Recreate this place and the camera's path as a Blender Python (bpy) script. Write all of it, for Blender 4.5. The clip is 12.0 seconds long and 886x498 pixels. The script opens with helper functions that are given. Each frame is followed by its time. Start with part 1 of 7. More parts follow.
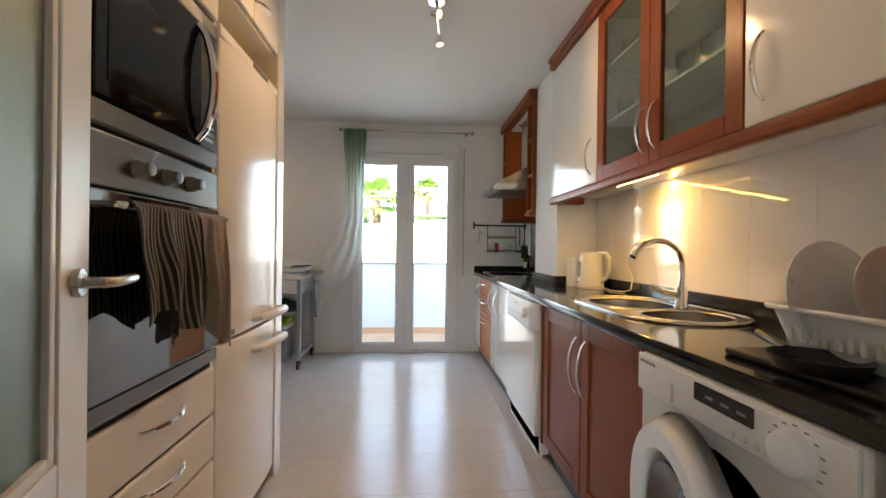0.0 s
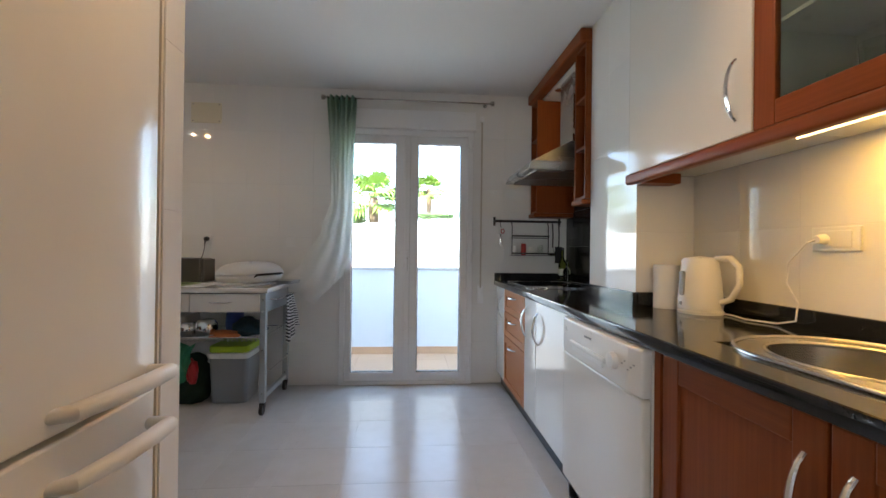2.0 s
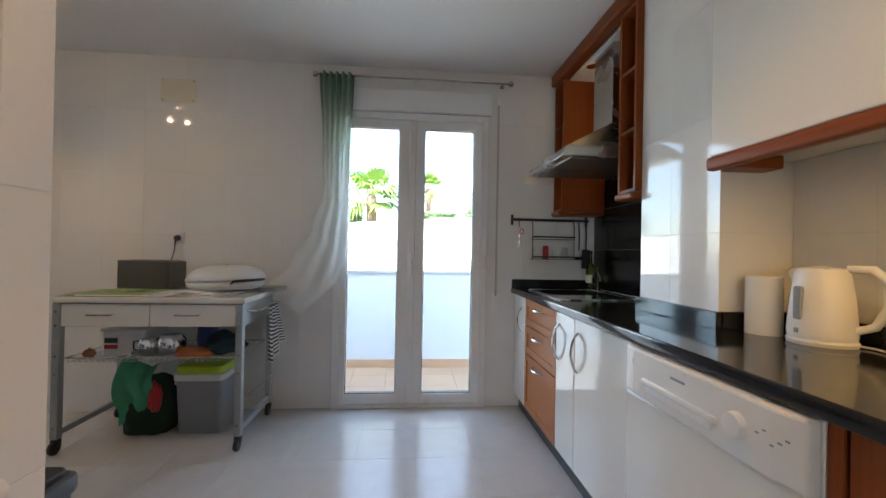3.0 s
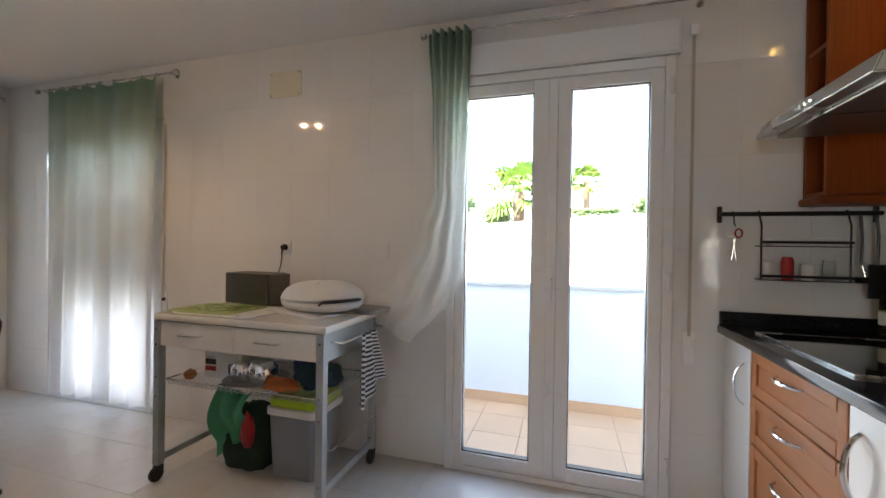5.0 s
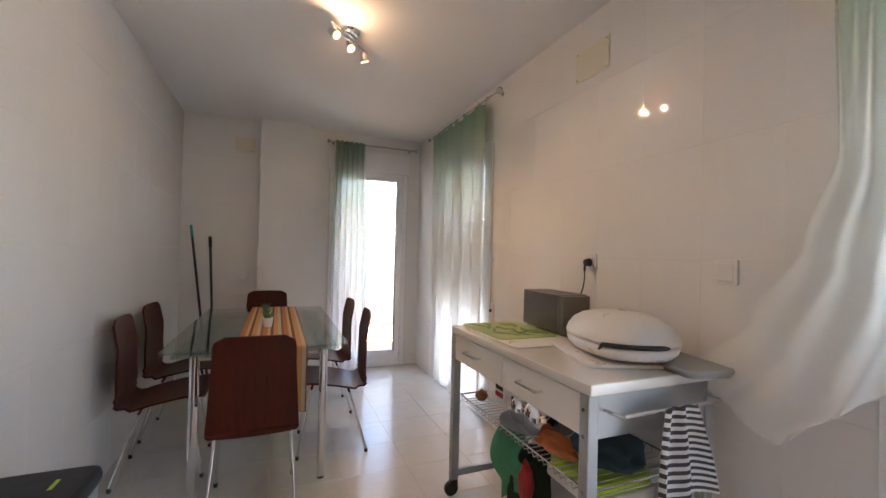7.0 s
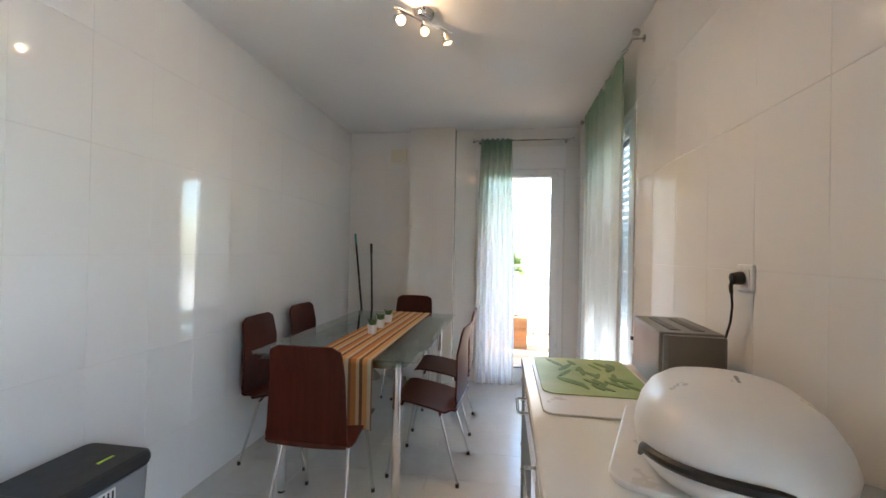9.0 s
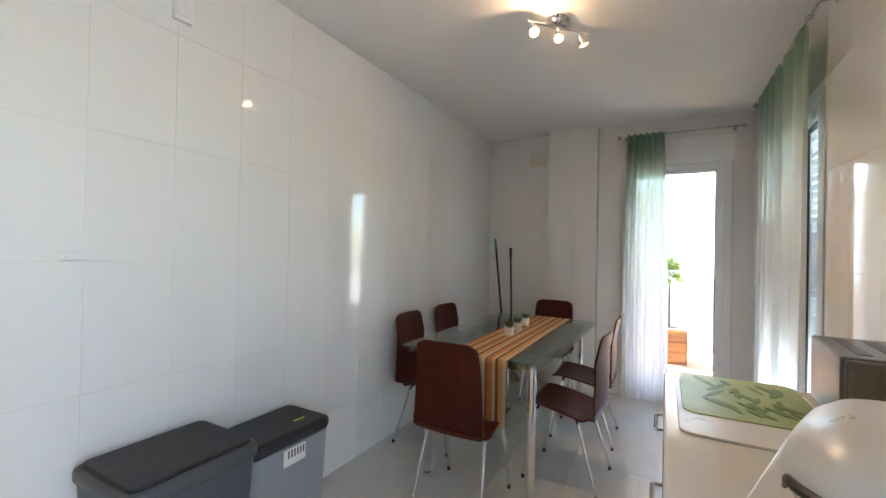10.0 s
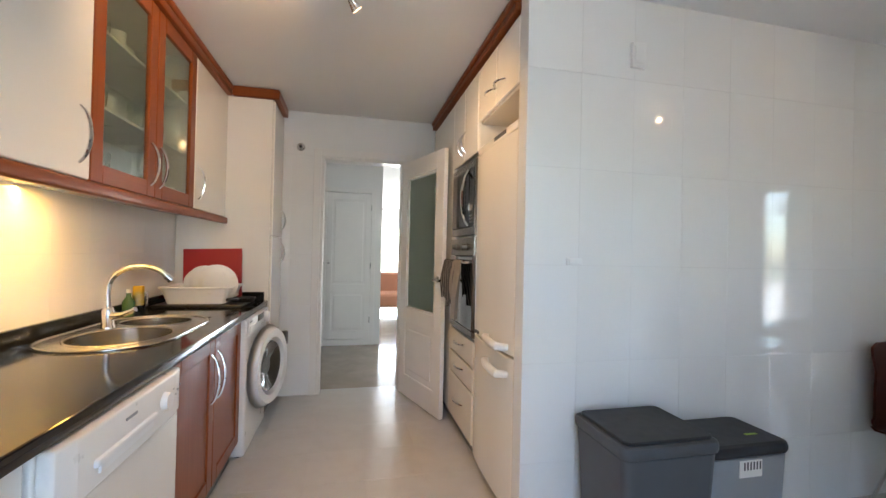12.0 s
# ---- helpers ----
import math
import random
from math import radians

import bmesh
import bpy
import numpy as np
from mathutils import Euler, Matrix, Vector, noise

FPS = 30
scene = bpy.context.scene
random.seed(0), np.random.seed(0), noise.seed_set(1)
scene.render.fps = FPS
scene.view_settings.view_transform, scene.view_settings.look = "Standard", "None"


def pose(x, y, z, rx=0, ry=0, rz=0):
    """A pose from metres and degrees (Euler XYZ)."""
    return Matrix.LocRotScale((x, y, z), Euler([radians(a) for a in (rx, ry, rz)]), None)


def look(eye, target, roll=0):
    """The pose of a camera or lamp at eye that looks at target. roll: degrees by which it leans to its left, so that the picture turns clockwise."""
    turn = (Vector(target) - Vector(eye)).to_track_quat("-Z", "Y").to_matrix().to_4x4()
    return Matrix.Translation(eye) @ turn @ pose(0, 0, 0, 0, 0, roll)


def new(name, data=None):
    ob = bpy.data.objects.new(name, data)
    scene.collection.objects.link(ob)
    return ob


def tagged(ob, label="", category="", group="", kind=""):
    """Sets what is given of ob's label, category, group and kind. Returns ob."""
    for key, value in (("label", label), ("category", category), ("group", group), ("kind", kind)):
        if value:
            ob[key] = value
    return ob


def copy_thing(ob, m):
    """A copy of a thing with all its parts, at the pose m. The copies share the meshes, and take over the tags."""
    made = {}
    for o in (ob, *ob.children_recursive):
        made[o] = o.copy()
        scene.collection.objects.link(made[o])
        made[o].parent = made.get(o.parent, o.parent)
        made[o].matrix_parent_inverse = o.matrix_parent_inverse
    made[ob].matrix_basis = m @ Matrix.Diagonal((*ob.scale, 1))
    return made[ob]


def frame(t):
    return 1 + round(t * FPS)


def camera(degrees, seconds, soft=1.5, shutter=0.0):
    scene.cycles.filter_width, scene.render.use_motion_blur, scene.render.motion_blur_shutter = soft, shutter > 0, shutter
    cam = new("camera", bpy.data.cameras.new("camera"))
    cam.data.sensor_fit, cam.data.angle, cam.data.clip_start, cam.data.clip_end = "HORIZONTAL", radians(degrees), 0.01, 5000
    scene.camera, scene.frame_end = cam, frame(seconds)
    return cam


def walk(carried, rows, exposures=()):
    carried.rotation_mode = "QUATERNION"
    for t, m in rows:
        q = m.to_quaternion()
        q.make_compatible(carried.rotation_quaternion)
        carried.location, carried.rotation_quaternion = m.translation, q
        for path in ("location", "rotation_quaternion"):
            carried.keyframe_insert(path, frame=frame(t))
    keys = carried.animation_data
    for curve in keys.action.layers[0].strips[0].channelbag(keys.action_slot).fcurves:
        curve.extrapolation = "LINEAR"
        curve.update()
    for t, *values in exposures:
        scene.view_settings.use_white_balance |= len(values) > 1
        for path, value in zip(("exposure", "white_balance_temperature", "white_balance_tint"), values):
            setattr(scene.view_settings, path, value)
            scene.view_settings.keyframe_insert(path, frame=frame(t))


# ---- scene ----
cam = camera(94.9, 12.0)
PATH = [
    (0, (0.381, 0.495, 1.159), (0.534, 2.489, 1.157), 0.7),
    (0.5, (0.404, 0.733, 1.15), (0.544, 2.728, 1.155), 0.7),
    (1, (0.364, 0.968, 1.159), (0.512, 2.963, 1.167), 0.9),
    (1.5, (0.354, 1.232, 1.161), (0.505, 3.226, 1.167), 0.8),
    (2, (0.347, 1.496, 1.158), (0.503, 3.49, 1.167), 0.7),
    (2.5, (0.304, 1.753, 1.173), (0.468, 3.747, 1.184), 0.7),
    (2.7, (0.279, 1.843, 1.167), (0.457, 3.835, 1.18), 0.9),
    (4.3, (0.36, 2.564, 1.239), (0.226, 4.56, 1.222), 1.4),
    (4.5, (0.348, 2.648, 1.216), (0.108, 4.633, 1.215), 0.9),
    (5, (0.382, 2.812, 1.249), (-0.196, 4.726, 1.241), 0.9),
    (5.5, (0.409, 2.968, 1.238), (-0.601, 4.694, 1.255), 1.0),
    (6, (0.413, 3.118, 1.236), (-1.008, 4.525, 1.248), 1.2),
    (6.5, (0.352, 3.326, 1.264), (-1.326, 4.414, 1.276), 1.2),
    (7, (0.299, 3.543, 1.259), (-1.553, 4.298, 1.283), 1.4),
    (7.5, (0.251, 3.751, 1.269), (-1.708, 4.154, 1.285), 1.3),
    (7.7, (0.219, 3.839, 1.251), (-1.764, 4.1, 1.275), 1.5),
    (9.3, (-0.055, 4.394, 1.299), (-1.998, 3.919, 1.319), 0.9),
    (9.5, (-0.061, 4.411, 1.294), (-1.962, 3.792, 1.32), 0.9),
    (10, (0.047, 4.404, 1.31), (-1.708, 3.445, 1.326), 1.1),
    (10.5, (0.195, 4.393, 1.324), (-1.301, 3.065, 1.332), 1.3),
    (11, (0.348, 4.376, 1.321), (-0.793, 2.734, 1.327), 1.0),
    (11.5, (0.433, 4.373, 1.309), (-0.372, 2.542, 1.322), 1.3),
    (12, (0.457, 4.397, 1.303), (0.016, 2.447, 1.321), 1.3),
]
walk(cam, [(t, look(eye, target, roll)) for t, eye, target, roll in PATH], exposures=[(0, 3.6, 6700, 10), (1, 3.48, 6800, 10), (2.5, 3.3, 6000, 10), (4.5, 3.62, 7200, 10), (5.0, 3.52, 6800, 14), (6.0, 3.15, 7200, 18), (6.5, 3.5, 7700, 18), (7, 3.9, 7000, 18), (7.7, 4.03, 6400, 10), (9.5, 4.05, 6500, 10), (11, 4.08, 6600, 10), (12, 3.9, 6200, 10)])
# ---------- world, sun, exposure ----------
world = bpy.data.worlds.new("daylight")
world.use_nodes = True
scene.world = world
wn = world.node_tree.nodes
sky = wn.new("ShaderNodeTexSky")
sky.sky_type = "NISHITA"
sky.sun_disc = False
sky.sun_elevation, sky.sun_rotation = radians(52), radians(205)
world.node_tree.links.new(sky.outputs[0], wn["Background"].inputs[0])
wn["Background"].inputs[1].default_value = 0.15

sun_data = bpy.data.lights.new("sun", "SUN")
sun_data.energy, sun_data.angle, sun_data.color = 4.2, radians(0.5), (1.0, 0.96, 0.91)
sun = new("sun", sun_data)
sun.matrix_basis = look((-3.0, -6.4, 9.0), (0, 0, 0))


def lamp(name, kind, eye, target, watts, colour, size=0.03, cone=80, blend=0.6, size_y=None):
    data = bpy.data.lights.new(name, kind)
    data.energy, data.color = watts, colour
    if kind == "SPOT":
        data.spot_size, data.spot_blend, data.shadow_soft_size = radians(cone), blend, size
    elif kind == "AREA":
        data.shape, data.size, data.size_y = "RECTANGLE", size, size_y or size
    else:
        data.shadow_soft_size = size
    ob = new(name, data)
    ob.matrix_basis = look(eye, target)
    return ob


WARM = (1.0, 0.53, 0.10)
HALO = (1.0, 0.78, 0.52)

# ---------- plan ----------
X_E, X_W, Y_N, Y_S, Y_IN = 1.73, -4.15, 5.045, 2.70, 0.566   # inner faces
X_F = -0.30          # face of the fridge column and end of the dining wall
Z_C = 2.54
WALL = 0.16
Y_HALL, X_HALL = -1.36, 0.0


# ---------- materials ----------
def material(name, colour, rough=0.5, metal=0.0, vary=0.06, scale=6.0, bump=0.0, bump_scale=60.0,
             rough_vary=0.08, coat=0.0, random=0.0, spec=0.5, second=None, second_scale=1.5, second_mix=0.0):
    m = bpy.data.materials.new(name)
    m.use_nodes = True
    nt = m.node_tree
    n, l = nt.nodes, nt.links
    b = n["Principled BSDF"]
    b.inputs["Metallic"].default_value = metal
    b.inputs["Coat Weight"].default_value = coat
    b.inputs["Coat Roughness"].default_value = 0.05
    b.inputs["Specular IOR Level"].default_value = spec
    geo = n.new("ShaderNodeNewGeometry")
    tex = n.new("ShaderNodeTexNoise")
    tex.inputs["Scale"].default_value, tex.inputs["Detail"].default_value = scale, 5
    l.new(geo.outputs["Position"], tex.inputs["Vector"])
    hsv = n.new("ShaderNodeHueSaturation")
    hsv.inputs["Color"].default_value = (*colour, 1)
    remap = n.new("ShaderNodeMapRange")
    remap.inputs["To Min"].default_value, remap.inputs["To Max"].default_value = 1 - vary, 1 + vary
    l.new(tex.outputs["Fac"], remap.inputs["Value"])
    value = remap.outputs["Result"]
    if random:
        info = n.new("ShaderNodeObjectInfo")
        r2 = n.new("ShaderNodeMapRange")
        r2.inputs["To Min"].default_value, r2.inputs["To Max"].default_value = 1 - random, 1 + random
        l.new(info.outputs["Random"], r2.inputs["Value"])
        mul = n.new("ShaderNodeMath")
        mul.operation = "MULTIPLY"
        l.new(value, mul.inputs[0])
        l.new(r2.outputs["Result"], mul.inputs[1])
        value = mul.outputs[0]
    l.new(value, hsv.inputs["Value"])
    out = hsv.outputs["Color"]
    if second:
        t2 = n.new("ShaderNodeTexNoise")
        t2.inputs["Scale"].default_value, t2.inputs["Detail"].default_value = second_scale, 8
        l.new(geo.outputs["Position"], t2.inputs["Vector"])
        ramp = n.new("ShaderNodeMapRange")
        ramp.inputs["From Min"].default_value, ramp.inputs["From Max"].default_value = 0.45, 0.7
        ramp.inputs["To Max"].default_value = second_mix
        l.new(t2.outputs["Fac"], ramp.inputs["Value"])
        mix = n.new("ShaderNodeMix")
        mix.data_type = "RGBA"
        l.new(ramp.outputs["Result"], mix.inputs["Factor"])
        l.new(out, mix.inputs["A"])
        mix.inputs["B"].default_value = (*second, 1)
        out = mix.outputs["Result"]
    l.new(out, b.inputs["Base Color"])
    t3 = n.new("ShaderNodeTexNoise")
    t3.inputs["Scale"].default_value, t3.inputs["Detail"].default_value = scale * 2.3, 6
    l.new(geo.outputs["Position"], t3.inputs["Vector"])
    rr = n.new("ShaderNodeMapRange")
    rr.inputs["To Min"].default_value, rr.inputs["To Max"].default_value = max(0.02, rough - rough_vary), min(1, rough + rough_vary)
    l.new(t3.outputs["Fac"], rr.inputs["Value"])
    l.new(rr.outputs["Result"], b.inputs["Roughness"])
    if bump:
        t4 = n.new("ShaderNodeTexNoise")
        t4.inputs["Scale"].default_value, t4.inputs["Detail"].default_value = bump_scale, 4
        l.new(geo.outputs["Position"], t4.inputs["Vector"])
        bp = n.new("ShaderNodeBump")
        bp.inputs["Strength"].default_value, bp.inputs["Distance"].default_value = bump, 0.002
        l.new(t4.outputs["Fac"], bp.inputs["Height"])
        l.new(bp.outputs["Normal"], b.inputs["Normal"])
    return m


def wood(name, dark, light, rough=0.3, axis=2, stretch=14.0, coat=0.0):
    """Wood with grain that runs along one axis."""
    m = material(name, light, rough, coat=coat, rough_vary=0.02, scale=3, spec=0.22)
    nt = m.node_tree
    n, l = nt.nodes, nt.links
    geo = n.new("ShaderNodeNewGeometry")
    mp = n.new("ShaderNodeMapping")
    s = [stretch] * 3
    s[axis] = 1.0
    mp.inputs["Scale"].default_value = s
    l.new(geo.outputs["Position"], mp.inputs["Vector"])
    tex = n.new("ShaderNodeTexNoise")
    tex.inputs["Scale"].default_value, tex.inputs["Detail"].default_value, tex.inputs["Distortion"].default_value = 3.0, 4, 0.0
    l.new(mp.outputs["Vector"], tex.inputs["Vector"])
    ramp = n.new("ShaderNodeValToRGB")
    ramp.color_ramp.elements[0].position, ramp.color_ramp.elements[0].color = 0.3, (*dark, 1)
    ramp.color_ramp.elements[1].position, ramp.color_ramp.elements[1].color = 0.72, (*light, 1)
    l.new(tex.outputs["Fac"], ramp.inputs["Fac"])
    l.new(ramp.outputs["Color"], n["Principled BSDF"].inputs["Base Color"])
    return m


def striped(name, colours, width, axis=0, rough=0.9):
    """Woven stripes along one axis; colours: (position, rgb) over one repeat."""
    m = material(name, colours[0][1], rough, bump=0.4, bump_scale=500)
    nt = m.node_tree
    n, l = nt.nodes, nt.links
    tc = n.new("ShaderNodeTexCoord")
    sep = n.new("ShaderNodeSeparateXYZ")
    l.new(tc.outputs["UV"], sep.inputs[0])
    mul = n.new("ShaderNodeMath")
    mul.operation, mul.inputs[1].default_value = "MULTIPLY", 1 / width
    l.new(sep.outputs[axis], mul.inputs[0])
    fr = n.new("ShaderNodeMath")
    fr.operation = "FRACT"
    l.new(mul.outputs[0], fr.inputs[0])
    ramp = n.new("ShaderNodeValToRGB")
    ramp.color_ramp.interpolation = "CONSTANT"
    els = ramp.color_ramp.elements
    while len(els) < len(colours):
        els.new(0.5)
    for e, (p, c) in zip(els, colours):
        e.position, e.color = p, (*c, 1)
    l.new(fr.outputs[0], ramp.inputs["Fac"])
    l.new(ramp.outputs["Color"], n["Principled BSDF"].inputs["Base Color"])
    return m


def glass(name, colour=(1, 1, 1), rough=0.0, milky=0.0):
    m = bpy.data.materials.new(name)
    m.use_nodes = True
    n, l = m.node_tree.nodes, m.node_tree.links
    b = n["Principled BSDF"]
    b.inputs["Base Color"].default_value = (*colour, 1)
    b.inputs["Transmission Weight"].default_value = 1.0 - milky
    b.inputs["Roughness"].default_value = rough
    b.inputs["IOR"].default_value = 1.45
    return m


def pane_glass(name, tint=(0.96, 0.98, 0.97), base=0.02):
    """Thin clear glazing: lets light straight through and mirrors at grazing angles."""
    m = bpy.data.materials.new(name)
    m.use_nodes = True
    n, l = m.node_tree.nodes, m.node_tree.links
    tr, gl = n.new("ShaderNodeBsdfTransparent"), n.new("ShaderNodeBsdfGlossy")
    tr.inputs[0].default_value = (*tint, 1)
    gl.inputs["Roughness"].default_value = 0.01
    fr, mx = n.new("ShaderNodeLayerWeight"), n.new("ShaderNodeMixShader")
    pw, ad = n.new("ShaderNodeMath"), n.new("ShaderNodeMath")
    pw.operation, pw.inputs[1].default_value = "POWER", 4.5
    ad.operation, ad.inputs[1].default_value, ad.inputs[2].default_value = "MULTIPLY_ADD", 0.9, base
    l.new(fr.outputs["Facing"], pw.inputs[0])
    l.new(pw.outputs[0], ad.inputs[0])
    l.new(ad.outputs[0], mx.inputs[0])
    l.new(tr.outputs[0], mx.inputs[1])
    l.new(gl.outputs[0], mx.inputs[2])
    l.new(mx.outputs[0], n["Material Output"].inputs["Surface"])
    return m


def glow(name, colour, strength):
    m = bpy.data.materials.new(name)
    m.use_nodes = True
    b = m.node_tree.nodes["Principled BSDF"]
    b.inputs["Base Color"].default_value = (*colour, 1)
    b.inputs["Emission Color"].default_value = (*colour, 1)
    b.inputs["Emission Strength"].default_value = strength
    return m


def sheer(name):
    """Thin curtain cloth, dyed sage green at the top and fading to white."""
    m = bpy.data.materials.new(name)
    m.use_nodes = True
    n, l = m.node_tree.nodes, m.node_tree.links
    geo, sep = n.new("ShaderNodeNewGeometry"), n.new("ShaderNodeSeparateXYZ")
    l.new(geo.outputs["Position"], sep.inputs[0])
    ramp, mr = n.new("ShaderNodeValToRGB"), n.new("ShaderNodeMapRange")
    mr.inputs["From Min"].default_value, mr.inputs["From Max"].default_value = 0.4, 2.45
    l.new(sep.outputs[2], mr.inputs["Value"])
    els = ramp.color_ramp.elements
    els[0].position, els[0].color = 0.12, (0.96, 0.96, 0.96, 1)
    els[1].position, els[1].color = 0.97, (0.33, 0.50, 0.39, 1)
    mid, high = els.new(0.60), els.new(0.86)
    mid.color, high.color = (0.89, 0.925, 0.895, 1), (0.62, 0.73, 0.65, 1)
    l.new(mr.outputs["Result"], ramp.inputs["Fac"])
    weave = n.new("ShaderNodeTexNoise")
    weave.inputs["Scale"].default_value = 300
    l.new(geo.outputs["Position"], weave.inputs["Vector"])
    bp = n.new("ShaderNodeBump")
    bp.inputs["Strength"].default_value, bp.inputs["Distance"].default_value = 0.2, 0.0006
    l.new(weave.outputs["Fac"], bp.inputs["Height"])
    df, tl, ts = n.new("ShaderNodeBsdfDiffuse"), n.new("ShaderNodeBsdfTranslucent"), n.new("ShaderNodeBsdfTransparent")
    for s in (df, tl):
        l.new(ramp.outputs["Color"], s.inputs[0])
        l.new(bp.outputs["Normal"], s.inputs["Normal"])
    m1, m2 = n.new("ShaderNodeMixShader"), n.new("ShaderNodeMixShader")
    m1.inputs[0].default_value, m2.inputs[0].default_value = 0.45, 0.2
    l.new(df.outputs[0], m1.inputs[1])
    l.new(tl.outputs[0], m1.inputs[2])
    l.new(m1.outputs[0], m2.inputs[1])
    l.new(ts.outputs[0], m2.inputs[2])
    l.new(m2.outputs[0], n["Material Output"].inputs["Surface"])
    return m


M_TILE = material("white_wall_tile", (0.80, 0.80, 0.785), 0.055, vary=0.02, scale=2.5, bump=0.06, bump_scale=9, rough_vary=0.02, random=0.012)
M_GROUT = material("grey_grout", (0.70, 0.695, 0.68), 0.6, vary=0.10, scale=3)
M_FLOOR = material("cream_floor_tile", (0.58, 0.57, 0.55), 0.21, vary=0.05, scale=5, bump=0.06, bump_scale=25, random=0.02, second=(0.50, 0.485, 0.455), second_scale=9, second_mix=0.35)
M_FGROUT = material("floor_grout", (0.54, 0.53, 0.50), 0.5, vary=0.08, scale=6)
M_CEIL = material("ceiling_paint", (0.80, 0.80, 0.79), 0.85, vary=0.02, scale=3, bump=0.05, bump_scale=120)
M_PAINT = material("white_wall_paint", (0.78, 0.77, 0.75), 0.75, vary=0.03, scale=4, bump=0.08, bump_scale=90)
M_BLACKTILE = material("black_wall_tile", (0.009, 0.009, 0.010), 0.2, vary=0.2, scale=8)
M_GRANITE = material("black_granite", (0.013, 0.014, 0.016), 0.10, vary=0.5, scale=160, rough_vary=0.02)
M_WHITE = material("white_lacquer", (0.80, 0.78, 0.73), 0.12, vary=0.02, scale=3, rough_vary=0.04, coat=0.3)
M_CREAM = material("cream_lacquer", (0.76, 0.71, 0.62), 0.22, vary=0.03, scale=3)
M_PVC = material("white_pvc", (0.82, 0.83, 0.84), 0.3, vary=0.02, scale=4)
M_DOOR = material("white_door_paint", (0.78, 0.76, 0.73), 0.35, vary=0.03, scale=6, bump=0.05, bump_scale=40)
M_CHERRY = wood("cherry_wood", (0.205, 0.049, 0.011), (0.255, 0.066, 0.016), 0.33, stretch=40)
M_CHERRY_H = wood("cherry_wood_across", (0.205, 0.049, 0.011), (0.255, 0.066, 0.016), 0.33, axis=1, stretch=40)
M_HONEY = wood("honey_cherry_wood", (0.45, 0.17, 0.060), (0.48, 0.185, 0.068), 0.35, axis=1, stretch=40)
M_CHAIR = wood("dark_bent_plywood", (0.058, 0.011, 0.006), (0.080, 0.016, 0.0085), 0.40)
M_PINE = wood("pine_wood", (0.30, 0.13, 0.05), (0.42, 0.21, 0.09), 0.5, axis=0)
M_CHROME = material("chrome", (0.78, 0.78, 0.78), 0.09, metal=1.0, vary=0.03, rough_vary=0.03)
M_STEEL = material("brushed_steel", (0.52, 0.51, 0.49), 0.27, metal=1.0, vary=0.02, scale=3, rough_vary=0.03)
M_SINK = material("sink_steel", (0.50, 0.485, 0.46), 0.24, metal=1.0, vary=0.03, scale=6, rough_vary=0.04)
M_DARKSTEEL = material("dark_brushed_steel", (0.20, 0.19, 0.175), 0.33, metal=0.9, vary=0.04, scale=4, rough_vary=0.03)
M_GALV = material("grey_painted_steel", (0.40, 0.43, 0.44), 0.4, metal=0.4, vary=0.08, scale=12)
M_BLACK = material("black_plastic", (0.015, 0.015, 0.016), 0.35, vary=0.1, scale=10)
M_OVENSTEEL = material("oven_brushed_steel", (0.27, 0.25, 0.225), 0.26, metal=1.0, vary=0.04, scale=3, rough_vary=0.04)
M_OVENGLASS = material("oven_mirror_glass", (0.010, 0.011, 0.012), 0.04, vary=0.05, rough_vary=0.01, coat=1.0, spec=1.0)
M_OVENGLASS.node_tree.nodes["Principled BSDF"].inputs["Coat IOR"].default_value = 2.3
M_DARKGLASS = material("microwave_glass", (0.004, 0.004, 0.0045), 0.05, vary=0.05, rough_vary=0.01, spec=0.28)
M_BLACKGLASS = material("black_glass", (0.006, 0.006, 0.007), 0.04, vary=0.05, rough_vary=0.01, coat=0.5)
M_PLASTIC = material("white_plastic", (0.78, 0.78, 0.77), 0.3, vary=0.02, scale=6)
M_IVORY = material("ivory_plastic", (0.72, 0.69, 0.56), 0.4, vary=0.03, scale=6)
M_FRIDGE = material("fridge_enamel", (0.78, 0.75, 0.68), 0.16, vary=0.015, scale=2, bump=0.03, bump_scale=90)
M_BIN = material("grey_bin_plastic", (0.072, 0.080, 0.090), 0.45, spec=0.3, vary=0.05, scale=10, bump=0.08, bump_scale=200)
M_BIN2 = material("pale_grey_bin_plastic", (0.26, 0.285, 0.31), 0.45, vary=0.05, scale=10, bump=0.08, bump_scale=200)
M_BINDARK = material("dark_bin_lid", (0.028, 0.031, 0.035), 0.45, spec=0.25, vary=0.05, scale=10)
M_GREYBOX = material("grey_box_plastic", (0.27, 0.29, 0.31), 0.45, vary=0.04, scale=10)
M_LIME = material("lime_plastic", (0.42, 0.62, 0.025), 0.35, vary=0.05, scale=10)
M_GREEN = material("green_cloth", (0.06, 0.30, 0.17), 0.85, vary=0.12, scale=12, bump=0.3, bump_scale=200)
M_ORANGE = material("orange_cloth", (0.55, 0.16, 0.05), 0.85, vary=0.15, scale=12)
M_BLUE = material("blue_plastic", (0.03, 0.06, 0.22), 0.4, vary=0.1)
M_RED = material("red_plastic", (0.42, 0.02, 0.025), 0.4, vary=0.06, scale=8)
M_TAUPE = material("taupe_cloth", (0.27, 0.225, 0.175), 0.92, vary=0.12, scale=14, bump=0.35, bump_scale=260)
M_ROPE = material("cord_beige", (0.50, 0.46, 0.40), 0.8, vary=0.06)
M_PLANT = material("succulent_leaf", (0.05, 0.13, 0.05), 0.45, vary=0.3, scale=30)
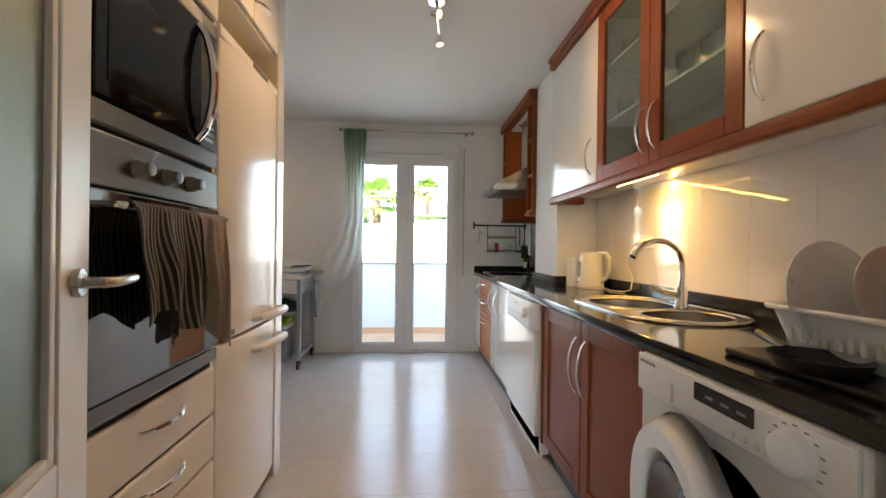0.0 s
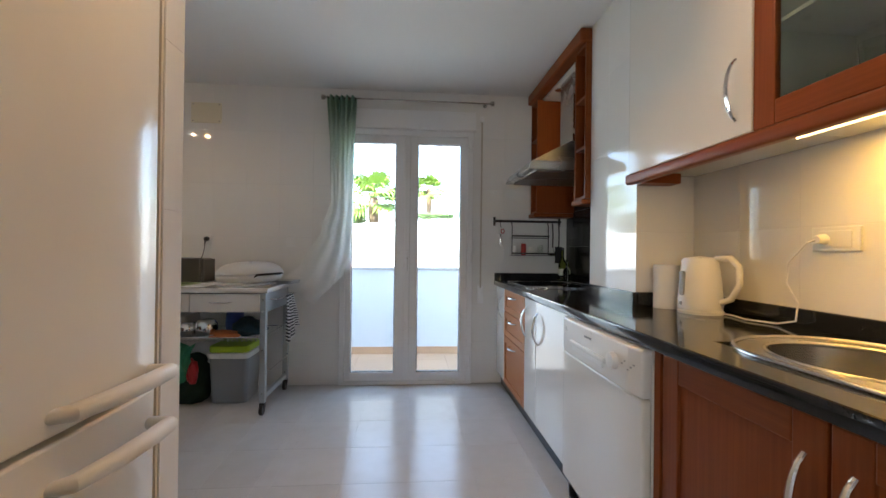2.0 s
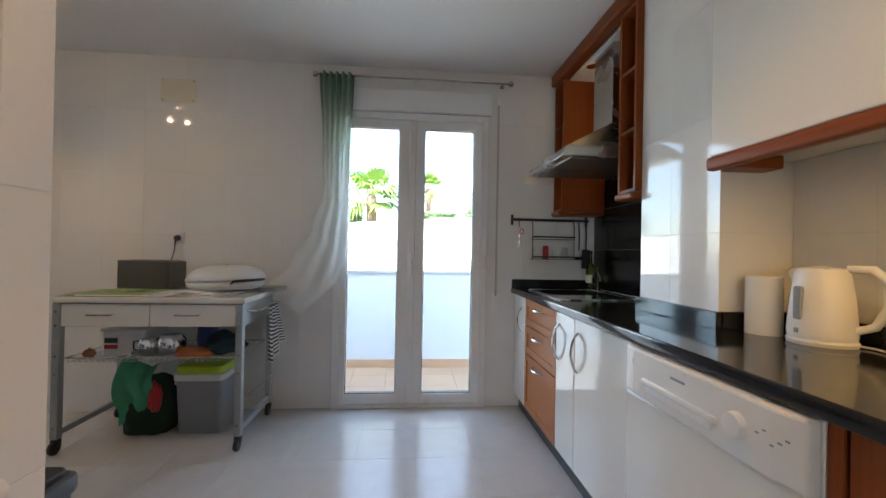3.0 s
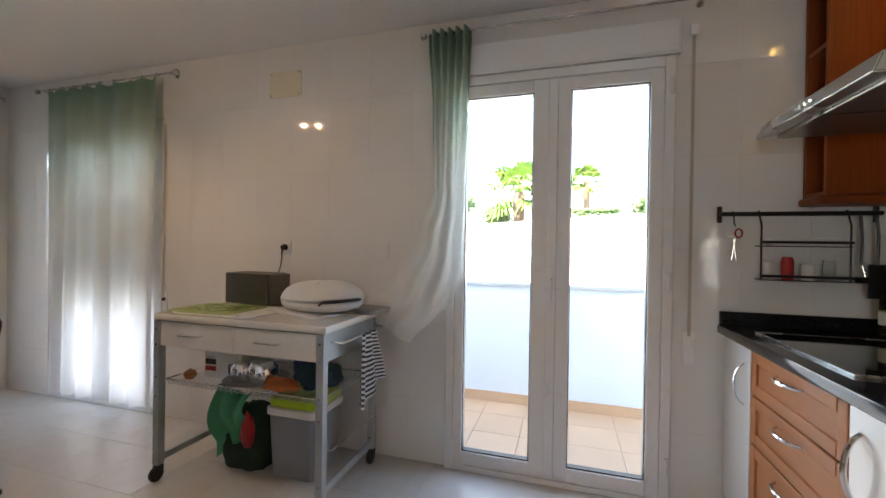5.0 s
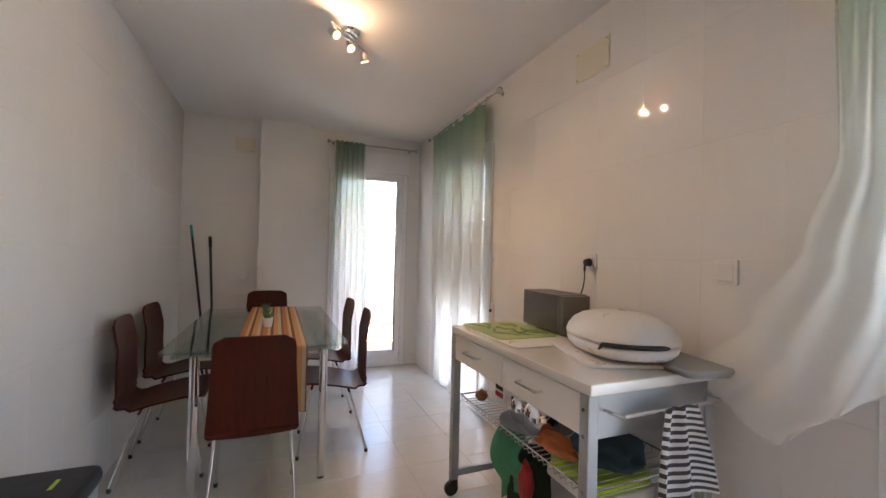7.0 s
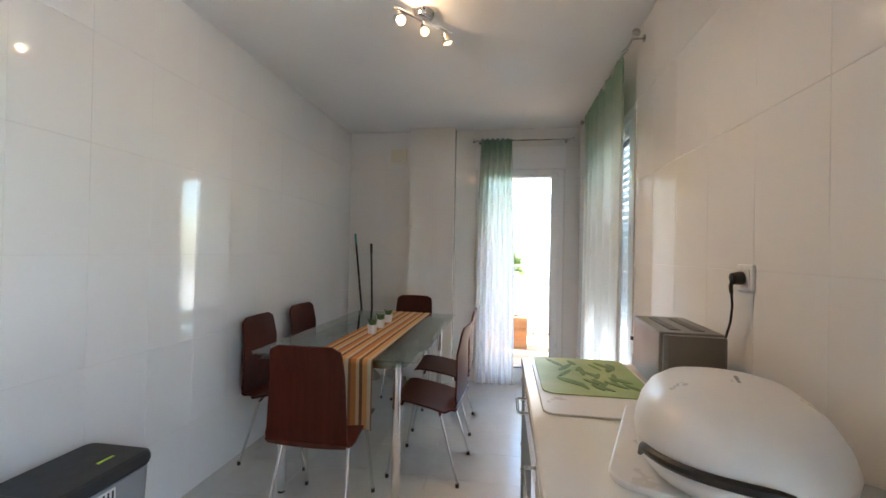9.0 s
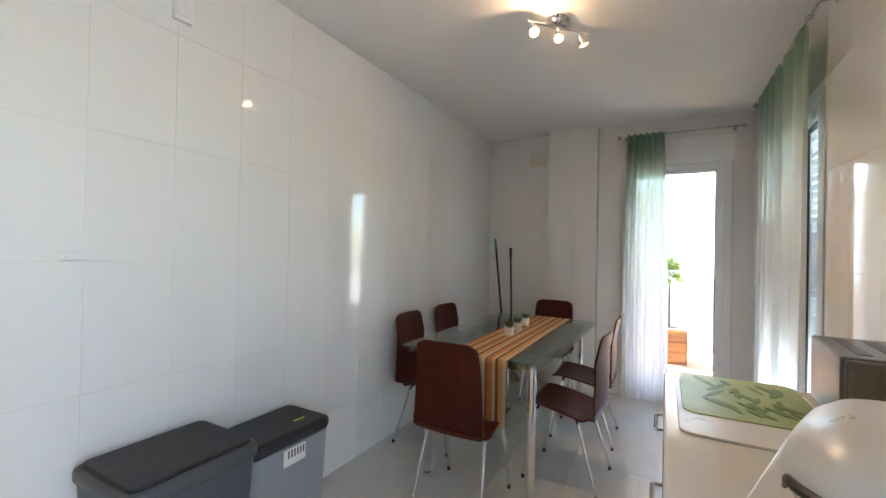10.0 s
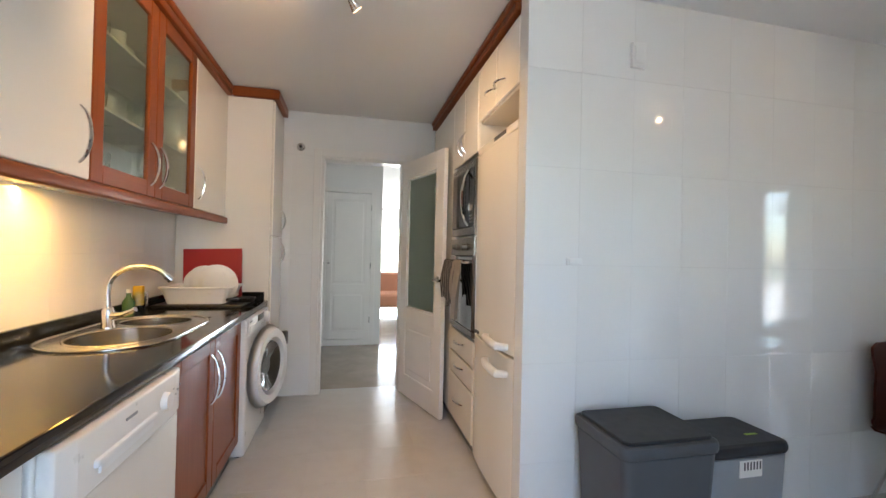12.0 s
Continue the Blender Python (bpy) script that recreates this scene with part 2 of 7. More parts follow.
M_LEAF = material("palm_leaf", (0.19, 0.29, 0.05), 0.5, vary=0.35, scale=4)
M_BUSH = material("hedge_leaf", (0.10, 0.16, 0.05), 0.6, vary=0.4, scale=3)
M_TRUNK = material("palm_trunk", (0.20, 0.13, 0.08), 0.9, vary=0.3, scale=8, bump=0.6, bump_scale=20)
M_RENDER = material("white_render", (0.80, 0.79, 0.76), 0.9, vary=0.04, scale=2, bump=0.2, bump_scale=60)
# white parapet render, with the balcony's bluish shade put into the colour
M_PARAPET_SHADE = material("shade_blue_render", (0.70, 0.74, 0.77), 0.9, vary=0.04, scale=3, bump=0.2, bump_scale=60)
M_TERRA = material("terracotta_tile", (0.55, 0.35, 0.21), 0.6, vary=0.1, scale=9, random=0.05, bump=0.1)
M_TERRAG = material("terrace_grout", (0.45, 0.30, 0.19), 0.9, vary=0.1)
M_CAP = material("grey_stone_cap", (0.45, 0.45, 0.44), 0.7, vary=0.08)
M_GROUND = material("dry_ground", (0.20, 0.19, 0.12), 0.95, vary=0.25, scale=0.6, bump=0.3, bump_scale=8)
M_HALLF = material("hall_marble", (0.30, 0.25, 0.20), 0.12, vary=0.12, scale=5, second=(0.42, 0.36, 0.3), second_scale=4, second_mix=0.5, random=0.04)
M_PANE = pane_glass("clear_glazing")
M_TABLEGLASS = pane_glass("table_glass", (0.86, 0.94, 0.915), 0.05)
M_FROST = pane_glass("frosted_glass", (0.82, 0.87, 0.82), 0.07)
M_LEAFGLASS = glass("obscured_glass", (0.60, 0.70, 0.60), 0.45)
M_JAR = glass("jar_glass", (0.9, 0.95, 0.9), 0.02)
M_BULB = glow("halogen_bulb", (1.0, 0.62, 0.30), 0.3)
M_TUBE = glow("warm_tube", (1.0, 0.66, 0.26), 0.6)
M_SHEER = sheer("sheer_ombre_cloth")
M_RUNNER = striped("runner_weave", [(0, (0.50, 0.19, 0.05)), (0.22, (0.62, 0.42, 0.22)), (0.36, (0.16, 0.075, 0.035)), (0.5, (0.60, 0.30, 0.10)), (0.72, (0.55, 0.45, 0.30)), (0.88, (0.25, 0.11, 0.05))], 0.34)
M_STRIPE = striped("striped_towel_cloth", [(0, (0.05, 0.05, 0.055)), (0.5, (0.62, 0.62, 0.60))], 0.072, axis=1)
M_STRIPE_D = striped("dark_striped_towel_cloth", [(0, (0.022, 0.020, 0.020)), (0.62, (0.24, 0.215, 0.185))], 0.046, axis=0)
M_MAT = material("green_mat", (0.40, 0.50, 0.20), 0.4, vary=0.15, scale=9, second=(0.24, 0.38, 0.10), second_scale=7, second_mix=0.8)
M_LEAFPRINT = material("leaf_print", (0.12, 0.22, 0.05), 0.4, vary=0.3, scale=30)
M_LABEL = material("paper_label", (0.75, 0.75, 0.72), 0.6)
M_INK = material("dark_print", (0.03, 0.03, 0.035), 0.6)
M_CUSHION = material("terracotta_cloth", (0.50, 0.24, 0.15), 0.9)


# ---------- mesh helpers ----------
def merge(*bms):
    """One bmesh out of several."""
    first = bms[0]
    for other in bms[1:]:
        me = bpy.data.meshes.new("tmp")
        other.to_mesh(me)
        first.from_mesh(me)
        bpy.data.meshes.remove(me)
        other.free()
    return first


def box(x0, x1, y0, y1, z0, z1, bev=0.0, seg=2):
    bm = bmesh.new()
    bmesh.ops.create_cube(bm, size=1)
    for v in bm.verts:
        v.co = Vector((x0 + (v.co.x + 0.5) * (x1 - x0), y0 + (v.co.y + 0.5) * (y1 - y0), z0 + (v.co.z + 0.5) * (z1 - z0)))
    if bev:
        bmesh.ops.bevel(bm, geom=bm.edges[:], offset=bev, segments=seg, affect="EDGES", profile=0.5)
    return bm


def rbox(x0, x1, y0, y1, z0, z1, r, bev=0.004, axis=2, n=6):
    """A box whose edges along one axis are rounded with radius r, the rest eased."""
    bm = bmesh.new()
    bmesh.ops.create_cube(bm, size=1)
    lo, hi = (x0, y0, z0), (x1, y1, z1)
    for v in bm.verts:
        v.co = Vector([lo[i] + (v.co[i] + 0.5) * (hi[i] - lo[i]) for i in range(3)])
    along = [e for e in bm.edges if abs((e.verts[0].co - e.verts[1].co).normalized()[axis]) > 0.9]
    bmesh.ops.bevel(bm, geom=along, offset=r, segments=n, affect="EDGES", profile=0.5)
    if bev:
        flat = [e for e in bm.edges if len(e.link_faces) == 2 and e.calc_face_angle(0) > 1.2]
        bmesh.ops.bevel(bm, geom=flat, offset=bev, segments=2, affect="EDGES", profile=0.5)
    return bm


def cyl(p0, p1, r0, r1=None, n=18, bev=0.0):
    bm = bmesh.new()
    p0, p1 = Vector(p0), Vector(p1)
    d = p1 - p0
    bmesh.ops.create_cone(bm, cap_ends=True, segments=n, radius1=r0, radius2=r0 if r1 is None else r1, depth=d.length)
    if bev:
        rim = [e for e in bm.edges if e.calc_face_angle(0) > 1.0]
        bmesh.ops.bevel(bm, geom=rim, offset=bev, segments=2, affect="EDGES", profile=0.5)
    bm.transform(Matrix.Translation((p0 + p1) / 2) @ d.to_track_quat("Z", "Y").to_matrix().to_4x4())
    return bm


def tube(pts, r, n=8, closed=False):
    """A round bar swept along points; r is one radius or one for each point."""
    pts = [Vector(p) for p in pts]
    k = len(pts)
    rs = r if isinstance(r, (list, tuple)) else [r] * k
    bm = bmesh.new()
    rings = []
    ref = None
    for i, p in enumerate(pts):
        if closed:
            t = (pts[(i + 1) % k] - pts[i - 1]).normalized()
        else:
            t = (pts[min(i + 1, k - 1)] - pts[max(i - 1, 0)]).normalized()
        if ref is None:
            ref = t.orthogonal().normalized()
        ref = (ref - t * ref.dot(t)).normalized()
        side = t.cross(ref)
        rings.append([bm.verts.new(p + (ref * math.cos(a) + side * math.sin(a)) * rs[i]) for a in (2 * math.pi * j / n for j in range(n))])
    for i in range(k if closed else k - 1):
        a, b = rings[i], rings[(i + 1) % k]
        for j in range(n):
            bm.faces.new((a[j], a[(j + 1) % n], b[(j + 1) % n], b[j]))
    if not closed:
        bm.faces.new(rings[0][::-1])
        bm.faces.new(rings[-1])
    bmesh.ops.recalc_face_normals(bm, faces=bm.faces[:])
    return bm


def lathe(profile, at=(0, 0, 0), n=28, sx=1.0, sy=1.0):
    """A turned shape; profile: (radius, height) from bottom to top."""
    bm = bmesh.new()
    rings = []
    for r, z in profile:
        rings.append([bm.verts.new((at[0] + sx * r * math.cos(2 * math.pi * j / n), at[1] + sy * r * math.sin(2 * math.pi * j / n), at[2] + z)) for j in range(n)])
    for a, b in zip(rings, rings[1:]):
        for j in range(n):
            bm.faces.new((a[j], a[(j + 1) % n], b[(j + 1) % n], b[j]))
    for ring, flip in ((rings[0], True), (rings[-1], False)):
        if profile[0 if flip else -1][0] > 1e-4:
            bm.faces.new(ring[::-1] if flip else ring)
    bmesh.ops.remove_doubles(bm, verts=bm.verts[:], dist=1e-5)
    bmesh.ops.recalc_face_normals(bm, faces=bm.faces[:])
    return bm


def sheet(fn, nu, nv, thick=0.002):
    """A cloth or bent board: fn(u, v) gives the place, u and v from 0 to 1."""
    bm = bmesh.new()
    uv = bm.loops.layers.uv.new("UVMap")
    g = [[bm.verts.new(fn(i / nu, j / nv)) for j in range(nv + 1)] for i in range(nu + 1)]
    for i in range(nu):
        for j in range(nv):
            f = bm.faces.new((g[i][j], g[i + 1][j], g[i + 1][j + 1], g[i][j + 1]))
            for lp, (a, b) in zip(f.loops, ((i, j), (i + 1, j), (i + 1, j + 1), (i, j + 1))):
                lp[uv].uv = (a / nu, b / nv)
    bmesh.ops.recalc_face_normals(bm, faces=bm.faces[:])
    if thick:
        bmesh.ops.solidify(bm, geom=bm.faces[:], thickness=thick)
    return bm


def prism(outline, z0, z1, bev=0.0):
    """An upright prism over a plan outline."""
    bm = bmesh.new()
    low = [bm.verts.new((x, y, z0)) for x, y in outline]
    top = [bm.verts.new((x, y, z1)) for x, y in outline]
    n = len(outline)
    bm.faces.new(low[::-1])
    bm.faces.new(top)
    for i in range(n):
        bm.faces.new((low[i], low[(i + 1) % n], top[(i + 1) % n], top[i]))
    bmesh.ops.recalc_face_normals(bm, faces=bm.faces[:])
    if bev:
        rim = [e for e in bm.edges if e.calc_face_angle(0) > 0.9]
        bmesh.ops.bevel(bm, geom=rim, offset=bev, segments=2, affect="EDGES", profile=0.5)
    return bm


def grid_slab(xs, ys, keep, z0, z1, bev=0.0):
    """A slab made of the cells of a plan grid that keep(x, y) accepts, as one body."""
    bm = bmesh.new()
    vert = {}

    def v(i, j, z):
        if (i, j, z) not in vert:
            vert[i, j, z] = bm.verts.new((xs[i], ys[j], z))
        return vert[i, j, z]
    has = {(i, j) for i in range(len(xs) - 1) for j in range(len(ys) - 1) if keep((xs[i] + xs[i + 1]) / 2, (ys[j] + ys[j + 1]) / 2)}
    for i, j in has:
        ring_v = ((i, j), (i + 1, j), (i + 1, j + 1), (i, j + 1))
        bm.faces.new([v(a, b, z1) for a, b in ring_v])
        bm.faces.new([v(a, b, z0) for a, b in ring_v[::-1]])
        for (a, b), nb in zip(zip(ring_v, ring_v[1:] + ring_v[:1]), ((i, j - 1), (i + 1, j), (i, j + 1), (i - 1, j))):
            if nb not in has:
                bm.faces.new((v(*a, z0), v(*b, z0), v(*b, z1), v(*a, z1)))
    bmesh.ops.recalc_face_normals(bm, faces=bm.faces[:])
    if bev:
        rim = [e for e in bm.edges if e.calc_face_angle(0) > 1.0 and abs(e.verts[0].co.z - e.verts[1].co.z) < 1e-4]
        bmesh.ops.bevel(bm, geom=rim, offset=bev, segments=2, affect="EDGES", profile=0.5)
    return bm


def moved(bm, m):
    bm.transform(m)
    return bm


def mesh_of(name, bm, mat, smooth=True):
    me = bpy.data.meshes.new(name)
    for f in bm.faces:
        f.smooth = smooth
    if smooth:
        for e in bm.edges:
            if len(e.link_faces) == 2:
                f, g = (k.calc_area() for k in e.link_faces)
                a = e.calc_face_angle(0)
                if a > 0.7 or (a > 0.05 and min(f, g) < 0.15 * max(f, g)):
                    e.smooth = False
    bm.to_mesh(me)
    bm.free()
    if mat:
        me.materials.append(mat)
    return me


def world_of(ob):
    return world_of(ob.parent) @ ob.matrix_parent_inverse @ ob.matrix_basis if ob.parent else ob.matrix_basis.copy()


def part(name, bm, mat, parent, label=""):
    """A mesh in world places, linked under a thing or a part."""
    ob = new(name, mesh_of(name, bm, mat))
    ob.parent = parent
    ob.matrix_parent_inverse = world_of(parent).inverted()
    return tagged(ob, label)


def thing(name, at, label, category, group=""):
    """An Empty at a thing's base, to hold its parts."""
    ob = new(name)
    ob.empty_display_size = 0.05
    ob.matrix_basis = Matrix.Translation(at)
    return tagged(ob, label, category, group)


def solid(name, bm, mat, label, category, group=""):
    """A thing that is one mesh."""
    return tagged(new(name, mesh_of(name, bm, mat)), label, category, group)


def setting(name, bm, mat, label, category, parent=None):
    ob = tagged(new(name, mesh_of(name, bm, mat)), label, category, kind="structure")
    if parent:
        ob.parent = parent
    return ob


def wall_boxes(axis, a0, a1, b0, b1, z0, z1, holes):
    """A wall that runs along axis 'x' or 'y' from a0 to a1, b0 to b1 thick, with holes (a0, a1, z0, z1)."""
    cuts = sorted({a0, a1, *(h[0] for h in holes), *(h[1] for h in holes)})
    out = []
    for c0, c1 in zip(cuts, cuts[1:]):
        spans, z = [], z0
        for h in sorted((h for h in holes if h[0] < (c0 + c1) / 2 < h[1]), key=lambda h: h[2]):
            if h[2] > z:
                spans.append((z, h[2]))
            z = h[3]
        if z < z1:
            spans.append((z, z1))
        for s0, s1 in spans:
            out.append(box(c0, c1, b0, b1, s0, s1) if axis == "x" else box(b0, b1, c0, c1, s0, s1))
    return merge(*out)


def bow_handle(parent, at, length, axis, out, depth=0.035, r=0.006, mat=None):
    """An arched bar handle centred at a place; axis along, out away from the front."""
    axis, out, at = Vector(axis), Vector(out), Vector(at)
    pts = [at + axis * length * (u - 0.5) + out * depth * (math.sin(math.pi * u) ** 0.6) for u in (i / 12 for i in range(13))]
    rs = [r * (0.9 + 0.35 * math.sin(math.pi * i / 12)) for i in range(13)]
    return part("handle", tube(pts, rs, 8), mat or M_CHROME, parent, "arched chrome handle")


# ---------- setting ----------
N_DOOR = (-0.26, 0.88, 0.0, 2.20)
N_WIN = (-3.42, -2.42, 0.0, 2.14)
W_DOOR = (4.05, 4.89, 0.0, 2.13)
IN_DOOR = (-0.02, 0.735, 0.0, 2.15)

wall_north = setting("wall_north", wall_boxes("x", X_W - WALL, X_E + WALL, Y_N + 0.0015, Y_N + 0.22, 0, Z_C + 0.1, [N_DOOR, N_WIN]), M_GROUT, "tiled kitchen wall with two terrace openings", "wall")
wall_west = setting("wall_west", wall_boxes("y", Y_S - 0.09, Y_N + 0.0015, X_W - 0.22, X_W - 0.0015, 0, Z_C + 0.1, [W_DOOR]), M_GROUT, "tiled dining wall with a terrace door", "wall")
wall_south = setting("wall_south", box(X_W - 0.0015, X_F - 0.0015, Y_S - 0.09, Y_S - 0.0015, 0, Z_C + 0.1), M_GROUT, "white tiled partition behind the dining table", "wall")
wall_east = setting("wall_east", box(X_E + 0.0015, X_E + WALL, Y_IN - 0.13, Y_N + 0.0015, 0, Z_C + 0.1), M_GROUT, "tiled wall behind the worktop", "wall")
wall_entrance = setting("wall_entrance", wall_boxes("x", -0.95, X_E + 0.0015, Y_IN - 0.13, Y_IN - 0.0015, 0, Z_C + 0.1, [IN_DOOR]), M_GROUT, "tiled wall around the hall door", "wall")
wall_back = setting("wall_back", box(-1.05, -0.95, Y_IN - 0.13, Y_S - 0.09, 0, Z_C + 0.1), M_PAINT, "plain wall behind the tall units", "wall")
pillar = setting("pillar", box(1.4365, X_E + 0.0015, 3.3915, 3.8985, 0.905, Z_C), M_GROUT, "tiled pillar rising from the worktop", "pillar")
column = setting("column", box(X_W - 0.0015, -4.0315, 3.3735, 3.8265, 0, Z_C), M_GROUT, "tiled column beside the terrace door", "column")
ceiling = setting("ceiling", box(X_W - 0.22, X_E + WALL, Y_IN - 0.008, Y_N + 0.22, Z_C, Z_C + 0.1), M_CEIL, "matt white plaster ceiling", "ceiling")
floor = setting("floor", box(X_W - 0.22, X_E + WALL, Y_IN - 0.13, Y_N + 0.22, -0.2, -0.0015), M_FGROUT, "cream tiled kitchen floor", "floor")

# ---------- ceiling lamps and the light they give ----------
def spot_bar(at, yaw, heads, group, aims, watts, colour, bare=-1):
    """A ceiling rose with a bar and small halogen heads."""
    x, y, z = at
    t = thing("ceiling_spotlight", (x, y, z), "chrome ceiling spotlight bar with lit halogen heads", "lamp", group)
    part("ceiling_rose", lathe([(0.0, -0.035), (0.045, -0.035), (0.06, -0.02), (0.062, 0.0)], at), M_CHROME, t, "round chrome rose")
    c, s = math.cos(yaw), math.sin(yaw)
    a, b = heads[0] - 0.03, heads[-1] + 0.03
    part("bar", tube([(x + c * u, y + s * u, z - 0.045 - 0.004 * math.cos(u * 6)) for u in (a + (b - a) * i / 8 for i in range(9))], 0.007), M_CHROME, t)
    for k, (u, aim) in enumerate(zip(heads, aims)):
        p = Vector((x + c * u, y + s * u, z - 0.05))
        d = (Vector(aim) - p).normalized()
        q = p + Vector((0, 0, -0.045))
        h = part("spot_head", merge(cyl(p, q, 0.006, n=10), cyl(q - d * 0.035, q + d * 0.02, 0.014, 0.028, 20, 0.002)), M_CHROME, t)
        part("bulb", cyl(q + d * 0.0202, q + d * 0.024, 0.022, n=20), M_BULB, h, "lit halogen bulb")
        lamp("halogen_light", "POINT" if k == bare else "SPOT", q + d * 0.045, aim, watts * (0.2 if k == bare else 1.0), colour, 0.012, 105, 0.9)
    return t


spot_bar((0.50, 2.72, Z_C), 1.45, (-0.26, 0.0, 0.30), "ceiling spotlights", ((-0.35, 2.0, 1.6), (1.45, 2.0, 2.0), (0.9, 2.9, 0.6)), 2.5, (1.0, 0.60, 0.28))
spot_bar((-2.08, 3.90, Z_C), 2.38, (-0.15, 0.0, 0.15), "ceiling spotlights", ((-1.1, 5.0, 1.4), (-1.05, 4.6, 0.8), (-2.6, 4.6, 0.8)), 1.55, (1.0, 0.66, 0.38), bare=0)

# tube under the wall cupboards
strip = thing("under_cabinet_light", (1.62, 2.75, 1.47), "slim warm fluorescent tube under the wall cupboards", "lamp")
part("casing", box(1.465, 1.525, 2.22, 2.66, 1.5135, 1.533, 0.003), M_PLASTIC, strip)
part("tube", cyl((1.49, 2.26, 1.508), (1.49, 2.62, 1.508), 0.005, n=12), M_TUBE, strip, "glowing warm tube")
lamp("tube_light", "AREA", (1.49, 2.50, 1.490), (1.57, 2.50, 0.9), 0.54, WARM, 0.03, size_y=0.8)


# ---------- openings ----------
def casement(parent, side, a0, a1, z0, z1, gx0, gx1, gz0, gz1, face, depth, name="leaf"):
    """A glazed leaf with a frame round its pane. side: 'n' lies along x, 'w' along y."""
    def place(u0, u1, v0, v1, w0, w1, bev=0.004):
        return box(u0, u1, w0, w1, v0, v1, bev) if side == "n" else box(-w1, -w0, u0, u1, v0, v1, bev)
    w0, w1 = face, face + depth
    leaf = part(name, merge(place(a0, gx0, z0, z1, w0, w1), place(gx1, a1, z0, z1, w0, w1), place(gx0 - 0.001, gx1 + 0.001, z0, gz0, w0, w1), place(gx0 - 0.001, gx1 + 0.001, gz1, z1, w0, w1)), M_PVC, parent)
    part("bead", merge(place(gx0, gx0 + 0.006, gz0, gz1, w0 + 0.01, w1 - 0.01, 0.002), place(gx1 - 0.006, gx1, gz0, gz1, w0 + 0.01, w1 - 0.01, 0.002), place(gx0, gx1, gz0, gz0 + 0.007, w0 + 0.01, w1 - 0.01, 0.002), place(gx0, gx1, gz1 - 0.007, gz1, w0 + 0.01, w1 - 0.01, 0.002)), M_BLACK, leaf, "dark glazing gasket")
    pane = part("pane", place(gx0 + 0.003, gx1 - 0.003, gz0 + 0.003, gz1 - 0.003, w0 + 0.026, w0 + 0.032, 0), M_PANE, leaf, "clear glass")
    pane.visible_shadow = False
    return leaf


door_1 = tagged(thing("door_1", (0.31, 5.07, 0), "closed white glazed double terrace door", "door"), kind="structure")
part("door_frame", merge(box(-0.26, -0.215, 5.02, 5.12, 0, 2.20, 0.004), box(0.835, 0.88, 5.02, 5.12, 0, 2.20, 0.004), box(-0.215, 0.835, 5.02, 5.12, 2.15, 2.20, 0.004), box(-0.215, 0.835, 5.022, 5.12, 0.0, 0.03, 0.004)), M_PVC, door_1)
casement(door_1, "n", -0.214, 0.302, 0.031, 2.149, -0.165, 0.207, 0.103, 2.085, 5.03, 0.06)
leaf_r = casement(door_1, "n", 0.304, 0.834, 0.031, 2.149, 0.400, 0.772, 0.103, 2.085, 5.028, 0.06)
part("astragal", box(0.285, 0.335, 5.012, 5.029, 0.04, 2.14, 0.006), M_PVC, door_1)
part("door_handle", merge(box(0.298, 0.322, 5.004, 5.013, 1.00, 1.16, 0.004), tube([(0.31, 5.008, 1.09), (0.31, 4.965, 1.09), (0.31, 4.955, 1.08), (0.31, 4.955, 0.98)], 0.009)), M_PVC, door_1, "white lever handle")
for hz in (0.2, 1.1, 2.05):
    part("hinge", cyl((0.862, 5.012, hz - 0.04), (0.862, 5.012, hz + 0.04), 0.009, n=10), M_PVC, door_1)
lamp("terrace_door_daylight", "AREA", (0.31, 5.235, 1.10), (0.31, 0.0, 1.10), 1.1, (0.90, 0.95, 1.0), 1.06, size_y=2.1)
setting("shutter_box", merge(box(-0.28, 0.90, 5.012, 5.05, 2.205, 2.37, 0.004), box(-0.27, 0.89, 5.008, 5.013, 2.215, 2.36, 0.003)), M_PVC, "white roller shutter box over the terrace door", "shutter box")
strap = thing("shutter_strap", (0.956, 5.04, 0.82), "beige roller shutter strap with a white winder", "shutter strap")
part("strap", box(0.949, 0.963, 5.028, 5.031, 0.84, 2.30, 0), M_ROPE, strap)
part("winder", box(0.93, 0.982, 5.03, 5.044, 0.70, 0.86, 0.004), M_PVC, strap)
part("strap_guide", box(0.938, 0.974, 5.02, 5.044, 2.29, 2.34, 0.004), M_PVC, strap)

window_1 = tagged(thing("window_1", (-2.92, 5.07, 0), "white terrace door with its roller shutter half lowered", "window"), kind="structure")
part("window_frame", merge(box(-3.42, -3.36, 5.04, 5.12, 0, 2.14, 0.004), box(-2.48, -2.42, 5.04, 5.12, 0, 2.14, 0.004), box(-3.36, -2.48, 5.04, 5.12, 2.08, 2.14, 0.004), box(-3.36, -2.48, 5.042, 5.12, 0, 0.04, 0.004)), M_PVC, window_1)
casement(window_1, "n", -3.359, -2.921, 0.041, 2.079, -3.28, -2.99, 0.12, 2.0, 5.05, 0.05)
casement(window_1, "n", -2.919, -2.481, 0.041, 2.079, -2.85, -2.56, 0.12, 2.0, 5.05, 0.05)
slats = []
for i in range(27):
    z = 0.80 + i * 0.048
    gap = 0.012 if i > 14 else 0.004
    slats.append(box(-3.36, -2.48, 5.16, 5.172, z, z + 0.048 - gap, 0.002, 1))
part("roller_shutter", merge(*slats), M_PVC, window_1, "half lowered slatted roller shutter")
lamp("shuttered_door_daylight", "AREA", (-2.92, 5.24, 0.43), (-2.92, 0.0, 0.25), 0.85, (0.90, 0.95, 1.0), 0.86, size_y=0.72)
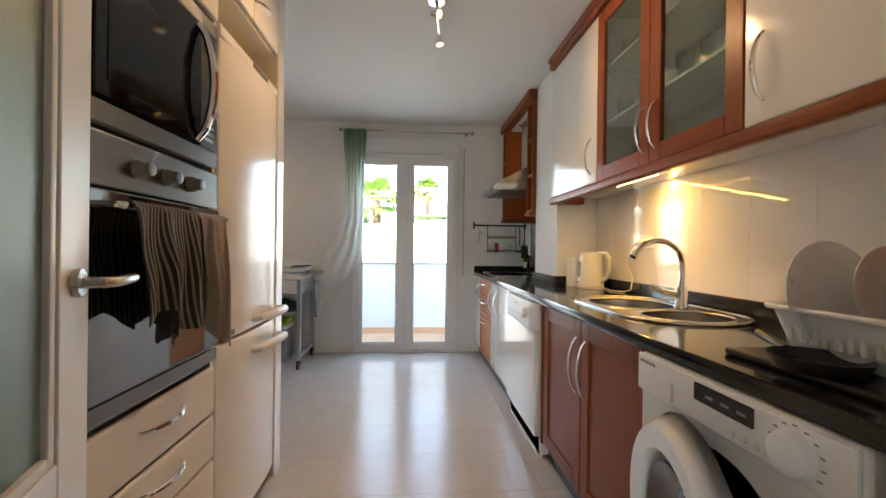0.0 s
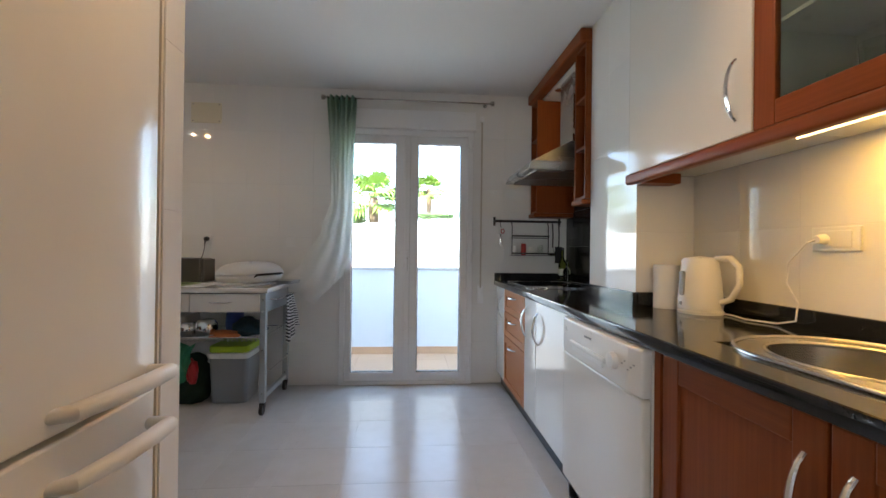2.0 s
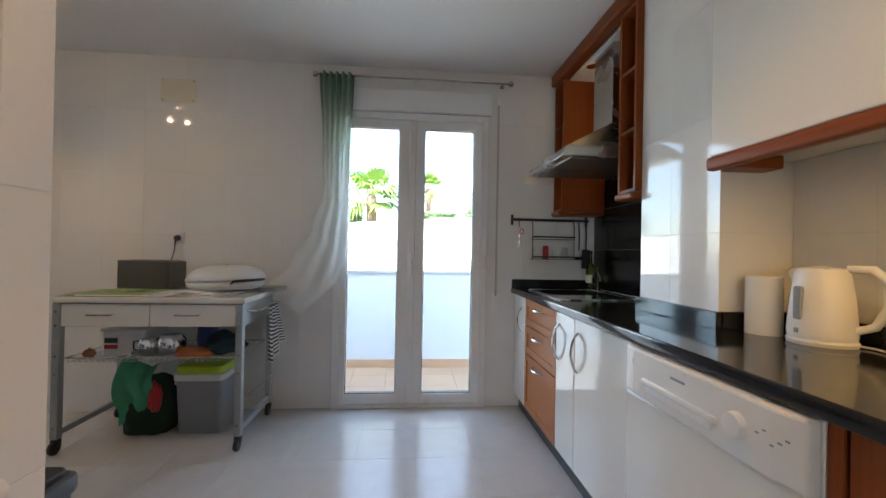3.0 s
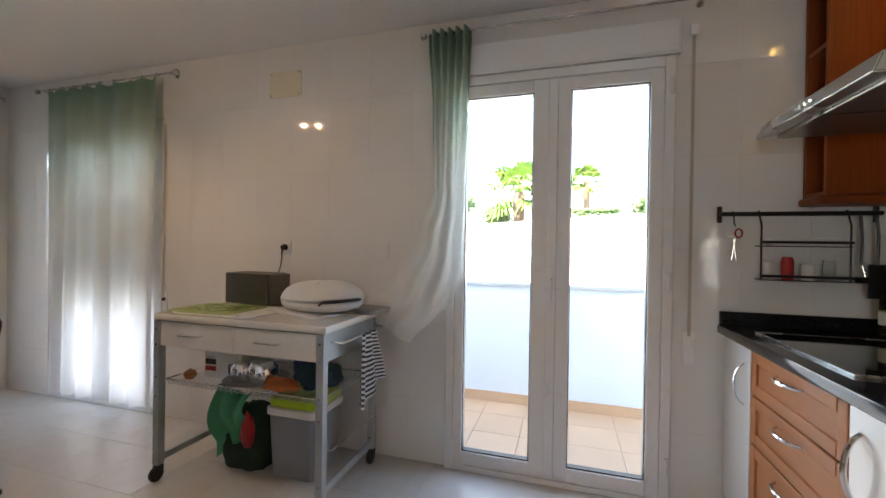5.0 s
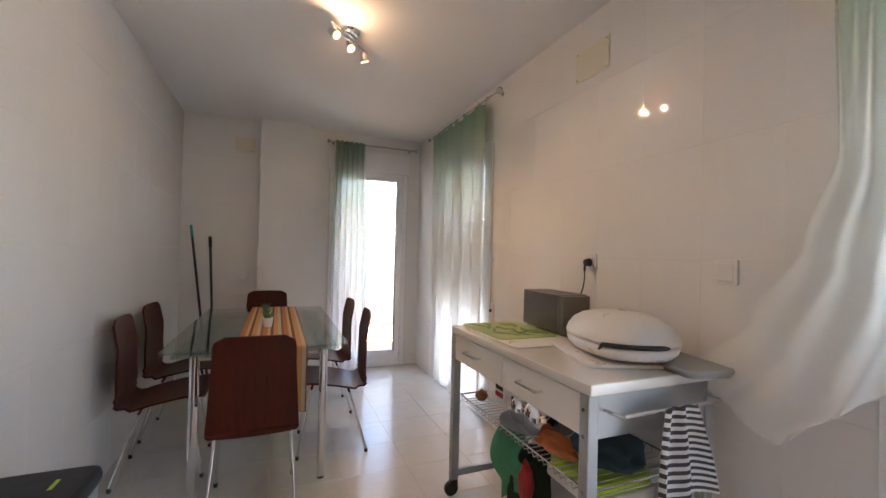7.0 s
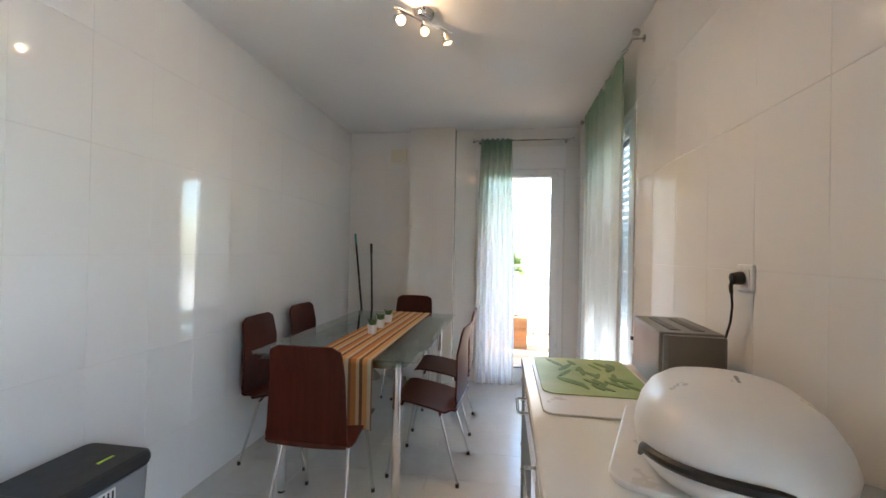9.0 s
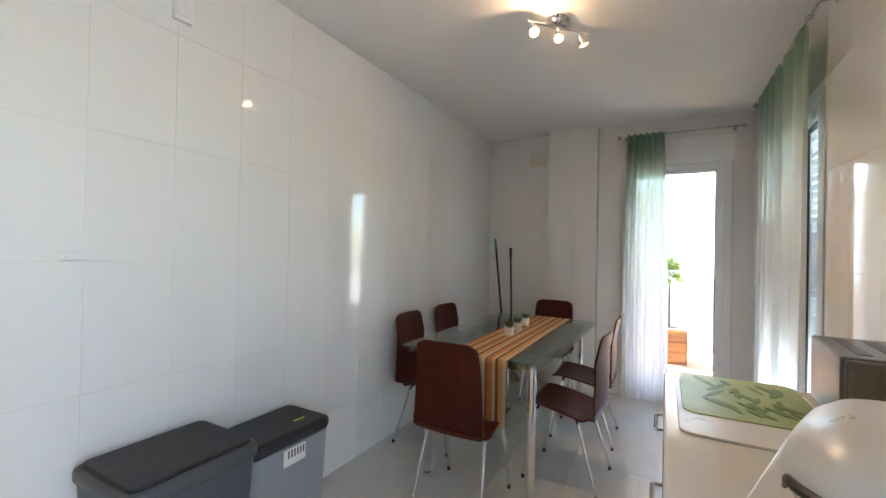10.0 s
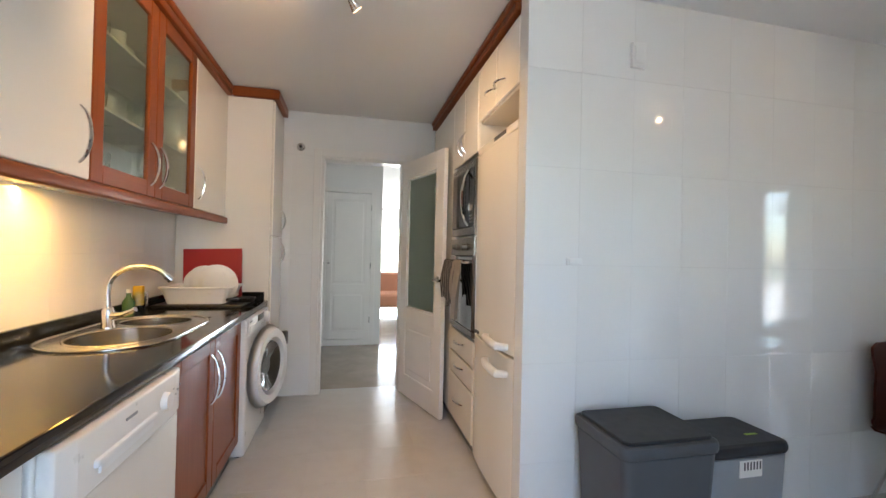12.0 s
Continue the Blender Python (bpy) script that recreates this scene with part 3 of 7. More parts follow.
strap2 = thing("shutter_strap", (-2.38, 5.04, 0.8), "roller shutter strap beside the curtained terrace door", "shutter strap")
part("strap", box(-2.392, -2.380, 5.03, 5.033, 0.86, 2.10, 0), M_ROPE, strap2)
part("winder", box(-2.40, -2.352, 5.032, 5.044, 0.76, 0.90, 0.004), M_PVC, strap2)
part("knob", cyl((-2.376, 5.02, 0.846), (-2.376, 5.034, 0.846), 0.012, n=12), M_BLACK, strap2)

door_2 = tagged(thing("door_2", (X_W, 4.47, 0), "closed white glazed single terrace door", "door"), kind="structure")
part("door_frame", merge(box(-4.23, -4.13, 4.05, 4.10, 0, 2.13, 0.004), box(-4.23, -4.13, 4.84, 4.89, 0, 2.13, 0.004), box(-4.23, -4.13, 4.10, 4.84, 2.085, 2.13, 0.004), box(-4.23, -4.132, 4.10, 4.84, 0, 0.03, 0.004)), M_PVC, door_2)
casement(door_2, "w", 4.101, 4.839, 0.031, 2.084, 4.16, 4.783, 0.157, 2.062, 4.14, 0.06)
part("door_handle", merge(box(-4.14, -4.13, 4.105, 4.135, 0.98, 1.14, 0.004), tube([(-4.135, 4.12, 1.08), (-4.09, 4.12, 1.08), (-4.08, 4.13, 1.08), (-4.08, 4.23, 1.08)], 0.009)), M_BLACK, door_2, "dark lever handle")
setting("shutter_box", box(X_W - 0.02, -4.128, 4.03, 4.91, 2.135, 2.36, 0.004), M_PVC, "white roller shutter box over the single terrace door", "shutter box")

# hall door with its half-glazed leaf, standing open
door_3 = tagged(thing("door_3", (-0.01, 0.60, 0), "white half-glazed kitchen door standing open", "door"), kind="structure")
part("architrave", merge(box(-0.09, -0.02, Y_IN, Y_IN + 0.014, 0, 2.22, 0.004), box(0.735, 0.80, Y_IN, Y_IN + 0.014, 0, 2.22, 0.004), box(-0.02, 0.735, Y_IN, Y_IN + 0.014, 2.15, 2.22, 0.004)), M_DOOR, door_3)
part("door_lining", merge(box(-0.019, 0.006, Y_IN - 0.15, Y_IN + 0.004, 0, 2.149, 0.003), box(0.709, 0.734, Y_IN - 0.15, Y_IN + 0.004, 0, 2.149, 0.003), box(0.006, 0.709, Y_IN - 0.15, Y_IN + 0.004, 2.125, 2.149, 0.003)), M_DOOR, door_3)
L = 0.755
turn = Matrix.Translation((0.0, 0.605, 0)) @ Matrix.Rotation(math.atan2(1.335 - 0.605, -0.238), 4, "Z")
stile = [box(0.0, 0.115, 0, 0.036, 0.01, 2.12, 0.003), box(L - 0.115, L, 0, 0.036, 0.01, 2.12, 0.003), box(0.115, L - 0.115, 0, 0.036, 1.97, 2.12, 0.003), box(0.115, L - 0.115, 0, 0.036, 0.665, 0.795, 0.003), box(0.115, L - 0.115, 0, 0.036, 0.01, 0.20, 0.003)]
leaf_3 = part("door_leaf", moved(merge(*stile), turn), M_DOOR, door_3)
part("door_panel", moved(merge(box(0.115, L - 0.115, 0.008, 0.028, 0.20, 0.665), box(0.165, L - 0.165, 0.001, 0.035, 0.25, 0.615, 0.012)), turn), M_DOOR, leaf_3)
part("glazing_bead", moved(merge(box(0.115, 0.135, 0.004, 0.032, 0.795, 1.97, 0.004), box(L - 0.135, L - 0.115, 0.004, 0.032, 0.795, 1.97, 0.004), box(0.135, L - 0.135, 0.004, 0.032, 0.795, 0.815, 0.004), box(0.135, L - 0.135, 0.004, 0.032, 1.95, 1.97, 0.004)), turn), M_DOOR, leaf_3)
part("pane", moved(box(0.134, L - 0.134, 0.015, 0.021, 0.814, 1.951), turn), M_LEAFGLASS, leaf_3, "obscured greenish glass")
for sgn, base in ((1, 0.036), (-1, 0.0)):
    y = lambda d: base + sgn * d
    part("door_handle", moved(merge(cyl((L - 0.06, y(0.0), 1.09), (L - 0.06, y(0.012), 1.09), 0.026, n=24, bev=0.003), tube([(L - 0.06, y(0.0), 1.09), (L - 0.06, y(0.045), 1.09), (L - 0.06 - sgn * 0.015, y(0.055), 1.09), (L - 0.06 - sgn * 0.115, y(0.055), 1.09)], 0.0105, 12)), turn), M_STEEL, leaf_3, "brushed steel lever handle")
part("lock_plate", moved(box(L - 0.0005, L + 0.002, 0.008, 0.028, 0.98, 1.2, 0), turn), M_STEEL, leaf_3)
for hz in (0.25, 1.05, 1.85):
    part("hinge", moved(cyl((-0.006, 0.04, hz - 0.045), (-0.006, 0.04, hz + 0.045), 0.008, n=10), turn), M_STEEL, leaf_3)

# ---------- hall and living room beyond the door ----------
setting("hall_floor", box(-4.2, 2.4, -7.0, Y_IN - 0.13, -0.2, -0.002), M_HALLF, "polished brown marble hall floor", "floor")
setting("hall_ceiling", box(-4.2, 2.4, -7.0, Y_IN - 0.13, 2.50, 2.6), M_CEIL, "plain hall ceiling", "ceiling")
setting("wall_hall_east", box(1.25, 1.40, Y_HALL, Y_IN - 0.13, 0, 2.5), M_PAINT, "plain hall wall", "wall")
setting("wall_hall_closet", merge(box(0.04, 0.13, -1.46, Y_HALL, 0, 2.5), box(0.13, 1.25, -1.46, Y_HALL, 2.17, 2.5)), M_PAINT, "hall wall around a built-in closet", "wall")
setting("wall_living_east", box(0.04, 0.14, -7.0, -1.46, 0, 2.5), M_PAINT, "plain living room wall", "wall")
setting("wall_living_west", box(-4.3, -4.2, -7.0, Y_IN - 0.13, 0, 2.5), M_PAINT, "plain living room wall", "wall")
setting("wall_living_south", wall_boxes("x", -4.2, 0.14, -7.1, -7.0, 0, 2.5, [(-2.6, -0.02, 0.0, 2.05)]), M_PAINT, "living room wall with a wide window", "wall")
setting("wall_living_north", box(-4.2, -1.05, Y_IN - 0.13, Y_IN - 0.02, 0, 2.5), M_PAINT, "plain living room wall", "wall")
window_2 = tagged(thing("window_2", (-1.3, -7.05, 0), "wide white living room window onto daylight", "window"), kind="structure")
for k in range(2):
    a = -2.6 + 1.29 * k
    casement(window_2, "n", a, a + 1.289, 0.0, 2.05, a + 0.08, a + 1.21, 0.09, 1.96, -7.09, 0.06)
lamp("living_window_daylight", "AREA", (-1.31, -7.11, 1.03), (-1.31, 0.0, 1.03), 20, (0.93, 0.97, 1.0), 2.5, size_y=1.95)
closet = thing("closet_door", (0.69, Y_HALL, 0), "white panelled built-in closet doors in the hall", "closet")
part("closet_frame", merge(box(0.131, 0.19, -1.40, -1.345, 0.08, 2.169, 0.004), box(1.20, 1.249, -1.40, -1.345, 0.08, 2.169, 0.004), box(0.19, 1.20, -1.40, -1.345, 2.10, 2.169, 0.004), box(0.131, 1.249, -1.40, -1.346, 0.0, 0.08, 0.003)), M_DOOR, closet)
# unseen box added behind the doors to stop light leaking through their gap
part("closet_light_stop", box(0.131, 1.249, -1.455, -1.41, 0.0, 2.168), M_DOOR, closet)
for a0, a1 in ((0.192, 0.785), (0.789, 1.198)):
    w = a1 - a0
    d = part("door", merge(box(a0, a0 + 0.075, -1.39, -1.358, 0.085, 2.095, 0.003), box(a1 - 0.075, a1, -1.39, -1.358, 0.085, 2.095, 0.003), box(a0 + 0.075, a1 - 0.075, -1.39, -1.358, 2.0, 2.095, 0.003), box(a0 + 0.075, a1 - 0.075, -1.39, -1.358, 0.72, 0.84, 0.003), box(a0 + 0.075, a1 - 0.075, -1.39, -1.358, 0.085, 0.2, 0.003)), M_DOOR, closet)
    part("door_panel", merge(box(a0 + 0.075, a1 - 0.075, -1.388, -1.372, 0.2, 2.0), box(a0 + 0.105, a1 - 0.105, -1.375, -1.36, 0.23, 0.69, 0.008), box(a0 + 0.105, a1 - 0.105, -1.375, -1.36, 0.87, 1.97, 0.008)), M_DOOR, d)
    kx = a1 - 0.035 if a0 < 0.5 else a0 + 0.035
    part("knob", lathe([(0.0, 0.0), (0.009, 0.0), (0.008, 0.016), (0.016, 0.024), (0.017, 0.032), (0.0, 0.04)], n=16), M_STEEL, d).matrix_basis = Matrix.Translation((kx, -1.358, 1.13)) @ Matrix.Rotation(radians(-90), 4, "X")
for hz in (0.35, 1.1, 1.9):
    part("hinge", cyl((0.19, -1.342, hz - 0.04), (0.19, -1.342, hz + 0.04), 0.007, n=8), M_STEEL, closet)
armchair = thing("armchair", (-0.45, -4.2, 0), "terracotta cloth armchair in the living room", "armchair")
part("seat", box(-0.85, -0.1, -4.6, -3.85, 0.16, 0.44, 0.05, 3), M_CUSHION, armchair)
part("backrest", box(-0.85, -0.1, -4.75, -4.55, 0.16, 0.85, 0.05, 3), M_CUSHION, armchair)
for a in (-0.92, -0.14):
    part("armrest", box(a, a + 0.14, -4.7, -3.85, 0.1, 0.6, 0.04, 3), M_CUSHION, armchair)
for a, b in ((-0.85, -4.65), (-0.1, -4.65), (-0.85, -3.95), (-0.1, -3.95)):
    part("leg", cyl((a, b, 0), (a, b, 0.11), 0.02, 0.025, n=10), M_CHAIR, armchair)

# ---------- outside ----------
setting("balcony_floor", box(-7.2, 3.2, Y_N + 0.22, 6.32, -0.25, -0.034), M_TERRAG, "terracotta tiled balcony floor", "floor")
setting("terrace_floor", box(-7.2, X_W - 0.22, 2.2, Y_N + 0.22, -0.25, -0.034), M_TERRAG, "terracotta tiled terrace floor", "floor")
setting("parapet_north", merge(box(-7.2, 3.2, 6.19, 6.32, -0.034, 0.93)), M_PARAPET_SHADE, "white rendered balcony parapet with bluish shade in its colour", "parapet")
setting("parapet_cap", box(-7.25, 3.25, 6.17, 6.34, 0.93, 0.962, 0.006), M_CAP, "thin grey stone parapet cap", "coping")
setting("parapet_skirting", box(-7.2, 3.2, 6.178, 6.189, -0.03, 0.055, 0.003), M_TERRA, "terracotta skirting along the parapet", "skirting")
setting("parapet_west", box(-7.2, -7.07, 2.2, 6.19, -0.034, 1.02), M_PARAPET_SHADE, "white rendered terrace parapet with bluish shade in its colour", "parapet")
setting("terrace_wall", box(-7.2, X_W - 0.22, 2.06, 2.2, -0.034, 2.398), M_RENDER, "white rendered terrace wall", "wall")
setting("terrace_roof", box(-6.3, X_W - 0.22, 2.06, Y_N + 0.22, 2.40, 2.58), M_RENDER, "white rendered terrace roof slab", "roof")
# unseen slab, added so that its shadow covers the balcony
setting("unseen_house_roof", box(-4.4, 3.2, -7.3, Y_N + 0.22, 2.93, 3.25), M_RENDER, "unseen flat roof slab that keeps the sun off the balcony", "roof")
setting("ground", box(-400, 400, -400, 400, -0.9, -0.6), M_GROUND, "dry garden ground running to the horizon", "ground")
# neighbouring garden walls, sunlit
def slab(name, p, q, h, thick, label):
    d = Vector((q[0] - p[0], q[1] - p[1], 0))
    n = Vector((-d.y, d.x, 0)).normalized() * thick
    return setting(name, merge(prism([(p[0], p[1]), (q[0], q[1]), (q[0] + n.x, q[1] + n.y), (p[0] + n.x, p[1] + n.y)], -0.6, h, 0.02)), M_RENDER, label, "garden wall")


slab("garden_wall", (1.25, 8.25), (-7.5, 15.9), 1.70, -0.25, "white rendered garden wall in full sun")
slab("garden_wall", (6.5, 9.6), (1.25, 8.25), 1.70, -0.25, "white rendered garden wall in full sun")
setting("neighbour_house", merge(box(-16.0, -10.2, -2, 9.0, -0.6, 2.45), box(-16.2, -10.0, -2.2, 9.2, 2.45, 2.75, 0.03)), M_RENDER, "white rendered neighbouring house", "house")


# ---------- tall units beside the fridge ----------
def slab_door(parent, x, y0, y1, z0, z1, mat, facing, handle=None, name="door", r=0.006):
    """A lacquered front lying in a plane of constant x; facing -1 looks to -x. handle: (y, z, length, axis)."""
    d = part(name, box(min(x, x - facing * 0.019), max(x, x - facing * 0.019), y0 + 0.002, y1 - 0.002, z0 + 0.002, z1 - 0.002, r, 3), mat, parent)
    if handle:
        hy, hz, ln, ax = handle
        bow_handle(d, (x, hy, hz), ln, ax, (facing, 0, 0))
    return d


def framed_door(parent, x, y0, y1, z0, z1, mats, facing, handle=None, rail=0.07, name="door"):
    """A wooden front with a frame and a sunk panel."""
    a, b = sorted((x, x - facing * 0.021))
    y0, y1, z0, z1 = y0 + 0.002, y1 - 0.002, z0 + 0.002, z1 - 0.002
    c0, c1 = sorted((x - facing * 0.009, x - facing * 0.019))
    d = part(name, box(c0, c1, y0 + rail - 0.004, y1 - rail + 0.004, z0 + rail - 0.004, z1 - rail + 0.004), mats[0], parent)
    for s0, s1 in ((y0, y0 + rail), (y1 - rail, y1)):
        part("stile", box(a, b, s0, s1, z0, z1, 0.004), mats[0], d)
    for s0, s1 in ((z0, z0 + rail), (z1 - rail, z1)):
        part("rail", box(a, b, y0 + rail, y1 - rail, s0, s1, 0.004), mats[1], d)
    if handle:
        hy, hz, ln, ax = handle
        bow_handle(d, (x, hy, hz), ln, ax, (facing, 0, 0))
    return d


UP, ALONG = (0, 0, 1), (0, 1, 0)
larder = thing("larder_unit", (-0.6, 0.98, 0), "tall white larder unit behind the open door", "cabinet")
part("carcass", box(-0.92, -0.321, 0.585, 1.36, 0.09, 2.46), M_WHITE, larder)
part("plinth", box(-0.90, -0.35, 0.585, 1.36, 0, 0.089), M_BLACK, larder)
slab_door(larder, -0.30, 0.60, 1.36, 0.10, 2.45, M_WHITE, 1)

oven_unit = thing("oven_unit", (-0.6, 1.665, 0), "tall white unit housing an oven and microwave", "cabinet")
part("side_panel", merge(box(-0.92, -0.31, 1.362, 1.378, 0.09, 2.46), box(-0.92, -0.31, 1.957, 1.972, 0.09, 2.46)), M_WHITE, oven_unit)
for x1, z0, z1 in ((-0.322, 0.09, 0.105), (-0.33, 0.742, 0.765), (-0.33, 1.405, 1.42), (-0.33, 1.915, 1.93), (-0.31, 2.445, 2.46)):
    part("shelf", box(-0.92, x1, 1.379, 1.956, z0, z1), M_WHITE, oven_unit)
part("back_panel", box(-0.93, -0.921, 1.36, 1.972, 0.09, 2.46), M_WHITE, oven_unit)
part("plinth", box(-0.90, -0.35, 1.362, 1.972, 0, 0.089), M_BLACK, oven_unit)
for z0, z1 in ((0.10, 0.42), (0.424, 0.575), (0.579, 0.745)):
    slab_door(oven_unit, -0.296, 1.365, 1.969, z0, z1, M_CREAM, 1, (1.665, (z0 + z1) / 2 + 0.02, 0.19, ALONG), "drawer", 0.01)
for y0, y1, hy in ((1.365, 1.665, 1.62), (1.667, 1.969, 1.71)):
    slab_door(oven_unit, -0.298, y0, y1, 1.935, 2.45, M_WHITE, 1, (hy, 2.06, 0.14, UP))

oven = thing("oven", (-0.6, 1.665, 0.766), "built-in steel oven with black glass door", "oven")
part("oven_body", box(-0.88, -0.318, 1.39, 1.945, 0.768, 1.40), M_BLACK, oven)
part("control_panel", box(-0.317, -0.292, 1.376, 1.957, 1.285, 1.405, 0.004), M_OVENSTEEL, oven, "brushed steel control panel")
part("oven_door", box(-0.317, -0.286, 1.376, 1.957, 0.815, 1.28, 0.004), M_OVENGLASS, oven, "mirror-black glass door")
part("trim", box(-0.317, -0.288, 1.376, 1.957, 0.768, 0.81, 0.004), M_OVENSTEEL, oven)
bar = part("oven_handle", tube([(-0.286, 1.42, 1.245), (-0.245, 1.42, 1.245), (-0.24, 1.425, 1.245), (-0.24, 1.905, 1.245), (-0.245, 1.91, 1.245), (-0.286, 1.91, 1.245)], 0.009), M_CHROME, oven, "chrome bar handle")
for ky in (1.545, 1.665, 1.785):
    part("knob", moved(lathe([(0.0, 0.0), (0.024, 0.0), (0.023, 0.012), (0.017, 0.02), (0.016, 0.036), (0.0, 0.038)], n=20), Matrix.Translation((-0.292, ky, 1.345)) @ Matrix.Rotation(radians(90), 4, "Y")), M_DARKSTEEL, oven, "round dark steel knob")

microwave = thing("microwave", (-0.6, 1.665, 1.421), "built-in steel microwave with black glass door", "microwave")
part("body", box(-0.80, -0.318, 1.39, 1.945, 1.424, 1.908), M_BLACK, microwave)
part("surround", merge(box(-0.317, -0.294, 1.376, 1.957, 1.424, 1.475, 0.003), box(-0.317, -0.294, 1.376, 1.957, 1.86, 1.908, 0.003), box(-0.317, -0.294, 1.376, 1.40, 1.475, 1.86, 0.003), box(-0.317, -0.294, 1.935, 1.957, 1.475, 1.86, 0.003)), M_OVENSTEEL, microwave, "brushed steel surround")
mw_door = part("microwave_door", box(-0.317, -0.288, 1.401, 1.84, 1.477, 1.858, 0.006), M_DARKGLASS, microwave, "dark glass door")
part("door_window", box(-0.288, -0.2865, 1.44, 1.76, 1.52, 1.815, 0.0), material("tinted_window", (0.009, 0.010, 0.011), 0.06, spec=0.28), mw_door)
bow_handle(mw_door, (-0.29, 1.815, 1.667), 0.36, UP, (1, 0.25, 0), 0.045, 0.011)
panel_mw = part("control_panel", box(-0.317, -0.291, 1.842, 1.934, 1.477, 1.858, 0.004), M_BLACK, microwave)
part("dial", moved(lathe([(0.0, 0.0), (0.026, 0.0), (0.024, 0.02), (0.0, 0.022)], n=20), Matrix.Translation((-0.291, 1.89, 1.60)) @ Matrix.Rotation(radians(90), 4, "Y")), M_CHROME, panel_mw)
for i in range(3):
    part("button", box(-0.291, -0.287, 1.86, 1.92, 1.50 + i * 0.02, 1.512 + i * 0.02, 0.001), M_STEEL, panel_mw)
part("display", box(-0.291, -0.289, 1.855, 1.925, 1.78, 1.83, 0), M_BLACKGLASS, panel_mw)
part("vent_grille", merge(*[box(-0.30, -0.292, 1.40, 1.93, 1.868 + i * 0.009, 1.872 + i * 0.009) for i in range(4)]), M_STEEL, microwave)

fridge = thing("fridge_freezer", (-0.6, 2.29, 0), "tall off-white enamelled fridge freezer", "fridge")
part("body", box(-0.92, -0.345, 1.985, 2.595, 0.06, 1.945, 0.01), M_FRIDGE, fridge)
part("plinth", box(-0.90, -0.36, 1.99, 2.59, 0.0, 0.058), M_BLACK, fridge)


def bulged(y0, y1, z0, z1, x, bulge):
    """A fridge door front that swells a little in plan."""
    n = 14
    out = [(x - 0.055, y1), (x - 0.055, y0)]
    out += [(x - bulge + bulge * (1 - (2 * i / n - 1) ** 4), y0 + (y1 - y0) * i / n) for i in range(n + 1)]
    return prism(out, z0, z1, 0.006)


fd = part("fridge_door", bulged(1.985, 2.595, 0.815, 1.90, -0.288, 0.016), M_FRIDGE, fridge)
fz = part("freezer_door", bulged(1.985, 2.595, 0.07, 0.803, -0.288, 0.016), M_FRIDGE, fridge)
for d, z in ((fd, 0.852), (fz, 0.722)):
    part("handle", tube([(-0.295, 2.27, z), (-0.262, 2.29, z + 0.002), (-0.243, 2.37, z + 0.004), (-0.236, 2.47, z + 0.004), (-0.238, 2.54, z + 0.004), (-0.29, 2.555, z + 0.002)], [0.013, 0.017, 0.019, 0.02, 0.02, 0.016], 12), M_PLASTIC, d, "curved white plastic handle")
part("badge", box(-0.291, -0.2865, 2.02, 2.10, 0.825, 0.845, 0.002), M_BLACK, fd)
part("top_grille", box(-0.35, -0.30, 1.985, 2.595, 1.905, 1.95, 0.01), M_FRIDGE, fridge)
part("grille_slot", merge(*[box(-0.2995, -0.2975, 2.28 + i * 0.03, 2.30 + i * 0.03, 1.92, 1.94) for i in range(6)]), M_BLACK, fridge)

over = thing("overhead_cabinet", (-0.6, 2.29, 2.10), "cream cupboard above the fridge", "cabinet")
part("carcass", box(-0.92, -0.321, 1.974, 2.60, 2.11, 2.46), M_CREAM, over)
part("back_panel", box(-0.92, -0.80, 1.985, 2.595, 1.96, 2.105), M_CREAM, over)
for y0, y1, hy in ((1.976, 2.286, 2.22), (2.288, 2.598, 2.36)):
    slab_door(over, -0.30, y0, y1, 2.12, 2.45, M_WHITE, 1, (hy, 2.21, 0.13, ALONG))
end = thing("end_panel", (-0.6, 2.604, 0), "narrow off-white panel closing the fridge niche", "panel")
part("panel", box(-0.92, -0.303, 2.600, 2.609, 0.0, 2.46), M_CREAM, end)
tall_cornice = solid("cornice", merge(box(-0.34, -0.275, 0.60, 2.60, 2.462, 2.50, 0.006), box(-0.34, -0.262, 0.60, 2.60, 2.50, 2.538, 0.012, 3)), M_CHERRY_H, "dark cherry cornice on the tall units", "cornice")

# ---------- worktop side ----------
XF = 1.103           # plane of the fronts
TOP = 0.905
SINK = (1.20, 1.665, 1.80, 2.64)
worktop = thing("worktop", (1.4, 3.0, 0.865), "polished black granite worktop", "worktop")
part("slab", grid_slab([1.076, SINK[0] + 0.03, 1.433, SINK[1] - 0.03, X_E - 0.002], [1.032, SINK[2] + 0.03, SINK[3] - 0.03, 3.388, 3.902, 5.036],
                       lambda x, y: not (SINK[0] + 0.03 < x < SINK[1] - 0.03 and SINK[2] + 0.03 < y < SINK[3] - 0.03) and not (x > 1.433 and 3.388 < y < 3.902), 0.865, TOP, 0.006), M_GRANITE, worktop)
for u in ((1.708, 1.728, 1.055, 3.366), (1.434, 1.726, 3.368, 3.388), (1.41, 1.432, 3.37, 3.90), (1.08, 1.72, 5.014, 5.034)):
    part("upstand", box(*u, TOP, 0.97, 0.003), M_GRANITE, worktop)
part("end_upstand", box(1.10, 1.706, 1.033, 1.053, TOP, 0.97, 0.003), M_GRANITE, worktop)

plinth = solid("plinth", box(1.15, 1.17, 1.70, 5.03, 0.0, 0.098), M_BLACK, "black plinth under the base units", "plinth")


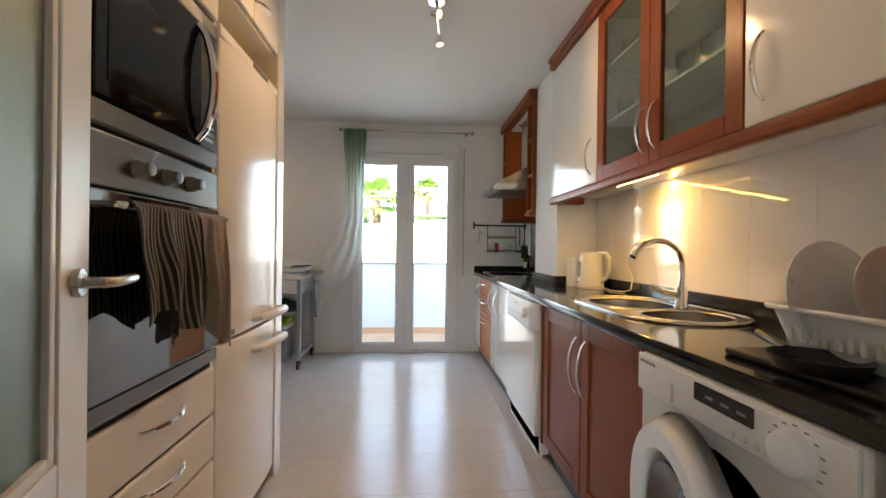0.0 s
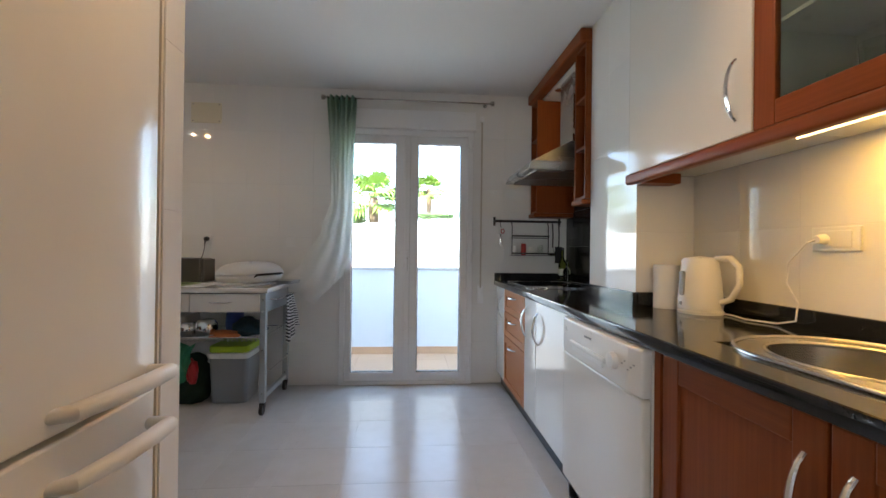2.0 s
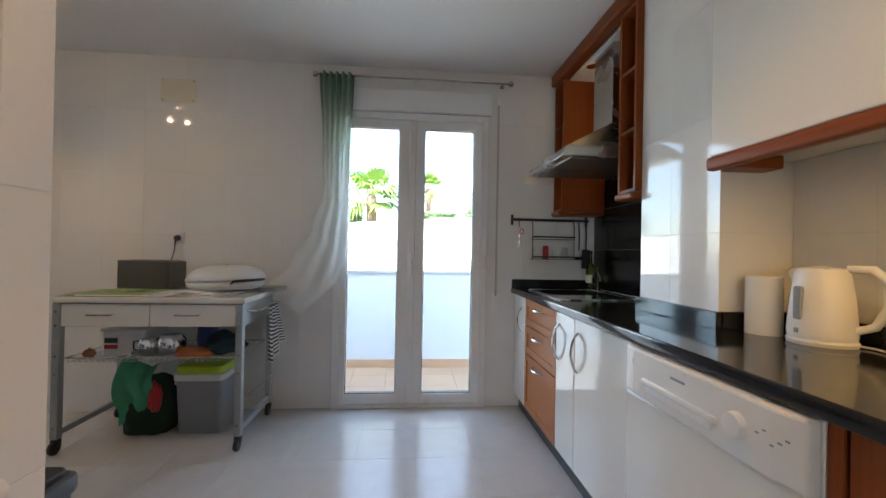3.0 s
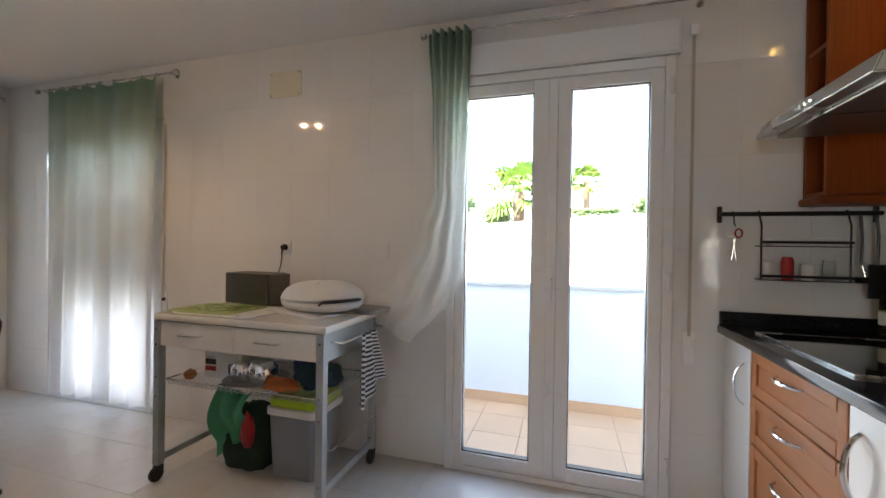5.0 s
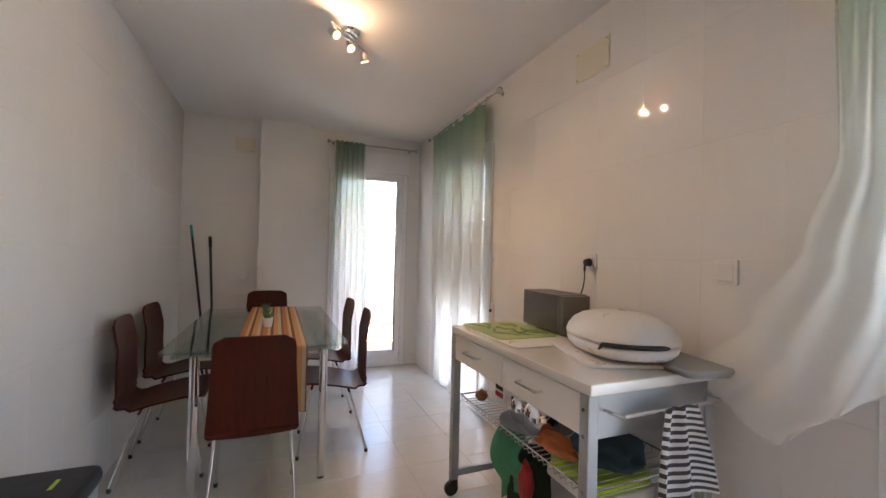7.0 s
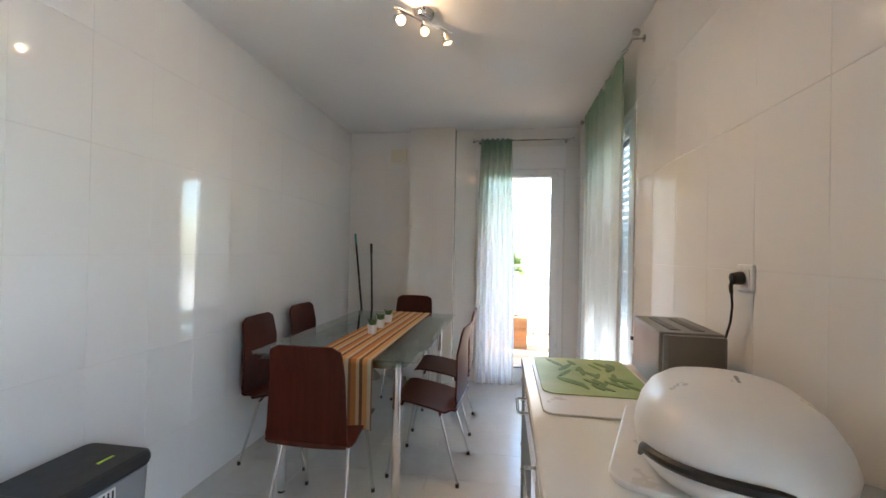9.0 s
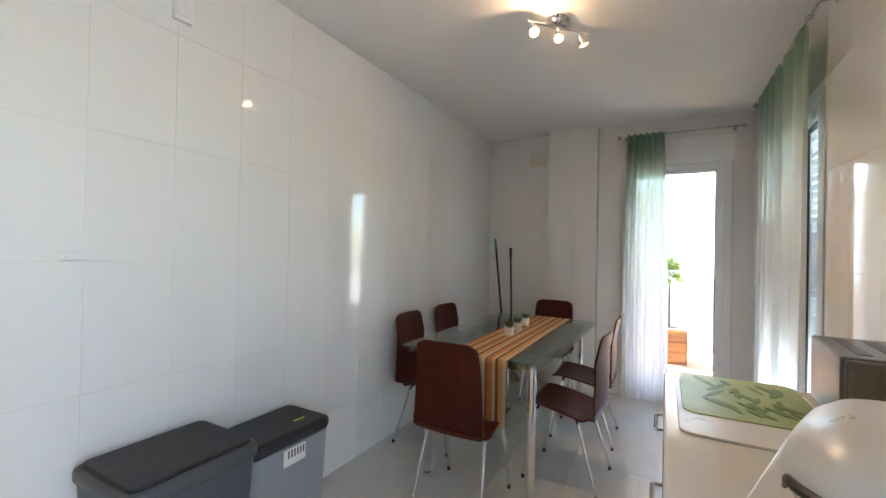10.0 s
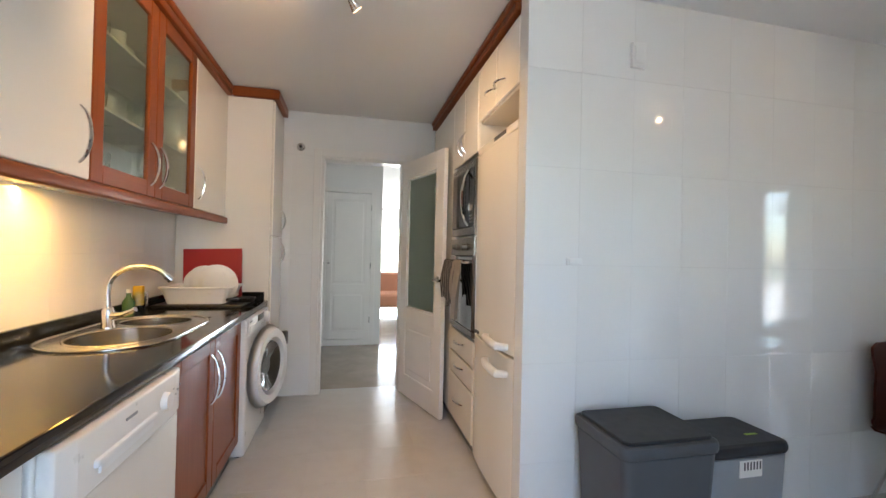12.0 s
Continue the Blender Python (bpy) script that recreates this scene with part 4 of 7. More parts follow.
def base_unit(name, y0, y1, label, mat=None):
    u = thing(name, (1.4, (y0 + y1) / 2, 0.1), label, "cabinet")
    part("carcass", merge(box(1.1245, 1.70, y0 + 0.001, y0 + 0.017, 0.10, 0.862), box(1.1245, 1.70, y1 - 0.017, y1 - 0.001, 0.10, 0.862), box(1.1245, 1.70, y0 + 0.017, y1 - 0.017, 0.10, 0.116), box(1.69, 1.70, y0 + 0.017, y1 - 0.017, 0.116, 0.862)), mat or M_WHITE, u)
    return u


sink_unit = base_unit("sink_unit", 1.685, 2.665, "cherry wood base unit under the sink", M_CHERRY)
framed_door(sink_unit, XF, 1.687, 2.174, 0.11, 0.858, (M_CHERRY, M_CHERRY_H), -1, (2.13, 0.66, 0.24, UP))
framed_door(sink_unit, XF, 2.176, 2.663, 0.11, 0.858, (M_CHERRY, M_CHERRY_H), -1, (2.22, 0.66, 0.24, UP))
wide_unit = base_unit("base_unit", 3.385, 3.90, "white lacquered base unit beside the dishwasher")
slab_door(wide_unit, XF, 3.385, 3.90, 0.11, 0.858, M_WHITE, -1, (3.855, 0.70, 0.19, UP))
slim_unit = base_unit("base_unit", 3.90, 4.15, "slim white lacquered base unit")
slab_door(slim_unit, XF, 3.90, 4.15, 0.11, 0.858, M_WHITE, -1, (4.10, 0.70, 0.19, UP))
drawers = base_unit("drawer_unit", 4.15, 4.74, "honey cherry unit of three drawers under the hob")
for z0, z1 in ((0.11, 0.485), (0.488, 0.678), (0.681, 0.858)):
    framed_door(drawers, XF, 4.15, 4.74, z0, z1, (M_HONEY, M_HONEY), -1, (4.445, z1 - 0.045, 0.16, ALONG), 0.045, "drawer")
end_unit = base_unit("base_unit", 4.74, 5.03, "narrow white lacquered end unit")
slab_door(end_unit, XF, 4.745, 5.03, 0.11, 0.858, M_WHITE, -1, (4.80, 0.70, 0.17, UP))

dish = thing("dishwasher", (1.4, 3.03, 0.0), "white freestanding dishwasher under the worktop", "dishwasher")
part("body", box(1.10, 1.68, 2.70, 3.37, 0.02, 0.858, 0.005), M_PLASTIC, dish)
part("side_panel", box(1.10, 1.68, 2.668, 2.697, 0.10, 0.86), M_CHERRY, dish, "cherry wood side panel")
part("door", box(1.068, 1.10, 2.705, 3.365, 0.12, 0.70, 0.01, 3), M_WHITE, dish)
cp = part("control_panel", prism([(1.10, 2.705), (1.10, 3.365), (1.068, 3.365), (1.056, 3.30), (1.054, 2.77), (1.066, 2.705)], 0.703, 0.858, 0.008), M_PLASTIC, dish)
part("grip", merge(box(1.045, 1.062, 2.92, 3.24, 0.755, 0.775, 0.006), box(1.050, 1.06, 2.94, 3.22, 0.735, 0.756, 0.002)), M_PVC, cp)
part("dial", moved(lathe([(0.0, 0.0), (0.03, 0.0), (0.027, 0.02), (0.0, 0.024)], n=24), Matrix.Translation((1.056, 2.86, 0.785)) @ Matrix.Rotation(radians(-90), 4, "Y")), M_PVC, cp)
for i in range(5):
    part("print", box(1.0535, 1.0555, 2.73 + i * 0.018, 2.739 + i * 0.018, 0.80 - 0.012 * (i % 3), 0.804 - 0.012 * (i % 3)), M_GREYBOX, cp)
part("print", box(1.0522, 1.0545, 3.04, 3.10, 0.815, 0.822), M_GREYBOX, cp)
part("kick_plate", box(1.10, 1.12, 2.705, 3.365, 0.0, 0.115, 0.003), M_PLASTIC, dish)

washer = thing("washing_machine", (1.4, 1.39, 0.0), "white front-loading washing machine under the worktop", "washing machine")
part("body", box(1.075, 1.68, 1.06, 1.670, 0.012, 0.861, 0.012, 3), M_PLASTIC, washer)
wf = part("front_panel", box(1.062, 1.0745, 1.063, 1.667, 0.752, 0.859, 0.006), M_PVC, washer)
part("detergent_drawer", box(1.055, 1.063, 1.50, 1.655, 0.763, 0.815, 0.005), M_PLASTIC, wf)
part("display", box(1.057, 1.063, 1.25, 1.42, 0.807, 0.849, 0.003), M_BLACKGLASS, wf, "black display")
for k in range(11):
    a = radians(-30 + 24 * k)
    part("print", box(1.0606, 1.0622, 1.165 + 0.052 * math.cos(a) - 0.004, 1.165 + 0.052 * math.cos(a) + 0.004, 0.803 + 0.05 * math.sin(a) - 0.0015, 0.803 + 0.05 * math.sin(a) + 0.0015), M_GREYBOX, wf)
for k in range(3):
    part("button", cyl((1.0625, 1.245 + 0.03 * k, 0.775), (1.058, 1.245 + 0.03 * k, 0.775), 0.007, n=12, bev=0.001), M_PLASTIC, wf)
part("dial", moved(lathe([(0.0, 0.0), (0.042, 0.0), (0.038, 0.02), (0.03, 0.026), (0.0, 0.028)], n=28), Matrix.Translation((1.062, 1.165, 0.803)) @ Matrix.Rotation(radians(-90), 4, "Y")), M_PVC, wf)
for i in range(3):
    part("print", box(1.0555, 1.0572, 1.265 + i * 0.045, 1.288 + i * 0.045, 0.824, 0.83), M_GREYBOX, wf)
part("print", box(1.0598, 1.0622, 1.58, 1.65, 0.835, 0.843), M_GREYBOX, wf)
for sy in (1.10, 1.63):
    part("foot", cyl((1.12, sy, 0), (1.12, sy, 0.0125), 0.02, n=12), M_BLACK, washer)


def ring(r0, r1, x0, x1, cy, cz, n=40):
    return moved(lathe([(r1, 0.0), (r0, 0.0), (r0 + 0.01, x1 - x0), (r1 - 0.035, x1 - x0 + 0.004), (r1, 0.0)], n=n), Matrix.Translation((x0, cy, cz)) @ Matrix.Rotation(radians(-90), 4, "Y"))


AJAR = Matrix.Translation((1.072, 1.632, 0)) @ Matrix.Rotation(radians(-13), 4, "Z") @ Matrix.Translation((-1.072, -1.632, 0))
part("drum_opening", ring(0.15, 0.215, 1.0735, 1.060, 1.365, 0.495), M_GREYBOX, washer, "grey rubber door seal")
wd = part("washer_door", moved(ring(0.185, 0.280, 1.074, 1.124, 1.365, 0.495), AJAR), M_PVC, washer, "round white door rim standing ajar")
part("porthole", moved(lathe([(0.178, 0.0), (0.165, 0.03), (0.12, 0.02), (0.06, 0.0), (0.0, -0.01)], n=36), AJAR @ Matrix.Translation((1.07, 1.365, 0.495)) @ Matrix.Rotation(radians(-90), 4, "Y")), M_BLACKGLASS, wd, "dark curved porthole glass")
part("door_latch", moved(box(1.026, 1.070, 1.088, 1.135, 0.585, 0.685, 0.01), AJAR), M_BLACK, wd, "black door catch")
part("door_hinge", box(1.055, 1.074, 1.60, 1.63, 0.46, 0.53, 0.004), M_PVC, washer)

# tall pantry by the hall door
pantry = thing("pantry_unit", (1.4, 0.84, 0), "tall white two-door pantry unit by the hall door", "cabinet")
part("carcass", box(1.075, X_E - 0.005, 0.59, 1.028, 0.09, 2.46, 0.003), M_WHITE, pantry)
part("plinth", box(1.10, X_E - 0.005, 0.59, 1.025, 0.0, 0.089), M_BLACK, pantry)
for z0, z1, hz in ((0.10, 1.40, 1.27), (1.404, 2.45, 1.55)):
    slab_door(pantry, 1.055, 0.592, 1.026, z0, z1, M_WHITE, -1, (0.655, hz, 0.17, UP))

# ---------- wall cupboards ----------
XU = 1.39
ZB, ZT = 1.535, 2.455


def wall_unit(name, y0, y1, label, mat=None):
    u = thing(name, (1.56, (y0 + y1) / 2, ZB), label, "cabinet")
    part("carcass", merge(box(XU + 0.022, X_E - 0.003, y0 + 0.001, y0 + 0.018, ZB, ZT), box(XU + 0.022, X_E - 0.003, y1 - 0.018, y1 - 0.001, ZB, ZT), box(XU + 0.022, X_E - 0.003, y0 + 0.018, y1 - 0.018, ZB, ZB + 0.018), box(XU + 0.022, X_E - 0.003, y0 + 0.018, y1 - 0.018, ZT - 0.018, ZT), box(X_E - 0.012, X_E - 0.003, y0 + 0.018, y1 - 0.018, ZB + 0.018, ZT - 0.018)), mat or M_WHITE, u)
    return u


near_u = wall_unit("wall_cabinet", 1.032, 1.67, "white lacquered wall cupboard above the washing machine")
slab_door(near_u, XU, 1.032, 1.67, ZB, ZT, M_WHITE, -1, (1.60, 1.70, 0.20, UP))
far_u = wall_unit("wall_cabinet", 2.67, 3.39, "white lacquered wall cupboard beside the pillar")
slab_door(far_u, XU, 2.67, 3.39, ZB, ZT, M_WHITE, -1, (2.735, 1.69, 0.20, UP))
glazed = wall_unit("glazed_wall_cabinet", 1.67, 2.67, "cherry wood display cupboard with frosted glass doors")
for z in (1.84, 2.14):
    part("shelf", box(XU + 0.03, X_E - 0.014, 1.69, 2.65, z, z + 0.012), M_PLASTIC, glazed, "white glass shelf")
for y0, y1, hy in ((1.672, 2.169, 2.125), (2.171, 2.668, 2.215)):
    a, b, rail = XU, XU + 0.021, 0.075
    d = part("door", merge(box(a, b, y0, y0 + rail, ZB + 0.002, ZT, 0.004), box(a, b, y1 - rail, y1, ZB + 0.002, ZT, 0.004)), M_CHERRY, glazed)
    for s0, s1 in ((ZB + 0.002, ZB + rail), (ZT - rail, ZT)):
        part("rail", box(a, b, y0 + rail, y1 - rail, s0, s1, 0.004), M_CHERRY_H, d)
    part("pane", box(a + 0.009, a + 0.013, y0 + rail - 0.004, y1 - rail + 0.004, ZB + rail - 0.004, ZT - rail + 0.004), M_FROST, d, "frosted greenish glass")
    bow_handle(d, (XU, hy, 1.69), 0.20, UP, (-1, 0, 0))
valance = thing("valance", (1.4, 2.2, 1.462), "cherry wood light valance under the wall cupboards", "valance")
part("fascia", box(1.372, 1.412, 1.032, 3.39, 1.484, 1.533, 0.012, 3), M_CHERRY_H, valance)
part("backing", box(1.413, 1.432, 1.032, 3.298, 1.492, 1.533), M_CHERRY_H, valance)
part("end_block", box(1.433, 1.60, 3.30, 3.388, 1.486, 1.533, 0.004), M_CHERRY_H, valance)
solid("cornice", merge(box(1.365, 1.45, 1.03, 3.39, 2.458, 2.50, 0.006), box(1.352, 1.45, 1.028, 3.39, 2.50, 2.538, 0.012, 3), box(1.04, 1.365, 1.0, 1.05, 2.462, 2.538, 0.01, 3), box(1.025, 1.07, 0.585, 1.05, 2.462, 2.538, 0.01, 3)), M_CHERRY_H, "cherry wood cornice on the wall cupboards", "cornice")


# ---------- hob corner ----------
def open_shelf(y0, y1, label):
    u = thing("open_shelf", (1.5, (y0 + y1) / 2, 1.47), label, "shelf")
    x0 = 1.40
    part("side", box(x0, X_E - 0.003, y0, y0 + 0.018, 1.49, 2.45, 0.002), M_CHERRY, u)
    part("side", box(x0, X_E - 0.003, y1 - 0.018, y1, 1.49, 2.45, 0.002), M_CHERRY, u)
    part("back", box(X_E - 0.02, X_E - 0.008, y0 + 0.018, y1 - 0.018, 1.50, 2.45), M_CHERRY, u)
    for z in (1.49, 1.80, 2.11, 2.432):
        part("shelf_board", box(x0 + 0.003, X_E - 0.021, y0 + 0.018, y1 - 0.018, z, z + 0.018, 0.002), M_CHERRY_H, u)
    part("foot_rail", box(x0 - 0.02, X_E - 0.003, y0 - 0.001, y1 + 0.001, 1.455, 1.489, 0.012, 3), M_CHERRY_H, u)
    return u


open_shelf(3.902, 4.07, "cherry wood open shelf column beside the pillar")
open_shelf(4.865, 5.035, "cherry wood open shelf column in the corner")
solid("cornice", merge(box(1.365, 1.45, 3.902, 5.036, 2.452, 2.538, 0.012, 3)), M_CHERRY_H, "cherry wood cornice above the hob", "cornice")
soffit = thing("hood_soffit", (1.55, 4.4, 2.44), "white panel above the hood with a recessed spotlight", "panel")
part("panel", box(1.45, X_E - 0.003, 4.072, 4.863, 2.44, 2.452), M_PLASTIC, soffit)
part("spot_ring", lathe([(0.022, -0.004), (0.036, -0.004), (0.038, 0.0)], (1.50, 4.62, 2.44), 20), M_CHROME, soffit)
part("bulb", cyl((1.50, 4.62, 2.437), (1.50, 4.62, 2.4395), 0.022, n=18), M_BULB, soffit, "lit halogen bulb")
lamp("soffit_light", "SPOT", (1.50, 4.62, 2.425), (1.50, 4.22, 1.85), 1.3, (1.0, 0.58, 0.18), 0.02, 95, 0.8)

hood = thing("cooker_hood", (1.5, 4.41, 1.70), "brushed steel chimney cooker hood", "cooker hood")
cx0, cy0, cy1 = 1.10, 4.08, 4.735
bm = bmesh.new()
lo = [(cx0, cy0, 1.70), (cx0, cy1, 1.70), (X_E - 0.003, cy1, 1.70), (X_E - 0.003, cy0, 1.70)]
md = [(cx0 + 0.02, cy0, 1.752), (cx0 + 0.02, cy1, 1.752), (X_E - 0.003, cy1, 1.752), (X_E - 0.003, cy0, 1.752)]
hi = [(1.47, 4.28, 1.95), (1.47, 4.535, 1.95), (X_E - 0.003, 4.535, 1.95), (X_E - 0.003, 4.28, 1.95)]
rows = [[bm.verts.new(p) for p in q] for q in (lo, md, hi)]
bm.faces.new(rows[0][::-1])
bm.faces.new(rows[2])
for a, b in zip(rows, rows[1:]):
    for i in range(4):
        bm.faces.new((a[i], a[(i + 1) % 4], b[(i + 1) % 4], b[i]))
bmesh.ops.recalc_face_normals(bm, faces=bm.faces[:])
bmesh.ops.bevel(bm, geom=bm.edges[:], offset=0.004, segments=2, affect="EDGES")
part("canopy", bm, M_STEEL, hood)
part("chimney", box(1.475, X_E - 0.003, 4.285, 4.53, 1.945, 2.438, 0.003), M_STEEL, hood)
part("filter", merge(box(1.16, 1.66, 4.12, 4.40, 1.692, 1.699, 0.002), box(1.16, 1.66, 4.415, 4.70, 1.692, 1.699, 0.002)), M_DARKSTEEL, hood, "grey mesh grease filter")
for i in range(4):
    part("button", cyl((cx0 + 0.012, 4.36 + i * 0.03, 1.728), (cx0 + 0.004, 4.36 + i * 0.03, 1.726), 0.006, n=10), M_CHROME, hood)

hob = thing("hob", (1.38, 4.53, TOP), "black glass ceramic hob with a steel rim", "hob")
part("glass_top", box(1.165, 1.615, 4.235, 4.835, TOP + 0.0005, TOP + 0.006, 0.002), M_BLACKGLASS, hob)
part("rim", merge(box(1.155, 1.165, 4.225, 4.845, TOP + 0.0005, TOP + 0.008, 0.001), box(1.615, 1.625, 4.225, 4.845, TOP + 0.0005, TOP + 0.008, 0.001), box(1.165, 1.615, 4.225, 4.235, TOP + 0.0005, TOP + 0.008, 0.001), box(1.165, 1.615, 4.835, 4.845, TOP + 0.0005, TOP + 0.008, 0.001)), M_STEEL, hob)

# ---------- sink ----------
def stadium(x0, x1, y0, y1, r, n=10):
    out = []
    for cx, cy, a0 in ((x1 - r, y1 - r, 0), (x0 + r, y1 - r, 90), (x0 + r, y0 + r, 180), (x1 - r, y0 + r, 270)):
        out += [(cx + r * math.cos(radians(a0 + 90 * i / n)), cy + r * math.sin(radians(a0 + 90 * i / n))) for i in range(n + 1)]
    return out


def bowl(cx, cy, rx, ry, depth, z):
    prof = [(1.0, 0.0), (0.985, -0.006), (0.95, -depth * 0.8), (0.86, -depth), (0.12, -depth - 0.004), (0.1, -depth - 0.01), (0.0, -depth - 0.01)]
    bm = lathe([(r, h) for r, h in prof], n=40)
    bmesh.ops.delete(bm, geom=[f for f in bm.faces if len(f.verts) > 4], context="FACES_ONLY")
    return moved(bm, Matrix.Translation((cx, cy, z)) @ Matrix.Diagonal((rx, ry, 1, 1)))


sink = thing("kitchen_sink", (1.43, 2.22, TOP), "round-cornered stainless steel sink with two round bowls", "sink")
B1, B2 = (1.42, 2.36, 0.185, 0.215), (1.44, 1.985, 0.165, 0.15)
def on_rim(x, y):
    cx0, cx1, cy0, cy1, r = 1.195, 1.672, 1.80, 2.645, 0.225
    dx, dy = max(cx0 + r - x, x - cx1 + r, 0), max(cy0 + r - y, y - cy1 + r, 0)
    return dx * dx + dy * dy < r * r and all(((x - cx) / rx) ** 2 + ((y - cy) / ry) ** 2 > 1 for cx, cy, rx, ry in (B1, B2))


part("rim", grid_slab([1.19 + 0.008 * i for i in range(61)], [1.795 + 0.008 * i for i in range(107)], on_rim, TOP + 0.001, TOP + 0.005), M_SINK, sink)
part("rim_bead", tube([(x, y, TOP + 0.003) for x, y in stadium(1.195, 1.672, 1.80, 2.645, 0.225)], 0.008, 10, True), M_SINK, sink)
for cx, cy, rx, ry in (B1, B2):
    part("bowl_bead", tube([(cx + rx * math.cos(2 * math.pi * k / 48), cy + ry * math.sin(2 * math.pi * k / 48), TOP + 0.0015) for k in range(48)], 0.0075, 10, True), M_SINK, sink)
for cx, cy, rx, ry in (B1, B2):
    b = part("bowl", bowl(cx, cy, rx, ry, 0.15, TOP + 0.005), M_SINK, sink)
    part("drain", lathe([(0.0, 0.0), (0.03, 0.0), (0.036, 0.003), (0.038, 0.0)], (cx, cy, TOP - 0.152), 20), M_CHROME, b)
part("overflow", merge(*[box(1.595, 1.60, 2.33 + i * 0.016, 2.342 + i * 0.016, TOP - 0.045, TOP - 0.025, 0.002) for i in range(4)]), M_BLACK, sink)

TPX, TPY = 1.56, 2.19
tap = thing("kitchen_tap", (TPX, TPY, TOP + 0.005), "chrome swan-neck mixer tap between the sink bowls", "tap")
part("tap_body", lathe([(0.0, 0.0), (0.03, 0.0), (0.03, 0.012), (0.024, 0.02), (0.024, 0.085), (0.018, 0.10), (0.0, 0.105)], (TPX, TPY, TOP + 0.005), 24), M_CHROME, tap)
path = [(TPX, TPY, TOP + 0.09), (TPX + 0.004, TPY, 1.05)]
for i in range(13):
    a = math.pi * i / 12 * 0.82
    path.append((TPX - 0.121 + 0.125 * math.cos(a), TPY - 0.02 * (1 - math.cos(a)), 1.09 + 0.115 * math.sin(a) ** 0.9))
part("spout", tube(path, [0.0135] * 2 + [0.0125] * 13, 12), M_CHROME, tap)
end_p, dirn = Vector(path[-1]), (Vector(path[-1]) - Vector(path[-2])).normalized()
part("spout_tip", cyl(end_p - dirn * 0.005, end_p + dirn * 0.03, 0.0165, 0.015, 16, 0.002), M_CHROME, tap)
part("lever", tube([(TPX - 0.01, TPY, TOP + 0.065), (TPX - 0.06, TPY + 0.012, TOP + 0.07), (TPX - 0.11, TPY + 0.025, TOP + 0.092), (TPX - 0.125, TPY + 0.028, TOP + 0.10)], [0.02, 0.014, 0.011, 0.012], 12), M_CHROME, tap)


# ---------- dining table and chairs ----------
TX0, TX1, TY0, TY1 = -3.53, -1.955, 3.035, 3.92
table = thing("dining_table", (-2.75, 3.48, 0), "clear glass dining table on a chrome frame", "table")
part("tabletop", rbox(TX0, TX1, TY0, TY1, 0.750, 0.760, 0.03, 0.002), M_TABLEGLASS, table, "clear greenish glass top")
part("lower_glass", rbox(TX0 + 0.06, TX1 - 0.004, TY0 + 0.05, TY1 - 0.05, 0.728, 0.736, 0.02, 0.002), M_TABLEGLASS, table, "second sliding glass leaf")
for y in (3.17, 3.785):
    part("side_rail", box(-3.44, -2.06, y - 0.012, y + 0.012, 0.69, 0.727, 0.004), M_STEEL, table)
for x in (-3.44, -2.06):
    part("end_rail", box(x - 0.012, x + 0.012, 3.182, 3.773, 0.69, 0.727, 0.004), M_STEEL, table)
for x in (-3.44, -2.06):
    for y in (3.175, 3.80):
        part("leg", rbox(x - 0.022, x + 0.022, y - 0.022, y + 0.022, 0.012, 0.727, 0.018, 0.002), M_CHROME, table)
        part("foot", cyl((x, y, 0), (x, y, 0.0125), 0.02, n=14), M_BLACK, table)


def runner_at(u, v):
    y = 3.36 + 0.345 * u
    s = v * 2.0
    x = -3.6 + s
    z = 0.7625 + 0.0012 * math.sin(9 * v + 4 * u)
    if x > TX1 + 0.004:
        over = x - TX1 - 0.004
        bend = min(over, 0.02)
        z = 0.7625 - max(0, over - 0.008)
        x = TX1 + 0.004 + bend * 0.45 + 0.006 * math.sin(11 * u + 2) * min(1, over * 5)
    if x < TX0 - 0.004:
        z -= (TX0 - 0.004 - x) * 0.85
        x = TX0 - 0.006
    return Vector((x, y, z))


runner = thing("table_runner", (-2.75, 3.53, 0.7625), "orange and brown striped woven runner on the glass table", "table runner")
part("cloth", sheet(runner_at, 24, 120, 0.0015), M_RUNNER, runner)
for v in (0.0, 1.0):
    part("hem", tube([runner_at(i / 24, v) for i in range(25)], 0.0022, 6), M_TAUPE, runner, "stitched brown hem")
for px, py, s in ((-2.55, 3.50, 1.0), (-2.76, 3.49, 0.95), (-2.98, 3.48, 0.95)):
    pot = thing("potted_succulent", (px, py, 0.7645), "small succulent in a white pot on the table runner", "plant", "pots on the table")
    part("pot", lathe([(0.0, 0.0), (0.024, 0.0), (0.032, 0.052), (0.032, 0.058), (0.029, 0.058), (0.027, 0.045), (0.0, 0.045)], (px, py, 0.7645), 24, s, s), M_PLASTIC, pot)
    leaves = []
    for k in range(16):
        a, lean = k * 2.4, 0.25 + 0.05 * (k % 8)
        d = Vector((math.cos(a) * lean, math.sin(a) * lean, 1)).normalized()
        base = Vector((px, py, 0.8))
        leaves.append(tube([base, base + d * 0.03 * s, base + d * (0.045 + 0.002 * k) * s], [0.006, 0.007, 0.001], 6))
    part("foliage", merge(*leaves), M_PLANT, pot)


